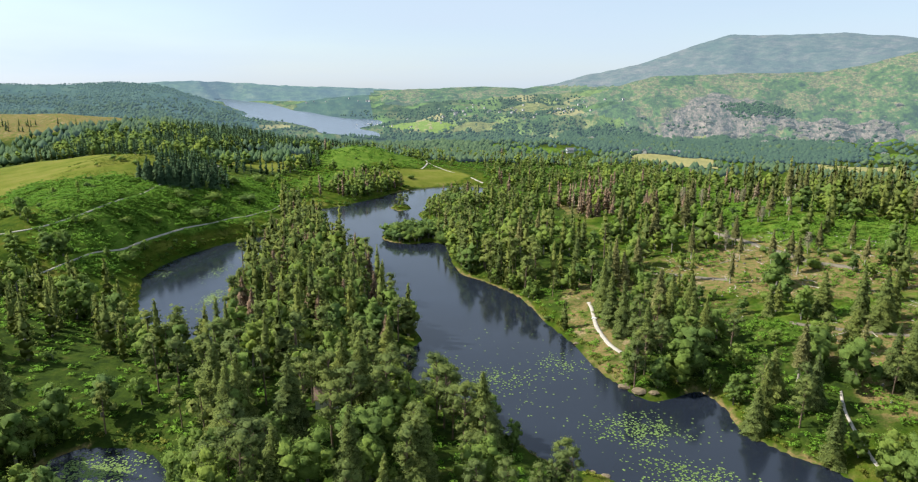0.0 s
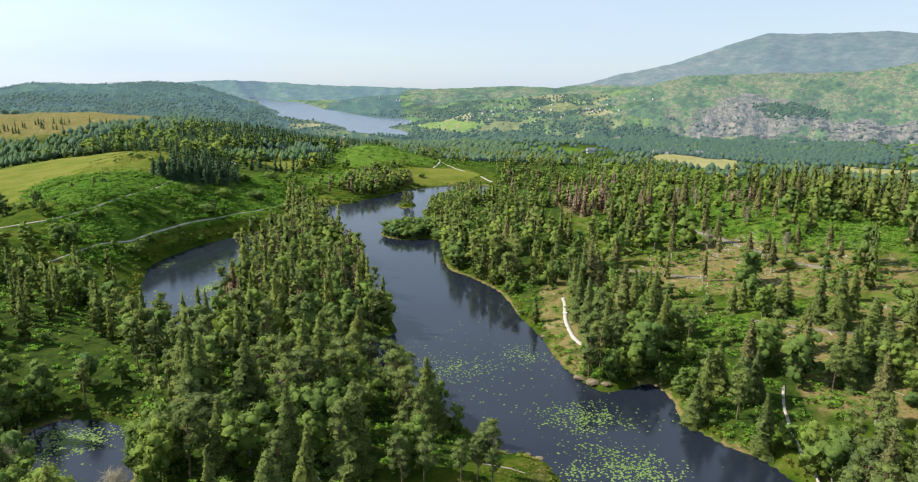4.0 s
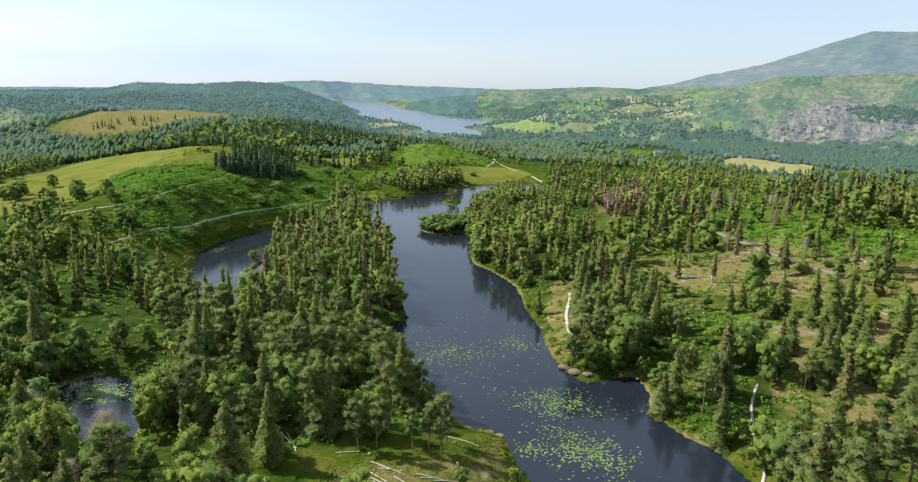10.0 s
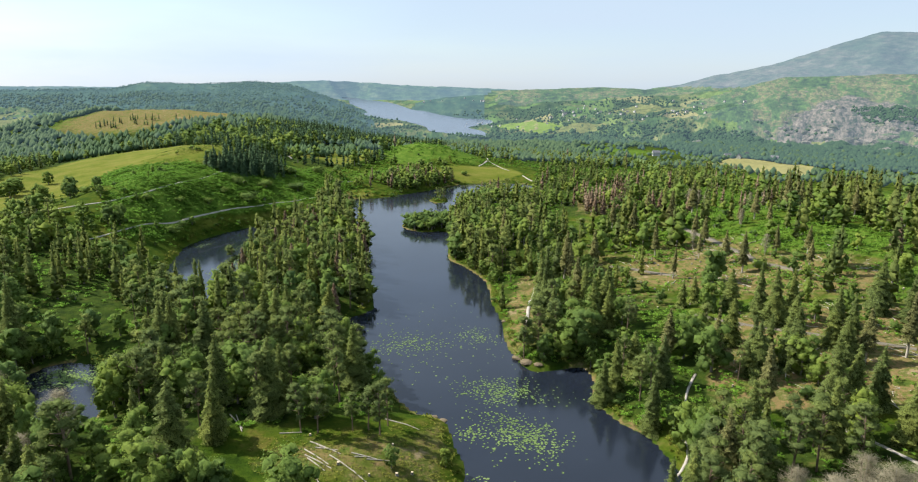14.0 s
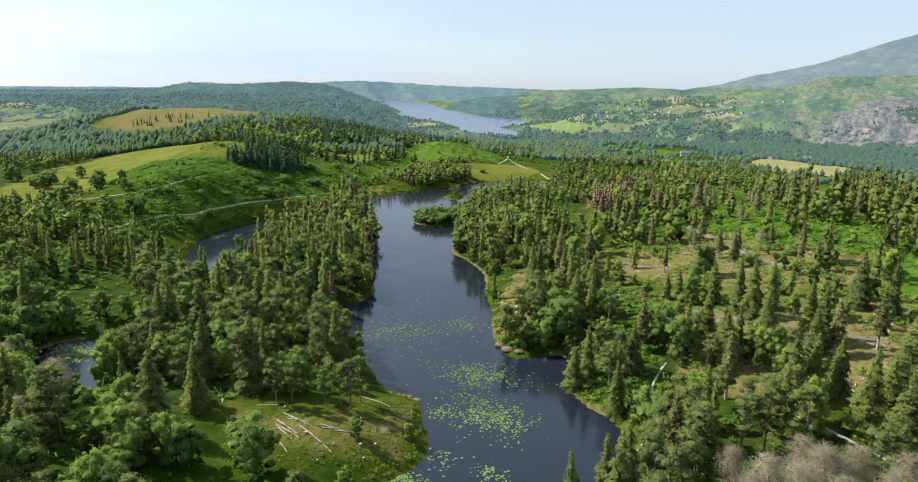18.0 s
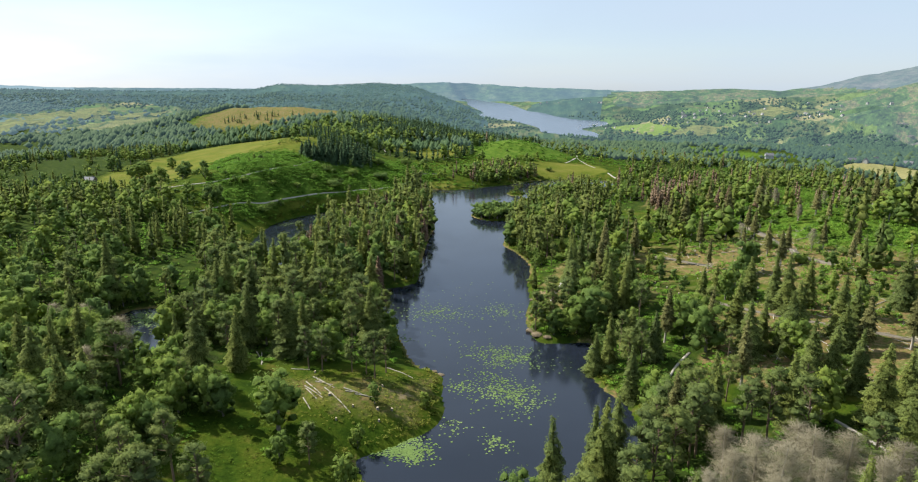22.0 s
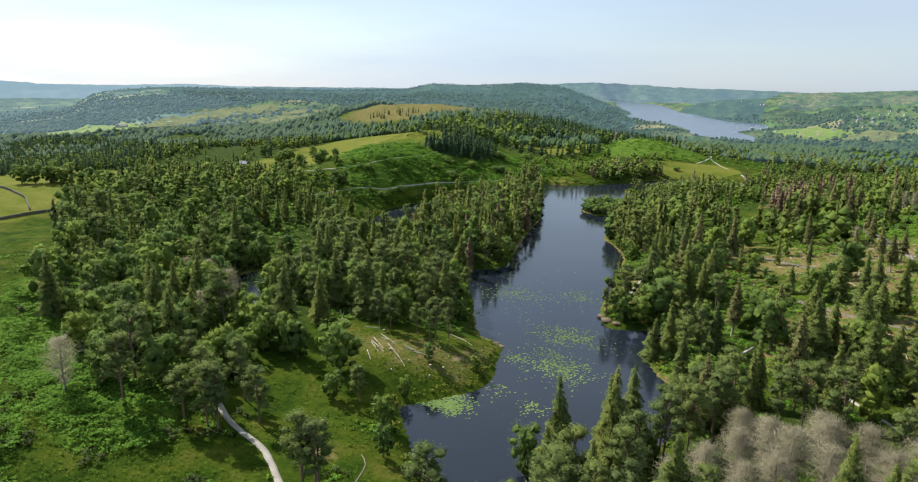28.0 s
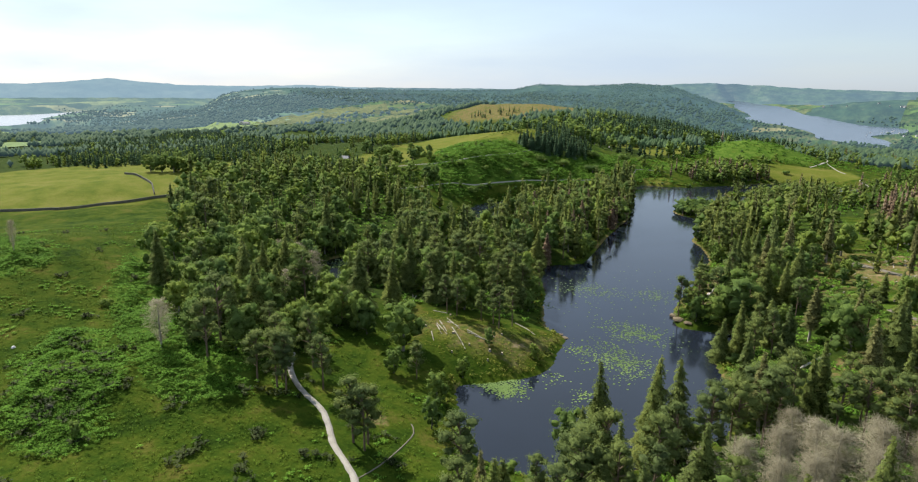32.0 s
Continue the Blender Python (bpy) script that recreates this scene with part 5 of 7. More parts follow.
# trees that crowd the eastern waterline
scatter(-15, 100, 95, 345, 4.1, lambda x, y: (shore(x, y) < 9) * (x > 62 - (y - 100) * 0.44) * off_paths(x, y, 4.0) * bank_free(x, y) * 0.8 * (np.hypot(x - 44, y - 188) > 9) * (np.hypot(x - 49, y - 155) > 6) * (np.hypot(x - 80, y - 122) > 11),
        [("birch_tree", 5.5), ("spruce_tree", 1.5), ("scots_pine", 1.4), ("willow_bush", 1.5)], {**TALL, "birch_tree": (4.5, 11), "spruce_tree": (10, 18)}, 0.4)
# dark conifer belt and oaks beyond the west pasture
scatter(-830, -360, 120, 400, 5.2, lambda x, y: in_zone(BELT, 20)(x, y) * np.clip(clump(x, y, 45, 0.2) * 1.6, 0.3, 0.95), [("plantation_spruce", 4), ("birch_tree", 1.5)], {"plantation_spruce": (11, 16), "birch_tree": (8, 12)})
scatter(66, 112, 150, 245, 5.4, lambda x, y: (1 - 0.7 * sz(x, y)) * (1 - 0.9 * in_zone(TAN_CUT)(x, y)) * off_paths(x, y, 2.0) * np.clip(1.4 * clump(x, y, 9, 0.8) - 0.25, 0.08, 0.65), [("birch_tree", 3.4), ("hawthorn_bush", 2.2), ("spruce_tree", 0.7)], {**TALL, "birch_tree": (4, 9), "spruce_tree": (9, 15)})
scatter(62, 100, 395, 425, 6, lambda x, y: 0.3 + 0 * x, [("rusty_larch", 1)], {"rusty_larch": (8, 13)})
scatter(66, 88, 338, 366, 4.5, lambda x, y: 0.55 + 0 * x, [("rusty_larch", 1)], {"rusty_larch": (11, 15)})
scatter(102, 168, 328, 356, 5.5, lambda x, y: np.clip(clump(x, y, 8, 0.4) * 1.2 - 0.4, 0, 0.6), [("rusty_larch", 3), ("dead_larch", 1)], {"rusty_larch": (9, 13), "dead_larch": (9, 12)})
scatter(110, 150, 215, 285, 7, lambda x, y: 0.28 * off_paths(x, y), [("tall_larch", 3), ("dead_larch", 1.5)], {"tall_larch": (10, 16), "dead_larch": (8, 13), "rusty_larch": (8, 12)})
scatter(-525, -395, 655, 690, 6, lambda x, y: 0.4 * (clump(x, y, 9, 0.6) > 0.45), [("plantation_spruce", 1)], {"plantation_spruce": (6, 10)})
# slim spruces behind the inlet and broken scrub on the felled slopes
scatter(-165, -88, 165, 228, 8, lambda x, y: (shore(x, y) > 4) * off_paths(x, y) * 0.6, [("spruce_tree", 1)], {"spruce_tree": (12, 19)})
# islet scrub and shore fringe
scatter(-45, 2, 322, 358, 2.7, lambda x, y: (shore(x, y) > 0.5) * 0.95, [("willow_bush", 1)], {"willow_bush": (4.5, 7.5)}, 0.2)
scatter(-30, 10, 362, 470, 4.6, lambda x, y: (shore(x, y) > 1.5) * 0.75, [("birch_tree", 3), ("scots_pine", 2)], {"birch_tree": (6, 9), "scots_pine": (8, 12)}, 0.6)
scatter(-140, 100, 50, 540, 4.0, lambda x, y: (shore(x, y) < 4.5) * off_paths(x, y) * np.clip(clump(x, y, 13, 0.2) - 0.3, 0, 1) * 0.8 * ((y < 60) | (y > 130)), [("willow_bush", 1)], {"willow_bush": (1.5, 3.2)}, 0.3)
# beyond the near woods
scatter(-520, -230, 90, 480, 7.0, lambda x, y: (1 - in_zone(HILL_PASTURE, 10)(x, y)) * (1 - in_zone(WEST_PASTURE, 10)(x, y)) * np.clip(clump(x, y, 55, 0.6) * 1.8, 0, 0.95) * (y > 105 - 0.1 * x - 60), [("birch_tree", 5), ("spruce_tree", 2), ("plantation_spruce", 2)], {"birch_tree": (6, 10.5), "spruce_tree": (8, 13), "plantation_spruce": (8, 13)})
scatter(-140, 230, 620, 900, 8, lambda x, y: np.clip(clump(x, y, 60, 2.2) * 1.2 - 0.2, 0, 0.9) * np.where(x > 40, 0.6, 1.0), [("birch_tree", 5), ("scots_pine", 1), ("spruce_tree", 1), ("rusty_larch", 0.5)], {**TALL, "birch_tree": (6, 9), "scots_pine": (7, 10), "spruce_tree": (8, 12), "rusty_larch": (7, 11)})

# trees that stand out: kind, x, y, height, width factor
EAST_TREES = [
    ("spruce_tree", 120, 169, 18.8, 1), ("spruce_tree", 117, 174, 17.8, 0.8), ("spruce_tree", 126, 174, 16, 0.8), ("spruce_tree", 112, 145, 15.5, 0.8), ("spruce_tree", 109, 147, 14.5, 1),
    ("spruce_tree", 131, 155, 17.2, 1), ("spruce_tree", 121, 124, 18.8, 1), ("spruce_tree", 125, 125, 17, 1), ("spruce_tree", 134, 152, 16.8, 1), ("spruce_tree", 132, 112, 19.2, 1.15),
    ("spruce_tree", 131, 126, 15.5, 1), ("spruce_tree", 137, 106, 17.2, 1.15), ("spruce_tree", 150, 176, 18, 1.1), ("tall_larch", 146, 148, 17.8, 1), ("spruce_tree", 117, 110, 11.5, 1),
    ("spruce_tree", 101, 104, 17.5, 0.75),
]
SHORE_TREES = [
    ("scots_pine", 113, 110, 14, 1), ("spruce_tree", 73, 176, 15.2, 1), ("spruce_tree", 86, 140, 14.5, 1.1), ("scots_pine", 83, 138, 13.5, 0.9), ("spruce_tree", 74, 140, 16, 0.9),
    ("scots_pine", 80, 134, 13.5, 1), ("tall_larch", 88, 151, 17, 1.2), ("tall_larch", 99, 145, 18.2, 1), ("tall_larch", 98, 219, 12.8, 0.8), ("scots_pine", 95, 112, 15, 1),
    ("scots_pine", 98, 106, 16.2, 1), ("birch_tree", 91, 111, 12.5, 1.1), ("scots_pine", 109, 112, 12.5, 1), ("scots_pine", 104, 120, 12, 1), ("birch_tree", 61, 161, 13.2, 1.4),
    ("birch_tree", 64, 165, 16.8, 1.3), ("scots_pine", 52, 163, 14.5, 1.1), ("birch_tree", 88, 115, 12.2, 1), ("spruce_tree", 156, 170, 16, 1), ("birch_tree", 99, 145, 14.8, 1.2),
    ("birch_tree", 93, 153, 12.8, 1.2),
]
CAPE_TREES = [
    ("birch_tree", 14, 71, 14.5, 1.25), ("birch_tree", -4, 70, 11.5, 1), ("birch_tree", 0, 70, 11.2, 1), ("birch_tree", -8, 71, 9.75, 1), ("scots_pine", 18, 102, 11.2, 1),
    ("scots_pine", 21, 101, 13.2, 1), ("scots_pine", 21, 107, 12.5, 1), ("scots_pine", 15, 100, 9.75, 1), ("scots_pine", 4, 97, 12.2, 1), ("scots_pine", 8, 97, 12.2, 1),
    ("spruce_tree", -12, 89, 17.8, 0.9), ("dead_larch", -40, 79, 13, 1.3), ("dead_larch", -40, 69, 8.25, 1.4), ("birch_tree", 21, 62, 7.5, 1), ("scots_pine", 26, 65, 10, 1.1),
    ("birch_tree", 30, 77, 6, 0.9), ("birch_tree", 27, 90, 5.75, 1), ("spruce_tree", -27, 85, 14.5, 0.8), ("spruce_tree", -96, 122, 25, 0.9), ("spruce_tree", -103, 113, 15.5, 0.9),
]
NEAR_TREES = [
    ("spruce_tree", 75, 68, 23.5, 0.9), ("spruce_tree", 82, 76, 24, 0.9), ("spruce_tree", 84, 82, 22.5, 0.9), ("spruce_tree", 80, 79, 21, 0.9), ("scots_pine", 91, 80, 17, 1),
    ("spruce_tree", 101, 112, 16.5, 1), ("spruce_tree", 116, 109, 17.5, 1), ("birch_tree", 69, 67, 13, 0.9), ("birch_tree", 72, 72, 9, 1), ("scots_pine", 88, 88, 16, 1),
    ("scots_pine", 94, 86, 17, 1), ("scots_pine", 97, 92, 17, 1), ("scots_pine", 90, 95, 16, 1), ("birch_tree", 86, 86, 8, 1.1),
]
PASTURE_TREES = [
    ("birch_tree", -284, 300, 8.75, 1.5), ("birch_tree", -271, 295, 11.5, 1.6), ("birch_tree", -232, 280, 7.5, 1.2), ("birch_tree", -233, 299, 8.5, 1.7), ("birch_tree", -181, 262, 6.75, 1.1),
    ("birch_tree", -160, 240, 9.5, 1.3), ("birch_tree", -156, 243, 10.8, 1.2), ("birch_tree", -184, 233, 8.25, 1.3), ("birch_tree", -206, 239, 8.25, 1.4),
]
DEAD_TREES = [
    ("dead_larch", 104, 78, 11.9, 1.38), ("dead_larch", 108, 84, 11.9, 1.51), ("dead_larch", 112, 80, 12.9, 1.66), ("dead_larch", 117, 86, 12.9, 1.66), ("dead_larch", 100, 72, 11, 1.38),
    ("dead_larch", 118, 78, 11.9, 1.66), ("dead_larch", 123, 88, 11.9, 1.51), ("dead_larch", 111, 73, 11, 1.66), ("dead_larch", 126, 80, 11.9, 1.66), ("dead_larch", 96, 66, 10.2, 1.38),
    ("dead_larch", 107, 68, 11, 1.51), ("dead_larch", 115, 92, 11, 1.38), ("dead_larch", 121, 71, 11, 1.66), ("dead_larch", 130, 86, 11.9, 1.66), ("dead_larch", 103, 88, 11, 1.38),
    ("dead_larch", 114, 64, 11, 1.51), ("dead_larch", 122, 62, 11, 1.51),
]
WEST_TREES = [
    ("dead_larch", -104, 11, 10, 0.8), ("birch_tree", -232, 299, 10.3, 1.4), ("birch_tree", -222, 285, 9.12, 1.2), ("birch_tree", -238, 282, 10.3, 1.2), ("birch_tree", -275, 302, 11.4, 1.4),
    ("birch_tree", -199, 240, 11.4, 1.3), ("birch_tree", -205, 268, 9.12, 1.3), ("birch_tree", -216, 262, 10.3, 1.3), ("birch_tree", -255, 128, 10.3, 1.5), ("birch_tree", -245, 138, 10.3, 1.5),
    ("birch_tree", -235, 142, 10.3, 1.5), ("birch_tree", -222, 150, 10.3, 1.4), ("birch_tree", -230, 128, 9.12, 1.3), ("birch_tree", -277, 117, 11.4, 1.3), ("birch_tree", -270, 121, 12.5, 1.4),
    ("birch_tree", -262, 125, 10.3, 1.3), ("birch_tree", -258, 133, 11.4, 1.4), ("birch_tree", -266, 129, 12.5, 1.2), ("birch_tree", -324, 319, 11.4, 1.4), ("birch_tree", -282, 313, 9.12, 1.3),
    ("birch_tree", -279, 332, 9.12, 1.3), ("birch_tree", -188, 268, 9.12, 1.2),
]
WEST_TREES_B = [
    ("birch_tree", -300, 279, 7.98, 1.2),
]
PATH_TREES = [
    ("spruce_tree", 51, 213, 17, 1), ("spruce_tree", 50, 205, 19, 1), ("spruce_tree", 50.5, 197, 18, 1), ("spruce_tree", 52, 188, 18, 1), ("scots_pine", 55, 180, 16, 1),
    ("spruce_tree", 56, 175, 16, 1), ("scots_pine", 40.5, 35.5, 14.2, 1.25), ("scots_pine", 42.5, 37.5, 13.1, 1.2), ("scots_pine", 44, 35.5, 13.7, 1.1), ("scots_pine", 14, 34.5, 14.2, 1.1),
    ("scots_pine", 10, 32, 12.5, 1.2), ("scots_pine", 19, 43, 13.7, 1.1), ("scots_pine", 9, 47, 14.8, 1), ("birch_tree", 54, 52, 6.5, 1.1), ("birch_tree", 44, 53, 8, 0.8),
    ("birch_tree", 36, 62, 8, 1), ("birch_tree", 37, 97, 5, 0.9), ("dead_larch", -70, 92, 12, 1.2), ("dead_larch", -76, 88, 10, 1.2), ("birch_tree", 10, -4, 4, 1),
    ("hawthorn_bush", -55, 22, 3, 1.2), ("scots_pine", 16, 35.5, 14, 1.1),
]
PATH_TREES_B = [
    ("scots_pine", 11, 37.5, 13, 1.1), ("scots_pine", 6, 39.5, 14, 1.1), ("birch_tree", 1, 44, 10, 1.2), ("birch_tree", -5, 48, 11, 1.1), ("scots_pine", 48, 158, 14.8, 0.9),
    ("birch_tree", -20, 380, 7, 1), ("birch_tree", -15, 386, 8, 1),
    ("dead_larch", -14, 21, 12, 1.35),
]
SLOPE_BUSHES = [("hawthorn_bush", *row) for row in (
    (-143, 264, 4.5, 1.6), (-144, 274, 4, 1.5), (-147, 304, 4, 1.3), (-154, 288, 3.75, 1.3), (-137, 331, 6.25, 1.5), (-152, 345, 5.75, 1.4), (-139, 358, 6.5, 1.6), (-115, 343, 4.25, 1.3), (-125, 375, 6.75, 1.5), (-193, 554, 8.5, 1.8), (-139, 442, 7, 1.5), (-199, 273, 4, 1.3), (-163, 273, 4.25, 1.3), (-145, 406, 7.5, 1.6), (-40, 530, 3.4, 1.7), (-149, 325, 4.25, 1.4))]
LANDMARKS = SLOPE_BUSHES + EAST_TREES + SHORE_TREES + CAPE_TREES + NEAR_TREES + PASTURE_TREES + DEAD_TREES + WEST_TREES + WEST_TREES_B + PATH_TREES + PATH_TREES_B
for kind, x, y, h, w in LANDMARKS:
    WOODS.setdefault(kind, []).append([x, y, h, w, 0.2])
GROUPS = {"scots_pine": "pines round the tarn", "spruce_tree": "spruces round the tarn", "birch_tree": "broadleaf trees round the tarn",
          "rusty_larch": "dying larches", "dead_larch": "dead larches", "tall_larch": "spruces on the felled hill",
          "plantation_spruce": "dark grove on the hill", "hawthorn_bush": "bushes on the slopes", "willow_bush": "scrub by the water"}
MOST = {"scots_pine": 180, "spruce_tree": 150, "birch_tree": 180, "rusty_larch": 40, "dead_larch": 70, "tall_larch": 80, "plantation_spruce": 45, "hawthorn_bush": 90, "willow_bush": 60}
rnd = np.random.RandomState(23)
for kind, rows in WOODS.items():
    maker, leaf, bark, label, category = KINDS[kind]
    rows = np.array(rows)
    spots = np.array([(x, y) for _, x, y, _, _ in LANDMARKS])
    alone = np.min(np.hypot(rows[:, :1] - spots[None, :, 0], rows[:, 1:2] - spots[None, :, 1]), 1) > 4.0
    rows = rows[alone | (rows[:, 4] < 1)]
    rows[:, 2] *= np.where((rows[:, 4] == 1) & (rows[:, 0] < -135) & (rows[:, 1] > 120) & (rows[:, 1] < 320), 0.75, 1.0)     # lower growth below the hill
    rank = np.argsort(np.hypot(rows[:, 0] - 62, rows[:, 1] - 60) * rows[:, 4])
    rows = rows[rank]
    zs = height(rows[:, 0], rows[:, 1])
    first = {}
    for n in range(min(MOST[kind], len(rows))):
        x, y, h, w = rows[n, :4]
        i = int(rnd.randint(4))
        m = pose(x, y, zs[n] - 0.15, rnd.uniform(-2, 2), rnd.uniform(-2, 2), rnd.uniform(0, 360)) @ Matrix.Diagonal((h * w, h * w, h, 1))
        if i not in first:
            first[i] = tagged(new(kind), label, category, GROUPS[kind])
            part("trunk", FINE[kind][i][0], bark, first[i])
            part("crown", FINE[kind][i][1], leaf, first[i])
            first[i].matrix_basis = m
        else:
            c = copy_thing(first[i], Matrix())
            c.matrix_basis = m
    rest, rz = rows[MOST[kind]:], zs[MOST[kind]:]
    if not len(rest):
        continue
    apart = np.hypot(rest[:, 0] - 30, rest[:, 1] - 60)
    for near, store, words in ((True, ROUGH, "dense stand of "), (False, PLAIN, "distant stand of ")):
        leaves, stems, tones = [], [], []
        for i in range(3):
            sel = (np.arange(len(rest)) % 3 == i) & ((apart < 205) == near)
            r, z0 = rest[sel], rz[sel]
            if not len(r):
                continue
            (wv, wf), (lv, lf, lw) = store[kind][i]
            t = rnd.uniform(0, 6.28, len(r))
            tones.append(np.repeat(rnd.uniform(-0.5, 0.5, len(r)), len(lv)))
            ca, sa = np.cos(t)[:, None], np.sin(t)[:, None]
            for v, f, out in ((lv, lf, leaves), (wv, wf, stems)):
                k = (r[:, 2] * r[:, 3])[:, None]
                p = np.stack([(v[:, 0] * ca - v[:, 1] * sa) * k + r[:, :1], (v[:, 0] * sa + v[:, 1] * ca) * k + r[:, 1:2], v[:, 2] * r[:, 2:3] + z0[:, None] - 0.15], -1)
                way = (np.stack([lw[:, 0] * ca - lw[:, 1] * sa, lw[:, 0] * sa + lw[:, 1] * ca, lw[:, 2] + 0 * ca, lw[:, 3] + 0 * ca], -1).reshape(-1, 4),) if out is leaves else ()
                out.append((p.reshape(-1, 3), (f[None] + (np.arange(len(r)) * len(v))[:, None, None]).reshape(-1, f.shape[1]), *way))
        if leaves:
            stand = tagged(new("woodland"), words + label.split(" with")[0] + " trees" * ("tree" not in label.split(" with")[0]), "woodland", kind="stuff")
            v, f, way = join(leaves)
            me = mesh_from("woodland_leaves", v, f, leaf, normals=way)
            me.attributes.new("tone", "FLOAT", "POINT").data.foreach_set("value", np.concatenate(tones).astype(np.float32))
            part("crown", me, leaf, stand)
            part("trunk", mesh_from("woodland_stems", *join(stems), bark, True), bark, stand)


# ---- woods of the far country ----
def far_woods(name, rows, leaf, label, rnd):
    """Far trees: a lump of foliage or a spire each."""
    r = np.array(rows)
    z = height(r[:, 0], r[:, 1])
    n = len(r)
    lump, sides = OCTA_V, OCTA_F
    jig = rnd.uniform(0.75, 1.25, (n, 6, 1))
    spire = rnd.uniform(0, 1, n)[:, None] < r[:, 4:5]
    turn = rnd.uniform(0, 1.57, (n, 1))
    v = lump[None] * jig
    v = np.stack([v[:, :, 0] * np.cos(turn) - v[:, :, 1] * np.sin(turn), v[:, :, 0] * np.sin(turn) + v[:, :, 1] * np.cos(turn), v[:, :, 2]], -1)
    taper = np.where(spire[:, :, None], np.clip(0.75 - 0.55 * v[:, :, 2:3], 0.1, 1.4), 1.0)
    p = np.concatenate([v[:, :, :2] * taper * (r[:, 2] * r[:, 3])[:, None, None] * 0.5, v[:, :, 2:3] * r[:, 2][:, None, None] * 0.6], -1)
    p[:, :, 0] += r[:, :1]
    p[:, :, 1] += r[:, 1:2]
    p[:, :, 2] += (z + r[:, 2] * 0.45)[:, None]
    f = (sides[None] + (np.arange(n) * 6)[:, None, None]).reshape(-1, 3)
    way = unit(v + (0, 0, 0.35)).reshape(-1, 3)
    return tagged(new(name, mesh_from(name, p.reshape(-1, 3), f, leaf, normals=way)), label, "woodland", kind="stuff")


def far_rows(rnd, count, a0, a1, d0, d1, chance, h, spire):
    a = np.radians(rnd.uniform(a0, a1, count))
    d = d0 * (d1 / d0) ** rnd.uniform(0, 1, count)
    x, y = MIDDLE[0] + d * np.sin(a), MIDDLE[1] + d * np.cos(a)
    ok = (rnd.uniform(0, 1, count) < chance(x, y, d)) & (inside(LONG_LOOP, x, y) < -8) & (inside(WEST_LOOP, x, y) < -8)
    for hx, hy in VILLAGE:
        ok &= np.hypot(x - hx, y - hy) > 15
    for pts in FIELDS:
        ok &= inside(np.array(pts[0], float), x, y) < 4
    x, y, d = x[ok], y[ok], d[ok]
    s = np.clip(d / 1000, 0.85, 1.25)
    return np.column_stack([x, y, rnd.uniform(*h, len(x)) * (0.7 + 0.3 * s), s * rnd.uniform(0.8, 1.3, len(x)), np.full(len(x), spire)])


FIELDS = []
FIELDS.append(([(232, 915), (299, 726), (396, 988), (302, 1042)], 0, "hay-yellow valley pasture below the fell"))
FIELDS.append(([(97, 719), (130, 621), (160, 738), (148, 974)], 1, "green hillside pasture among trees"))
FIELDS.append(([(392, 737), (587, 840), (637, 915), (540, 952)], 0, "dry yellow valley pasture below the crags"))
FIELDS.append(([(-1160, 650), (-1100, 730), (-1420, 1060), (-1460, 930)], 0, "pale dry pasture on the long slope"))
FIELDS.append(([(-1410, 1040), (-1500, 1320), (-1840, 1580), (-1690, 1290)], 0, "pale dry pasture high on the long slope"))
FIELDS.append(([(-1100, 800), (-1040, 920), (-1330, 1400), (-1420, 1450)], 0, "pale strip of pasture under the forest"))
FIELDS.append(([(-1480, 1270), (-1340, 1190), (-1450, 1440), (-1540, 1560)], 0, "pale green-yellow pasture under the forest"))
FIELDS.append(([(-1105, 452), (-1121, 653), (-1318, 731), (-1402, 624)], 1, "bright green farm pasture"))
FIELDS.append(([(-1092, 624), (-1442, 1202), (-1587, 1341), (-1682, 1195)], 0, "pale dry hill pasture"))
FIELDS.append(([(-1054, 933), (-1094, 1230), (-1261, 1375), (-1331, 1179)], 0, "pale dry pasture beside dark woods"))
FIELDS.append(([(-781, 127), (-859, 197), (-975, 228), (-929, 154)], 1, "green valley pasture"))
FIELDS.append(([(-1093, 1137), (-1032, 1208), (-1169, 1314), (-1232, 1282)], 0, "dry hill pasture below the forest"))
FIELDS.append(([(-271, 2401), (-79, 1965), (-8, 2097), (-189, 2470)], 1, "green lakeside meadow"))
FIELDS.append(([(-44, 1976), (97, 1924), (144, 2092), (31, 2197)], 0, "mown yellow lakeside meadow"))
FIELDS.append(([(149, 2514), (373, 2349), (441, 2500), (284, 2724)], 0, "brown-yellow hill pasture"))
FIELDS.append(([(-1224, 207), (-1388, 306), (-1677, 433), (-1598, 274)], 1, "green meadow by the far lake"))

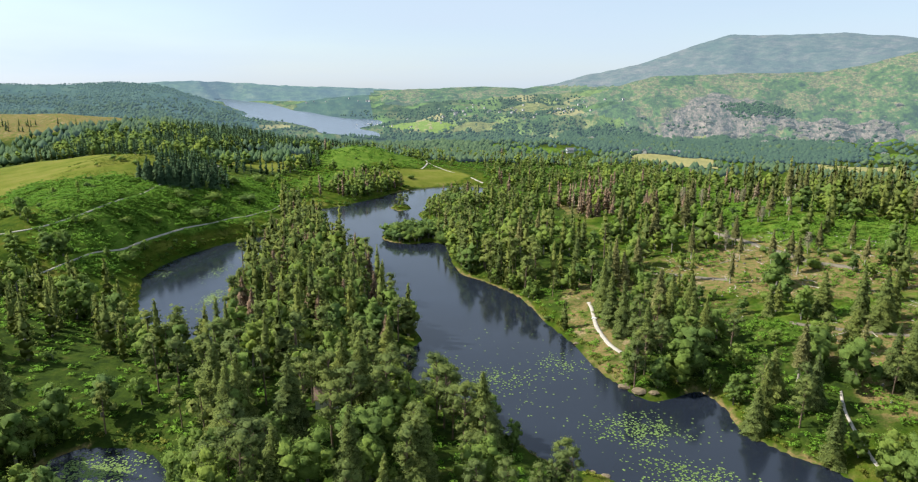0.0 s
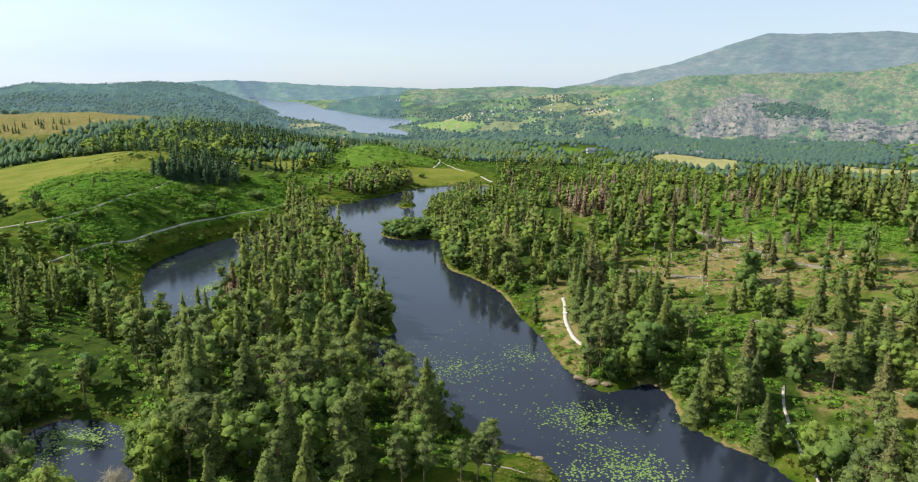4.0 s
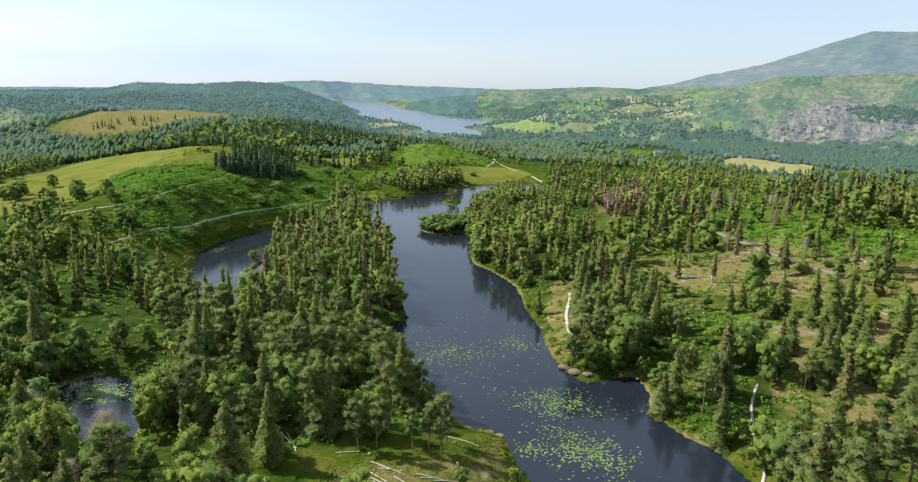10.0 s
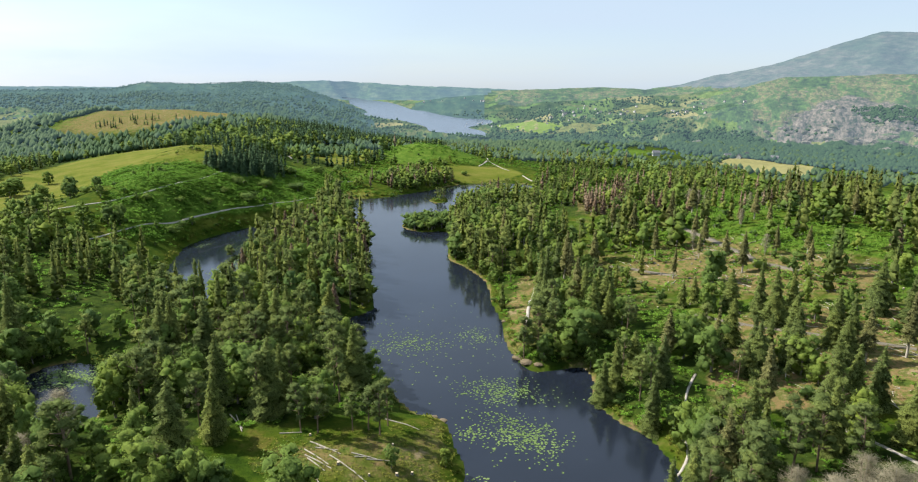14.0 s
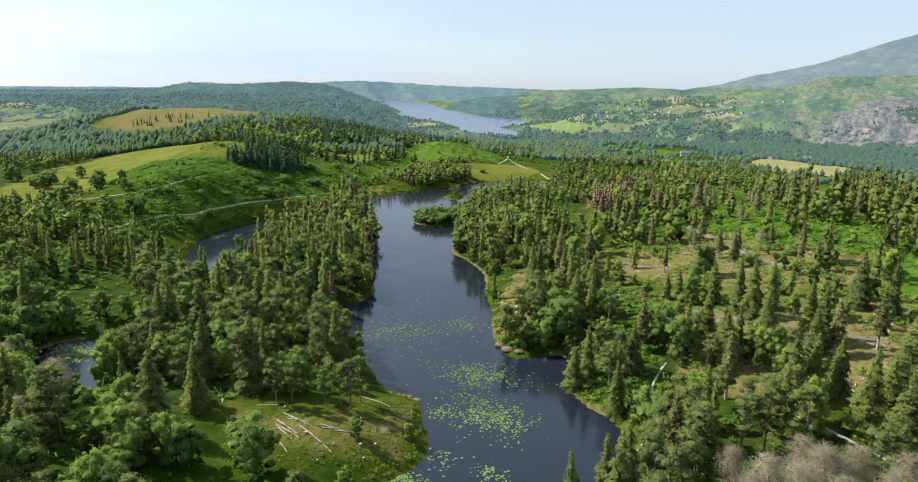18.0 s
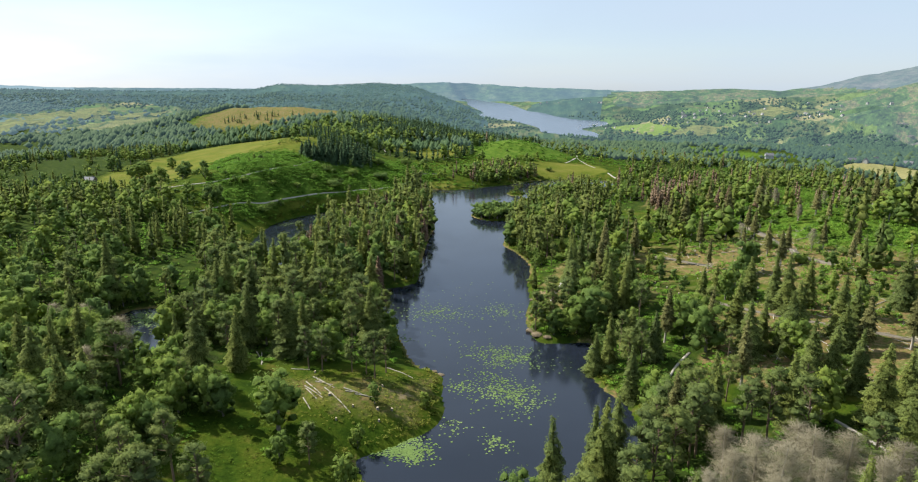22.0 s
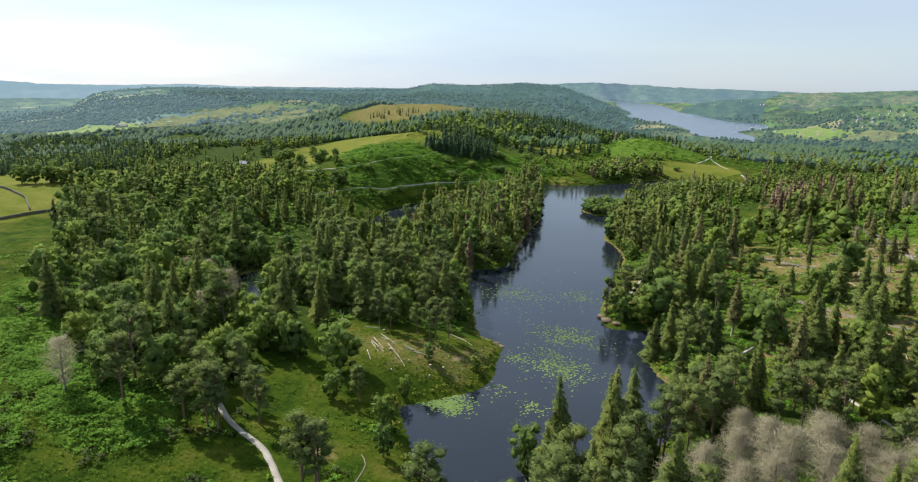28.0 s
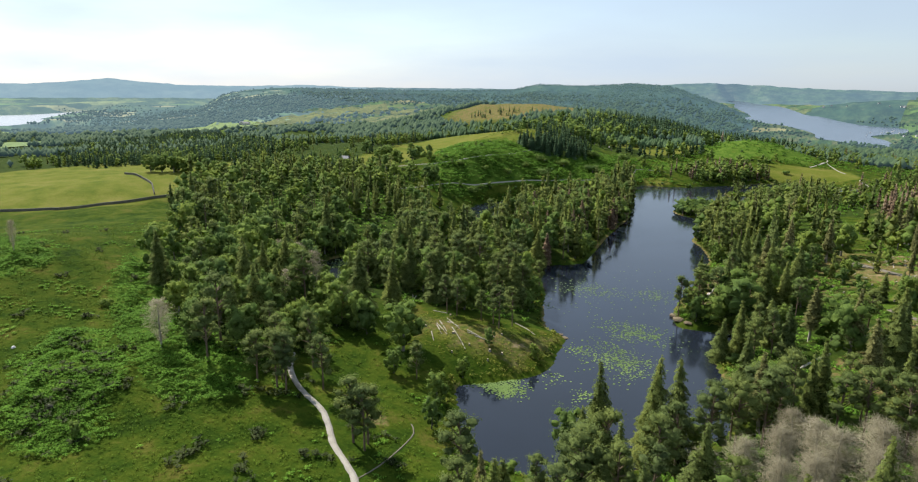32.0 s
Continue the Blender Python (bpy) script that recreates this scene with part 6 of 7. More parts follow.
rnd = np.random.RandomState(57)
VILLAGE = []
for n in range(64):
    mx, my = ((-60, 2560), (90, 2330), (190, 2500), (-430, 3420), (330, 2540), (250, 2250))[n % 6]
    x, y = mx + rnd.randn() * 150, my + rnd.randn() * 120
    if inside(LONG_LOOP, x, y)[0] < -12:
        VILLAGE.append((x, y))
rnd = np.random.RandomState(31)
near_in = lambda x, y: ((x > -520) & (x < -230) & (y > 20) & (y < 480)) | ((x > -370) & (x < 330) & (y < 640)) | (zone(HEATH, x, y) > 0)
valley = far_rows(rnd, 30000, -84, 40, 560, 1300, lambda x, y, d: (~near_in(x, y)) * np.clip(clump(x, y, 60, 0.3) * 1.5 - 0.3, 0, 1) * np.where((x > 60) & (y > 640), 0.32, 1.0) * np.where(zone(VALE_FARM, x, y) > 0, 0.3, 1.0), (6, 10), 0.15)
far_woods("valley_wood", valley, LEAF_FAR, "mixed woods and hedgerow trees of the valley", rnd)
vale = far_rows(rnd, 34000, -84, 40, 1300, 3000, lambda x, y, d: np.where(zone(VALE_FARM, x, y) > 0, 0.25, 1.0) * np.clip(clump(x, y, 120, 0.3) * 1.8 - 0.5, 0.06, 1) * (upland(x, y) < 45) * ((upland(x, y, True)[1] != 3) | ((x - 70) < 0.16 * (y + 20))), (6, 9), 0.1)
# western trees get the leaves with more haze painted in
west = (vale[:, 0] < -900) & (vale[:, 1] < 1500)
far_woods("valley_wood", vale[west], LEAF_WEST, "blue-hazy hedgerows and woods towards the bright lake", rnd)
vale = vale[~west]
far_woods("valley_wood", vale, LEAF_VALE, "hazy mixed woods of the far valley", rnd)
ridge_w = far_rows(rnd, 30000, -76, -19, 1600, 3350, lambda x, y, d: np.clip(clump(x, y, 210, 1.0) * 2.2 - 0.35, 0.05, 1), (3.6, 5.6), 0.4)
ridge_w = ridge_w[zone(VALE_FARM, ridge_w[:, 0], ridge_w[:, 1]) < 0]
# the western end of the ridge wears the leaves with stronger painted haze
hazy = ridge_w[:, 0] < -1.1 * ridge_w[:, 1]
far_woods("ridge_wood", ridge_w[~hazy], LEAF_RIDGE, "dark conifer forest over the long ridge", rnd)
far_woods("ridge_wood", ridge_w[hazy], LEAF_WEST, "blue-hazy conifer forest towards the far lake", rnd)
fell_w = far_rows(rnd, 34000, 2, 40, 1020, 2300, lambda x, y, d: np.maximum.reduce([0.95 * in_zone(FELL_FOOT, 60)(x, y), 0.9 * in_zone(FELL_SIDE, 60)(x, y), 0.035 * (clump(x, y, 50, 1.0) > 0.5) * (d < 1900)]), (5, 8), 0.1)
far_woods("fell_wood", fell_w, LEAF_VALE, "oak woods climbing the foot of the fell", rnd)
heath = far_rows(rnd, 5000, -48, -20, 620, 1500, lambda x, y, d: (zone(HEATH, x, y) < 0) * np.clip(clump(x, y, 80, 4.0) * 1.6 - 0.5, 0, 1), (6, 9), 0.7)
far_woods("ridge_wood", heath, LEAF_DARK, "dark plantation belts beyond the dry heath", rnd)


# ---- far pastures ----
for corners, green, label in FIELDS:
    c = np.array(corners, float)
    u, w = np.meshgrid(np.linspace(0, 1, 13), np.linspace(0, 1, 9))
    p = (c[0] * ((1 - u) * (1 - w))[..., None] + c[1] * (u * (1 - w))[..., None] + c[2] * (u * w)[..., None] + c[3] * ((1 - u) * w)[..., None]).reshape(-1, 2)
    v = np.column_stack([p, height(p[:, 0], p[:, 1]) + 1.2])
    i = np.arange(8)[:, None] * 13 + np.arange(12)[None, :]
    f = np.stack([i, i + 1, i + 14, i + 13], -1).reshape(-1, 4)
    # past about a kilometre dry pasture takes the material with haze emission
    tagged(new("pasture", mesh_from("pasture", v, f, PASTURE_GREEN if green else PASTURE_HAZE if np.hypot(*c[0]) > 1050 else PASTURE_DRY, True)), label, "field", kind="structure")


# ---- lily leaves ----
def lilies(mid, size, count, seed):
    r = np.random.RandomState(seed)
    p = np.array(mid) + r.randn(count, 2) * np.array(size) * 0.5
    tight = np.array(mid) + r.randn(9, 2) * np.array(size) * 0.45
    near = np.min(np.linalg.norm(p[:, None] - tight[None], axis=2), 1)
    p = p[(r.uniform(0, 1, len(p)) < np.exp(-near / (0.22 * max(size))) + 0.1) & (shore(p[:, 0], p[:, 1]) < -0.5)]
    if not len(p):
        return
    k = 7
    a = np.linspace(0.25, 2 * math.pi - 0.25, k)[None] + r.uniform(0, 6.28, (len(p), 1))
    s = r.uniform(0.12, 0.34, (len(p), 1))
    rim = np.stack([p[:, :1] + np.cos(a) * s, p[:, 1:] + np.sin(a) * s, np.full(a.shape, 0.02) + r.uniform(0, 0.03, (len(p), 1))], -1)
    mid3 = np.concatenate([p, np.full((len(p), 1), 0.015)], 1)[:, None]
    v = np.concatenate([mid3, rim], 1).reshape(-1, 3)
    f = np.array([(0, i, i + 1) for i in range(1, k)])
    f = (f[None] + (np.arange(len(p)) * (k + 1))[:, None, None]).reshape(-1, 3)
    tagged(new("lily_pads", mesh_from("lily_pads", v, f, LILY_LEAF)), "drifts of floating yellow-green lily leaves", "water lilies", kind="stuff")


LILIES = [
    (9, 164, 16, 10, 260),
    (30, 175, 9, 9, 130),
    (45, 137, 14, 9, 320),
    (54, 113, 10, 9, 420),
    (40, 114, 8, 5, 90),
    (38, 82, 9, 5, 1000),
    (29, 106, 6, 10, 0),
    (57, 92, 5, 5, 110),
    (9, 138, 5, 3, 60),
    (-106, 271, 5, 14, 120),
    (4, 292, 8, 16, 160),
    (45, 139, 16, 8, 160),
    (50, 120, 14, 10, 260),
    (45, 95, 5, 5, 60),
    (16, 168, 30, 40, 260),
    (-77, 121, 11, 8, 900),
    (-95, 234, 4, 14, 320),
    (-128, 266, 4, 8, 60),
]
for n, (x, y, sx, sy, count) in enumerate(LILIES):
    lilies((x, y), (sx, sy), int(count * 2.2), n)

# ---- low plants ----
def sprawl(name, rows, blades, size, leaf, label, category, seed, droop=0.35, flat=0.6, hump=0.0):
    """Many low plants as one: each a rosette of arched blades."""
    r = np.random.RandomState(seed)
    rows = np.array(rows)
    n = len(rows)
    z = height(rows[:, 0], rows[:, 1]) + hump * np.clip(rumple(rows[:, 0], rows[:, 1], 4.5, 3) * 1.6 + 0.3, 0, 1)
    s = (rows[:, 2] * size)[:, None]
    a = np.linspace(0, 2 * math.pi, blades, endpoint=False)[None] + r.uniform(0, 6.28, (n, 1)) + r.uniform(-0.4, 0.4, (n, blades))
    length = s * r.uniform(0.6, 1.2, (n, blades))
    rise = s * flat * r.uniform(0.6, 1.2, (n, blades))
    c, d = np.cos(a), np.sin(a)
    w = length * 0.28
    base = np.stack([rows[:, :1] + 0 * c, rows[:, 1:2] + 0 * c, z[:, None] + 0 * c], -1)
    at = lambda f, h, side: base + np.stack([c * length * f - d * w * side, d * length * f + c * w * side, rise * h], -1)
    v = np.stack([at(0.0, 0.0, 0), at(0.55, 1.0, 1), at(1.0, 1 - droop, 0), at(0.55, 1.0, -1)], 2).reshape(-1, 3)
    f = np.arange(len(v)).reshape(-1, 4)
    way = unit(np.stack([c * 0.35, d * 0.35, 0 * c + 0.9], -1) + 0.22 * r.randn(n, blades, 3))
    return tagged(new(name, mesh_from(name, v, f, leaf, normals=laced(np.repeat(way.reshape(-1, 3), 4, 0), 0.9 if size < 0.5 else 0.4))), label, category, kind="stuff")


def strew(seed, count, x0, x1, y0, y1, chance, lo=0.7, hi=1.3):
    r = np.random.RandomState(seed)
    x, y = r.uniform(x0, x1, count), r.uniform(y0, y1, count)
    ok = (r.uniform(0, 1, count) < chance(x, y)) & (shore(x, y) > 0.6) & (off_paths(x, y, 0.4) > 0)
    return np.column_stack([x[ok], y[ok], r.uniform(lo, hi, ok.sum())])


fern_left = lambda x, y: np.maximum.reduce([in_zone(z, 6)(x, y) for z in (FERN_LEFT, FERN_KNOLL, FERN_FAR)]) * np.clip(clump(x, y, 4.5, 0.7) * 1.6 - 0.1, 0.25, 1)
sprawl("bracken", strew(1, 62000, -145, 20, -22, 40, fern_left), 5, 0.58, LEAF_FERN, "lush green bracken covering the knoll and wood edge", "bracken", 1, hump=1.5)
lawn = lambda x, y: 0.5 * (clump(x, y, 6, 1.9) > 0.78) + 0.06 * (clump(x, y, 3, 0.3) > 0.8)
sprawl("bracken", strew(2, 16000, -150, 70, -22, 72, lambda x, y: lawn(x, y) * (zone(WEST_WOOD, x, y) < 0)), 6, 0.7, LEAF_FERN, "scattered low bracken in the rough pasture", "bracken", 2)
sprawl("grass_tufts", strew(3, 27000, -150, 75, -22, 75, lambda x, y: (zone(WEST_WOOD, x, y) < 2) * np.clip(clump(x, y, 5, 0.9) * 1.1, 0.25, 0.85)), 4, 0.42, LEAF_GRASS, "rough tussocky pasture grass", "grass", 3, 0.2, 0.8)
slope = lambda x, y: np.maximum(in_zone(BRACKEN_SLOPE, 14)(x, y), in_zone(PASTURE_FERN, 10)(x, y)) * np.clip(clump(x, y, 7, 1.3) * 1.5 - 0.05, 0.25, 1) * (1 - in_zone(SHORE_GRASS, 5)(x, y))
sprawl("bracken", strew(4, 52000, -275, -105, 225, 470, slope), 4, 1.25, LEAF_FERN, "deep green bracken on the slope above the inlet", "bracken", 4, hump=1.3)
shore_strip = lambda x, y: np.maximum(in_zone(SHORE_GRASS, 4)(x, y), 0.5 * in_zone(HILL_PASTURE, 6)(x, y) * (1 - in_zone(PASTURE_FERN, 6)(x, y)) * (clump(x, y, 6, 0.2) > 0.5))
sprawl("grass_tufts", strew(11, 30000, -235, -100, 245, 420, shore_strip), 4, 0.55, LEAF_GRASS, "pale rough grass on the bank of the inlet", "grass", 11, 0.2, 0.7)
north = lambda x, y: (1 - in_zone(MEADOW, 8)(x, y)) * (1 - in_zone(TAN_HEATH, 8)(x, y)) * np.clip(clump(x, y, 16, 1.4) * 1.5 - 0.35, 0, 1)
sprawl("bracken", strew(10, 9000, -140, 190, 340, 650, north), 5, 1.7, LEAF_FERN, "bracken and rushes north of the tarn", "bracken", 10)
hill = lambda x, y: np.maximum(0.8 * np.clip(clump(x, y, 11, 0.1) * 1.5 - 0.45, 0, 1), 0.9 * np.maximum.reduce([in_zone(p, 16)(x, y) for p in FERN_HILLS]))
sprawl("bracken", strew(5, 36000, 75, 330, 125, 440, hill), 4, 1.2, LEAF_FERN, "bright bracken among standing spruces on the hill", "bracken", 5, hump=1.0)
sprawl("heather", strew(6, 9000, -150, 60, -20, 45, lambda x, y: (zone(WEST_WOOD, x, y) < -2) * np.maximum(0.7 * in_zone(FERN_KNOLL, 5)(x, y) * (clump(x, y, 3, 2.0) > 0.55), 0.6 * (clump(x, y, 4.5, 3.3) > 0.86))), 7, 0.9, LEAF_HEATH, "dark heather and gorse clumps in the pasture", "heather", 6, 0.1, 0.9)
cape = lambda x, y: in_zone(CAPE, 4)(x, y) * 0.8
sprawl("sedge", strew(7, 2600, -4, 44, 76, 122, cape), 4, 0.42, LEAF_SEDGE, "orange-tinged sedge on the low grassy cape", "sedge", 7, 0.3, 0.7)
bank = lambda x, y: (shore(x, y) < 3.0) * 0.75
sprawl("sedge", strew(8, 60000, -140, 100, 50, 545, bank), 4, 0.8, LEAF_SEDGE, "reedy fringe along the banks", "sedge", 8, 0.25, 0.9)
floor = lambda x, y: np.maximum.reduce([in_zone(z)(x, y) for z in (WEST_WOOD, EAST_NEAR_WOOD, EAST_SHORE_WOOD)]) * 0.8
sprawl("undergrowth", strew(9, 9000, -180, 170, 10, 240, floor), 5, 1.3, LEAF_FERN, "ferns and brambles under the trees", "undergrowth", 9)


# ---- felled timber ----
def log(x, y, length, radius, turn, label="felled log stripped pale by weather", tilt=0.0, thin=0.7):
    r = np.random.RandomState(int(abs(x * 31 + y * 17)) % 9999)
    d = np.array([math.cos(radians(turn)), math.sin(radians(turn)), 0.0])
    ends = [np.array([x, y, 0]) + d * length * u for u in (-0.5, -0.2, 0.15, 0.5)]
    zs = height([e[0] for e in ends], [e[1] for e in ends])
    pts = np.array([(e[0], e[1], h + radius * 0.7 + tilt * (i - 1.5)) for i, (e, h) in enumerate(zip(ends, zs))])
    pts -= (x, y, zs[1])
    thing = tagged(new("felled_log"), label, "log", "felled logs")
    thing.location = (x, y, zs[1])
    v, f = tube(pts, np.linspace(radius, radius * thin, 4), 8)
    part("trunk", mesh_from("log", v, f, BLEACHED, True), BLEACHED, thing)
    for k, q in ((0, radius), (3, radius * thin)):
        ring = v[k * 8:k * 8 + 8]
        cap = np.concatenate([ring, [ring.mean(0) + (ring.mean(0) - v[(1 if k == 0 else 2) * 8:][:8].mean(0)) * 0.01]])
        part("cut_end", mesh_from("cut_end", cap, np.array([(i, (i + 1) % 8, 8) for i in range(8)]), CUT_WOOD), CUT_WOOD, thing, "pale sawn end")
    for k in range(3):
        u = r.uniform(0.15, 0.85)
        p = pts[0] + (pts[3] - pts[0]) * u
        q = p + np.array([r.uniform(-0.4, 0.4), r.uniform(-0.4, 0.4), r.uniform(0.2, 0.6)])
        sv, sf = tube([p, q], (radius * 0.3, radius * 0.12), 5)
        part("branch_stub", mesh_from("branch_stub", sv, sf, BLEACHED, True), BLEACHED, thing)
    return thing


for x, y, n, t in ((11.5, 88, 8.06, -29.7), (12.5, 86.5, 7.62, -23.2), (12.5, 85.5, 5.83, -31), (12, 91.5, 8.54, -20.6), (12.5, 91, 5, 0), (13, 91, 6.32, -18.4), (21, 91, 6, 0), (20.5, 90.5, 3.16, 18.4), (19, 86.5, 11.2, -26.6), (-12, 97.5, 7.81, -39.8), (14, 81.5, 5, -36.9), (23.5, 110, 9.22, -12.5)):
    log(x, y, n, 0.15, t)
for x, y, n, t in ((-11, 97, 8, 128), (24, 91, 5, 20), (2, 96, 5, 15)):
    log(x, y, n, 0.13, t)
for x, y, n, t in ((108, 144, 5, 30), (110, 170, 6, 10), (116, 141, 5, 75), (131, 150, 6, 20), (122, 158, 5, 165), (128, 238, 7, 30),
                   (116, 249, 6, 150), (134, 252, 8, 20), (150, 225, 7, 100), (142, 210, 6, 50), (105, 240, 5, 15), (120, 205, 6, 120), (98, 214, 5, 70), (160, 212, 6, 10), (146, 180, 6, 45), (152, 165, 6, 160), (39, 172, 6, 80)):
    log(x, y, n, 0.15, t)


def stump(x, y, s):
    thing = tagged(new("tree_stump"), "short sawn tree stump on felled ground", "stump", "stumps")
    z = float(height(x, y)[0])
    thing.location = (x, y, z)
    v, f = tube([(0, 0, -0.2), (0, 0, 0.15), (0.01, 0, 0.5)], (s * 1.5, s * 1.05, s), 9)
    part("trunk", mesh_from("stump", v, f, BARK_GREY, True), BARK_GREY, thing)
    ring = v[18:27]
    part("cut_top", mesh_from("cut_top", np.concatenate([ring, [ring.mean(0) + (0, 0, 0.02)]]), np.array([(i, (i + 1) % 9, 9) for i in range(9)]), CUT_WOOD), CUT_WOOD, thing, "pale sawn top")


rnd = np.random.RandomState(41)
for n in range(70):
    if n < 45:
        x, y = rnd.uniform(78, 165), rnd.uniform(185, 262)
    elif n < 60:
        x, y = rnd.uniform(100, 185), rnd.uniform(122, 182)
    else:
        x, y = rnd.uniform(0, 34), rnd.uniform(80, 100)
    stump(x, y, rnd.uniform(0.18, 0.32))


def brash(seed, count, pts):
    """Cut branches lying about."""
    r = np.random.RandomState(seed)
    lo, hi = np.min(pts, 0), np.max(pts, 0)
    x, y = r.uniform(lo[0], hi[0], count), r.uniform(lo[1], hi[1], count)
    ok = (zone(pts, x, y) > 0) & (clump(x, y, 7, 0.8) > 0.5)
    x, y = x[ok], y[ok]
    n = len(x)
    a, s = r.uniform(0, 6.28, n), r.uniform(0.6, 2.2, n)
    dx, dy = np.cos(a) * s, np.sin(a) * s
    z = height(x, y) + 0.12
    w = 0.07
    v = np.stack([np.column_stack([x - dx - dy * w, y - dy + dx * w, z]), np.column_stack([x - dx + dy * w, y - dy - dx * w, z + 0.1]),
                  np.column_stack([x + dx, y + dy, z + r.uniform(0, 0.5, n)])], 1).reshape(-1, 3)
    tagged(new("brash", mesh_from("brash", v, np.arange(len(v)).reshape(-1, 3), BLEACHED)), "pale brash and cut branches strewn on felled ground", "brash", kind="stuff")


brash(1, 1300, FELLED)
brash(2, 1100, FELLED_LOW)


# ---- rocks and walls ----
def boulder(x, y, s, mat, label, name="boulder", squash=0.7):
    r = np.random.RandomState(int(abs(x * 13 + y * 7 + s * 100)) % 9999)
    bm = bmesh.new()
    bmesh.ops.create_icosphere(bm, subdivisions=2, radius=1)
    for v in bm.verts:
        k = 1 + 0.32 * noise.noise(v.co * 1.4 + Vector((x, y, s))) + 0.12 * r.uniform(-1, 1)
        v.co = Vector((v.co.x * s * k, v.co.y * s * k * 0.8, v.co.z * s * k * squash))
    ob = part(name, bm, mat, None)
    ob.location = (x, y, float(height(x, y)[0]) + s * squash * 0.15)
    return tagged(ob, label, "rock", "boulders")


for x, y, s in ((-33, 8, 1.0), (-2, -5, 0.8)):
    boulder(x, y, s, STONE, "grey lichened boulder in bracken")
boulder(-41, -3, 0.6, PALE_ROCK, "white boulder lying in the pasture")
for x, y, s in ((29, 297, 1.8), (31, 299, 1.2), (27.5, 298, 1.1), (46.5, 203, 0.9)):
    boulder(x, y, s, PALE_ROCK, "pale bare rock outcrop among trees")
for x, y, s in ((46, 160, 1.5), (49, 156.5, 1.8), (52.5, 155.3, 1.1), (31.5, 119, 1.0), (29, 120.5, 0.8), (38, 190, 0.8), (70, 136, 1.1)):
    boulder(x, y, s * 1.2, EARTH_BANK, "eroded reddish bank rock at the waterline", squash=0.38)
for k in range(14):
    rr = np.random.RandomState(k + 70)
    boulder(rr.uniform(90, 165), rr.uniform(190, 262), rr.uniform(0.3, 0.7), STONE, "grey stone on felled ground")


def stone_wall(points, tall, label):
    """A dry-stone wall: rough stones in courses on a dark core."""
    p = np.array(points, float)
    r = np.random.RandomState(len(points) + int(abs(p[0, 0])))
    thing = tagged(new("dry_stone_wall"), label, "wall")
    vs, fs, n = [], [], 0
    cube = np.array([(-1, -1, -1), (1, -1, -1), (1, 1, -1), (-1, 1, -1), (-1, -1, 1), (1, -1, 1), (1, 1, 1), (-1, 1, 1)]) * 0.5
    quad = np.array([(0, 3, 2, 1), (4, 5, 6, 7), (0, 1, 5, 4), (1, 2, 6, 5), (2, 3, 7, 6), (3, 0, 4, 7)])
    for a, b in zip(p[:-1], p[1:]):
        d = b - a
        length = np.linalg.norm(d)
        d /= length
        s = np.array([-d[1], d[0]])
        u = 0.0
        while u < length:
            w = r.uniform(0.9, 1.7)
            q = a + d * (u + w / 2)
            z = float(height(q[0], q[1])[0])
            for c in range(3):
                hh = tall / 3
                v = cube * np.array([w * 0.97, 0.6 - 0.1 * c, hh]) * r.uniform(0.88, 1.08, (8, 3))
                world_v = np.column_stack([q[0] + v[:, 0] * d[0] + v[:, 1] * s[0], q[1] + v[:, 0] * d[1] + v[:, 1] * s[1], z - 0.1 + hh * (c + 0.5) + v[:, 2]])
                vs.append(world_v)
                fs.append(quad + n)
                n += 8
            u += w
    ob = part("stones", mesh_from("stones", np.concatenate(vs), np.concatenate(fs), STONE), STONE, thing)
    ob["kind"] = "stuff"
    return thing


stone_wall([(-262, 6), (-240, 18), (-228, 29), (-207, 48), (-202, 72), (-198, 105), (-188, 118)], 1.3, "long grey dry-stone wall between pastures")
stone_wall([(-206, 92), (-230, 100), (-256, 104), (-290, 106)], 1.3, "grey dry-stone wall climbing the dry pasture")


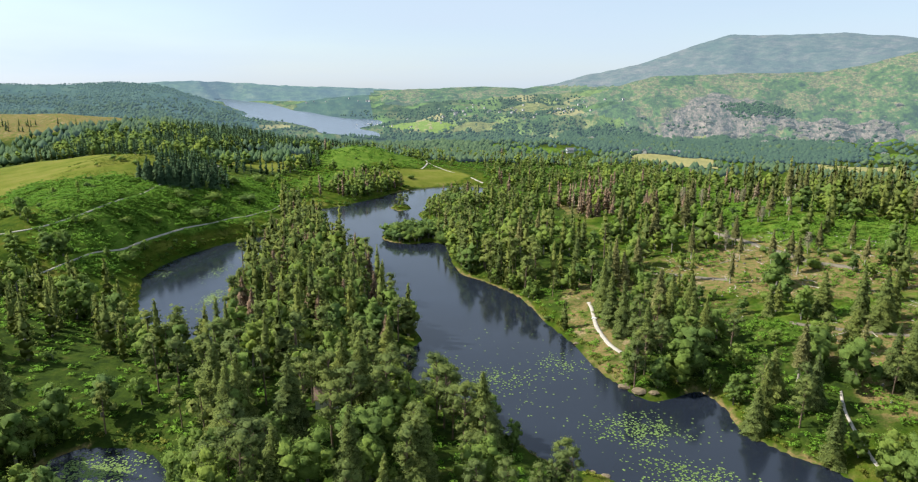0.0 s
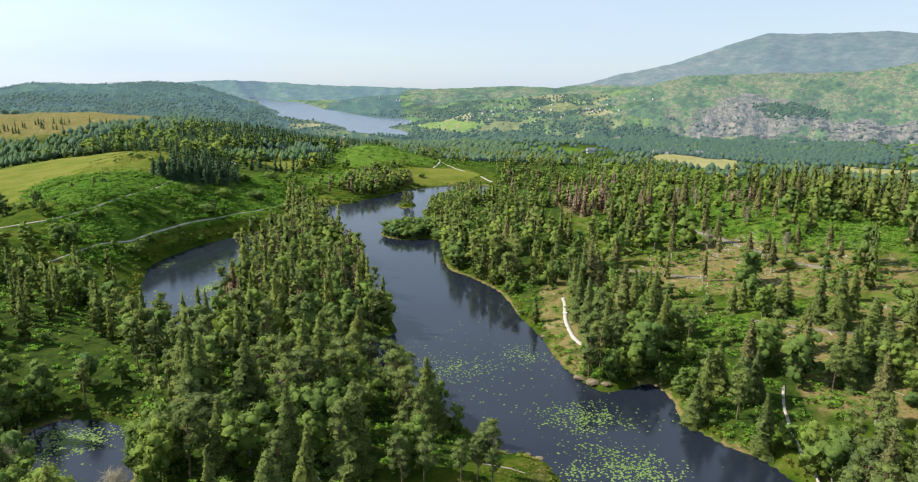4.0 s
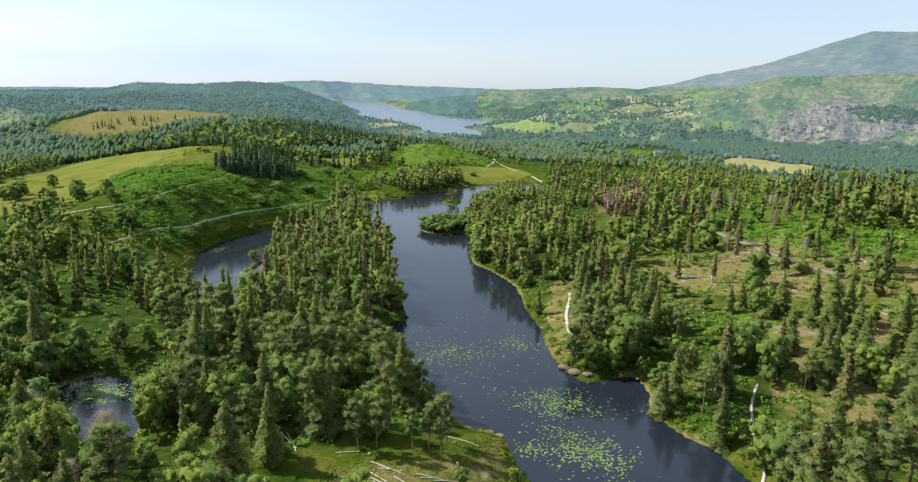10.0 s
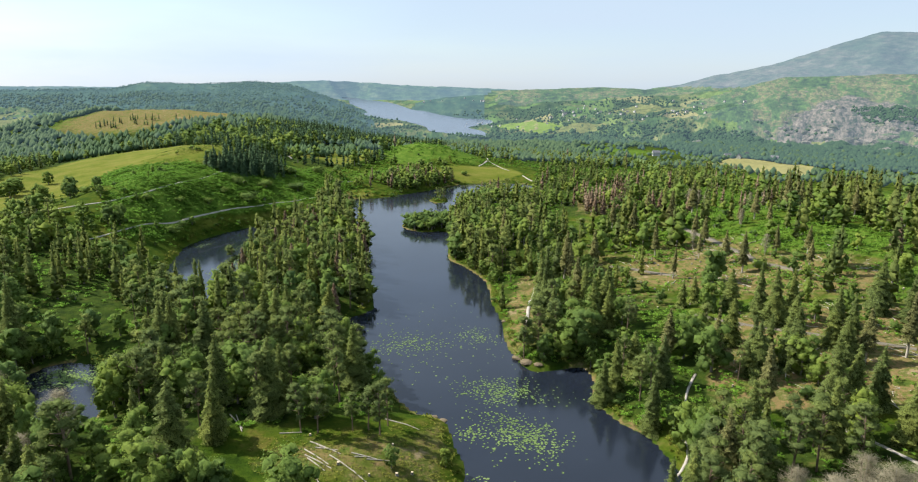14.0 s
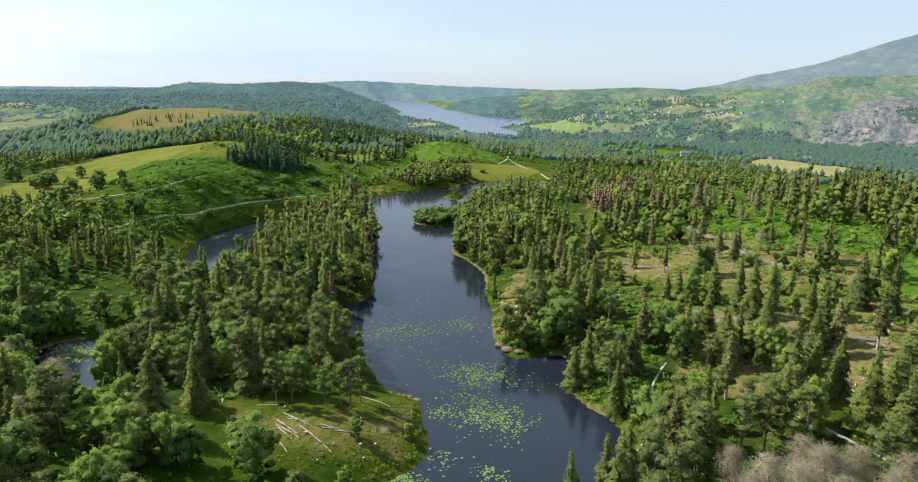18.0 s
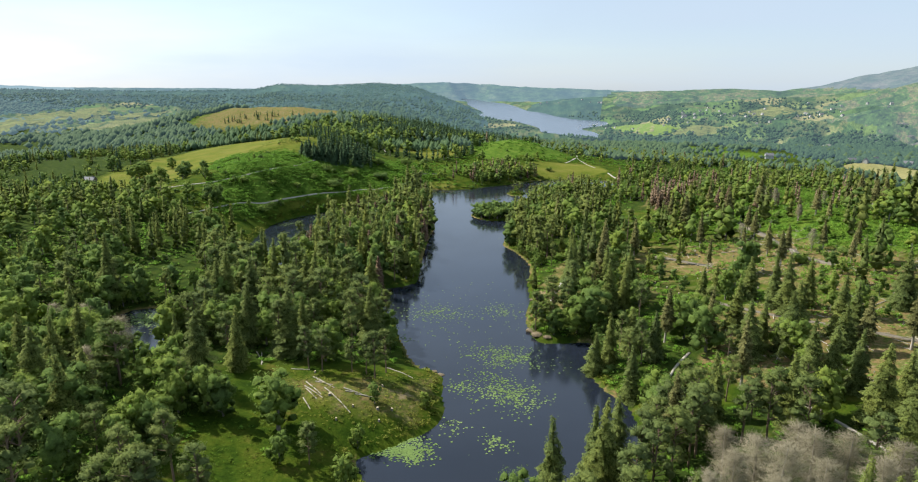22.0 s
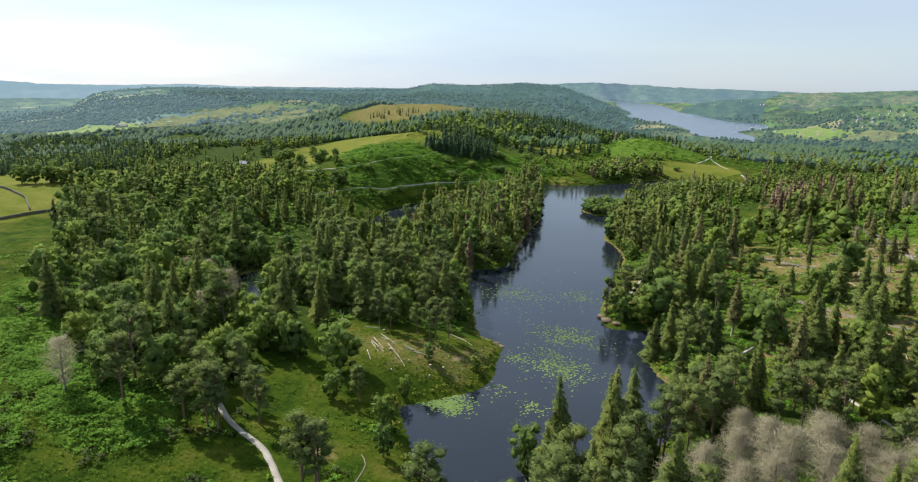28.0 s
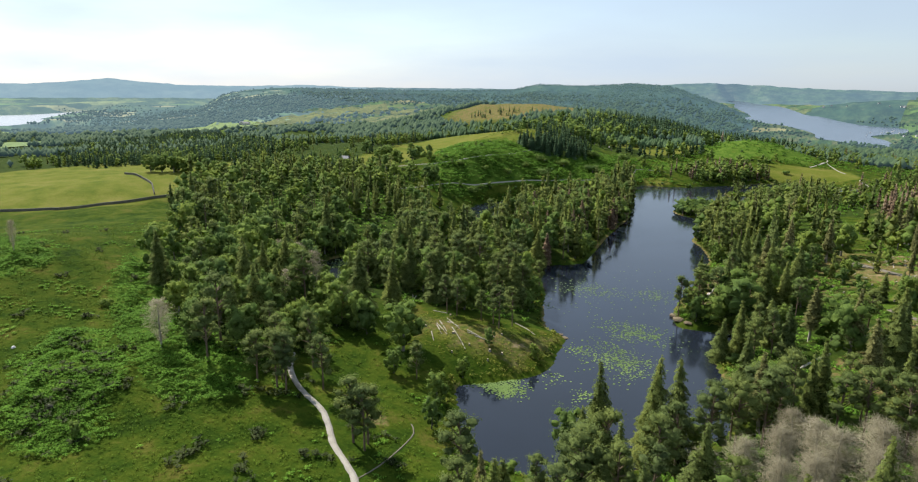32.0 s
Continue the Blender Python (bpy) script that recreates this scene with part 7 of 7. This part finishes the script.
# ---- buildings ----
def gable(parent, w, d, wall, roof_h, wall_mat, roof_mat, windows=0, chimney=True):
    bm = bmesh.new()
    x, y = w / 2, d / 2
    vs = [bm.verts.new(c) for c in ((-x, -y, -1), (x, -y, -1), (x, y, -1), (-x, y, -1), (-x, -y, wall), (x, -y, wall), (x, y, wall), (-x, y, wall), (-x, 0, wall + roof_h), (x, 0, wall + roof_h))]
    for f in ((0, 1, 5, 4), (2, 3, 7, 6), (1, 2, 6, 9, 5), (3, 0, 4, 8, 7), (3, 2, 1, 0)):
        bm.faces.new([vs[i] for i in f])
    body = part("wall", bm, wall_mat, parent)
    bm = bmesh.new()
    e, t = 0.35, 0.18
    for sgn in (-1, 1):
        k = roof_h / y
        q = [(-x - e, sgn * (y + e), wall - k * e), (x + e, sgn * (y + e), wall - k * e), (x + e, 0, wall + roof_h), (-x - e, 0, wall + roof_h)]
        lo = [bm.verts.new((a, b, c + 0.01)) for a, b, c in q]
        hi = [bm.verts.new((a, b, c + t)) for a, b, c in q]
        for f in ((0, 1, 2, 3), (7, 6, 5, 4), (0, 4, 5, 1), (1, 5, 6, 2), (2, 6, 7, 3), (3, 7, 4, 0)):
            bm.faces.new([(lo + hi)[i] for i in f])
    bmesh.ops.recalc_face_normals(bm, faces=bm.faces)
    part("roof", bm, roof_mat, parent)
    if chimney:
        bm = bmesh.new()
        bmesh.ops.create_cube(bm, size=1, matrix=Matrix.Translation((x * 0.7, 0, wall + roof_h + 0.3)) @ Matrix.Diagonal((0.6, 0.5, 1.4, 1)))
        bmesh.ops.bevel(bm, geom=bm.edges[:], offset=0.04, segments=1)
        part("chimney", bm, STONE, parent)
    for i in range(windows):
        for sgn in (-1, 1):
            bm = bmesh.new()
            bmesh.ops.create_cube(bm, size=1, matrix=Matrix.Translation((-x + w * (i + 0.5) / windows, sgn * (y + 0.01), wall * 0.58)) @ Matrix.Diagonal((0.9, 0.08, 1.0, 1)))
            frame_ob = part("window", bm, LIMEWASH, parent)
            bm = bmesh.new()
            bmesh.ops.create_cube(bm, size=1, matrix=Matrix.Translation((-x + w * (i + 0.5) / windows, sgn * (y + 0.03), wall * 0.58)) @ Matrix.Diagonal((0.74, 0.08, 0.84, 1)))
            part("pane", bm, DARK_GLASS, frame_ob, "dark window glass")
    return body


def house(x, y, turn, w, d, wall, roof_h, label, wall_mat=LIMEWASH, roof_mat=SLATE, windows=3, group="", name="house", lift=0.0):
    h = tagged(new(name), label, name.replace("_", " ").split()[-1], group)
    gable(h, w, d, wall, roof_h, wall_mat, roof_mat, windows)
    h.matrix_basis = pose(x, y, float(height(x, y)[0]) + lift, 0, 0, turn)
    return h


house(-30, 140, 12, 8, 5, 2.6, 1.9, "small cabin with a brown roof hidden among trees", LIMEWASH, BROWN_ROOF, 3, name="cabin", lift=0.4)
house(-290, 272, 20, 7, 5, 2.6, 1.8, "small grey stone barn under a tree on dry pasture", STONE, SLATE, 1, name="barn")
house(-1225, 662, -30, 30, 11, 4, 3, "long white farm building beside green pasture", LIMEWASH, SLATE, 6, name="farmhouse")
house(-1190, 655, 40, 14, 9, 5, 3, "white farmhouse beside a long barn", LIMEWASH, SLATE, 3, name="farmhouse")
for x, y, t in ((281, 1017, 20), (300, 1030, 70), (172, 985, 10), (352, 1030, -20), (320, 1070, 45)):
    house(x, y, t, 11, 7, 5, 3, "white valley farmhouse with a slate roof", windows=3, group="valley farms", name="farmhouse")
first_house = house(-10, 2417, 15, 15, 10, 6, 4, "white village house with a slate roof", windows=2, group="village houses")
rnd = np.random.RandomState(57)
for x, y in VILLAGE:
    c = copy_thing(first_house, Matrix())
    k = rnd.uniform(0.4, 0.75)
    c.matrix_basis = pose(x, y, float(height(x, y)[0]) + 2, 0, 0, rnd.uniform(0, 180)) @ Matrix.Diagonal((k, k, k, 1))


# ---- moored boats on the long lake ----
def boat(x, y, turn):
    b = tagged(new("sailing_boat"), "white boat moored on the long lake", "boat", "moored boats")
    bm = bmesh.new()
    bmesh.ops.create_uvsphere(bm, u_segments=10, v_segments=6, radius=1, matrix=Matrix.Diagonal((6, 2, 1.6, 1)))
    bmesh.ops.bisect_plane(bm, geom=bm.verts[:] + bm.edges[:] + bm.faces[:], plane_co=(0, 0, 0.6), plane_no=(0, 0, 1), clear_outer=True)
    bmesh.ops.holes_fill(bm, edges=[e for e in bm.edges if e.is_boundary])
    part("hull", bm, LIMEWASH, b)
    v, f = tube([(0.5, 0, 0.3), (0.5, 0, 13)], (0.18, 0.08), 6)
    part("mast", mesh_from("mast", v, f, LIMEWASH, True), LIMEWASH, b)
    b.matrix_basis = pose(x, y, float(long_level(x, y)) + 0.2, 0, 0, turn)


for n in range(14):
    boat(-330 + rnd.randn() * 30, 2520 + rnd.randn() * 60, rnd.uniform(0, 180))


# ---- crags on the fell ----
def crags(seed, count):
    r = np.random.RandomState(seed)
    pieces = []
    for k in range(count):
        a, d = radians(r.uniform(16, 37)), r.uniform(1350, 2300)
        if k % 3:
            a, d = radians((20 if k % 3 == 1 else 30) + 3.5 * r.randn()), 1750 + 170 * r.randn()
        x, y = MIDDLE[0] + d * math.sin(a), MIDDLE[1] + d * math.cos(a)
        z = float(height(x, y)[0])
        s = r.uniform(5, 18)
        v = ICO_V * np.array([s, s * 0.8, s * 0.5]) * r.uniform(0.6, 1.2, (12, 1)) + (x, y, z + s * 0.05)
        pieces.append((v, ICO_F))
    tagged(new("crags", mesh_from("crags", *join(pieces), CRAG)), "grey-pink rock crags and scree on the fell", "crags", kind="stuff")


crags(3, 150)
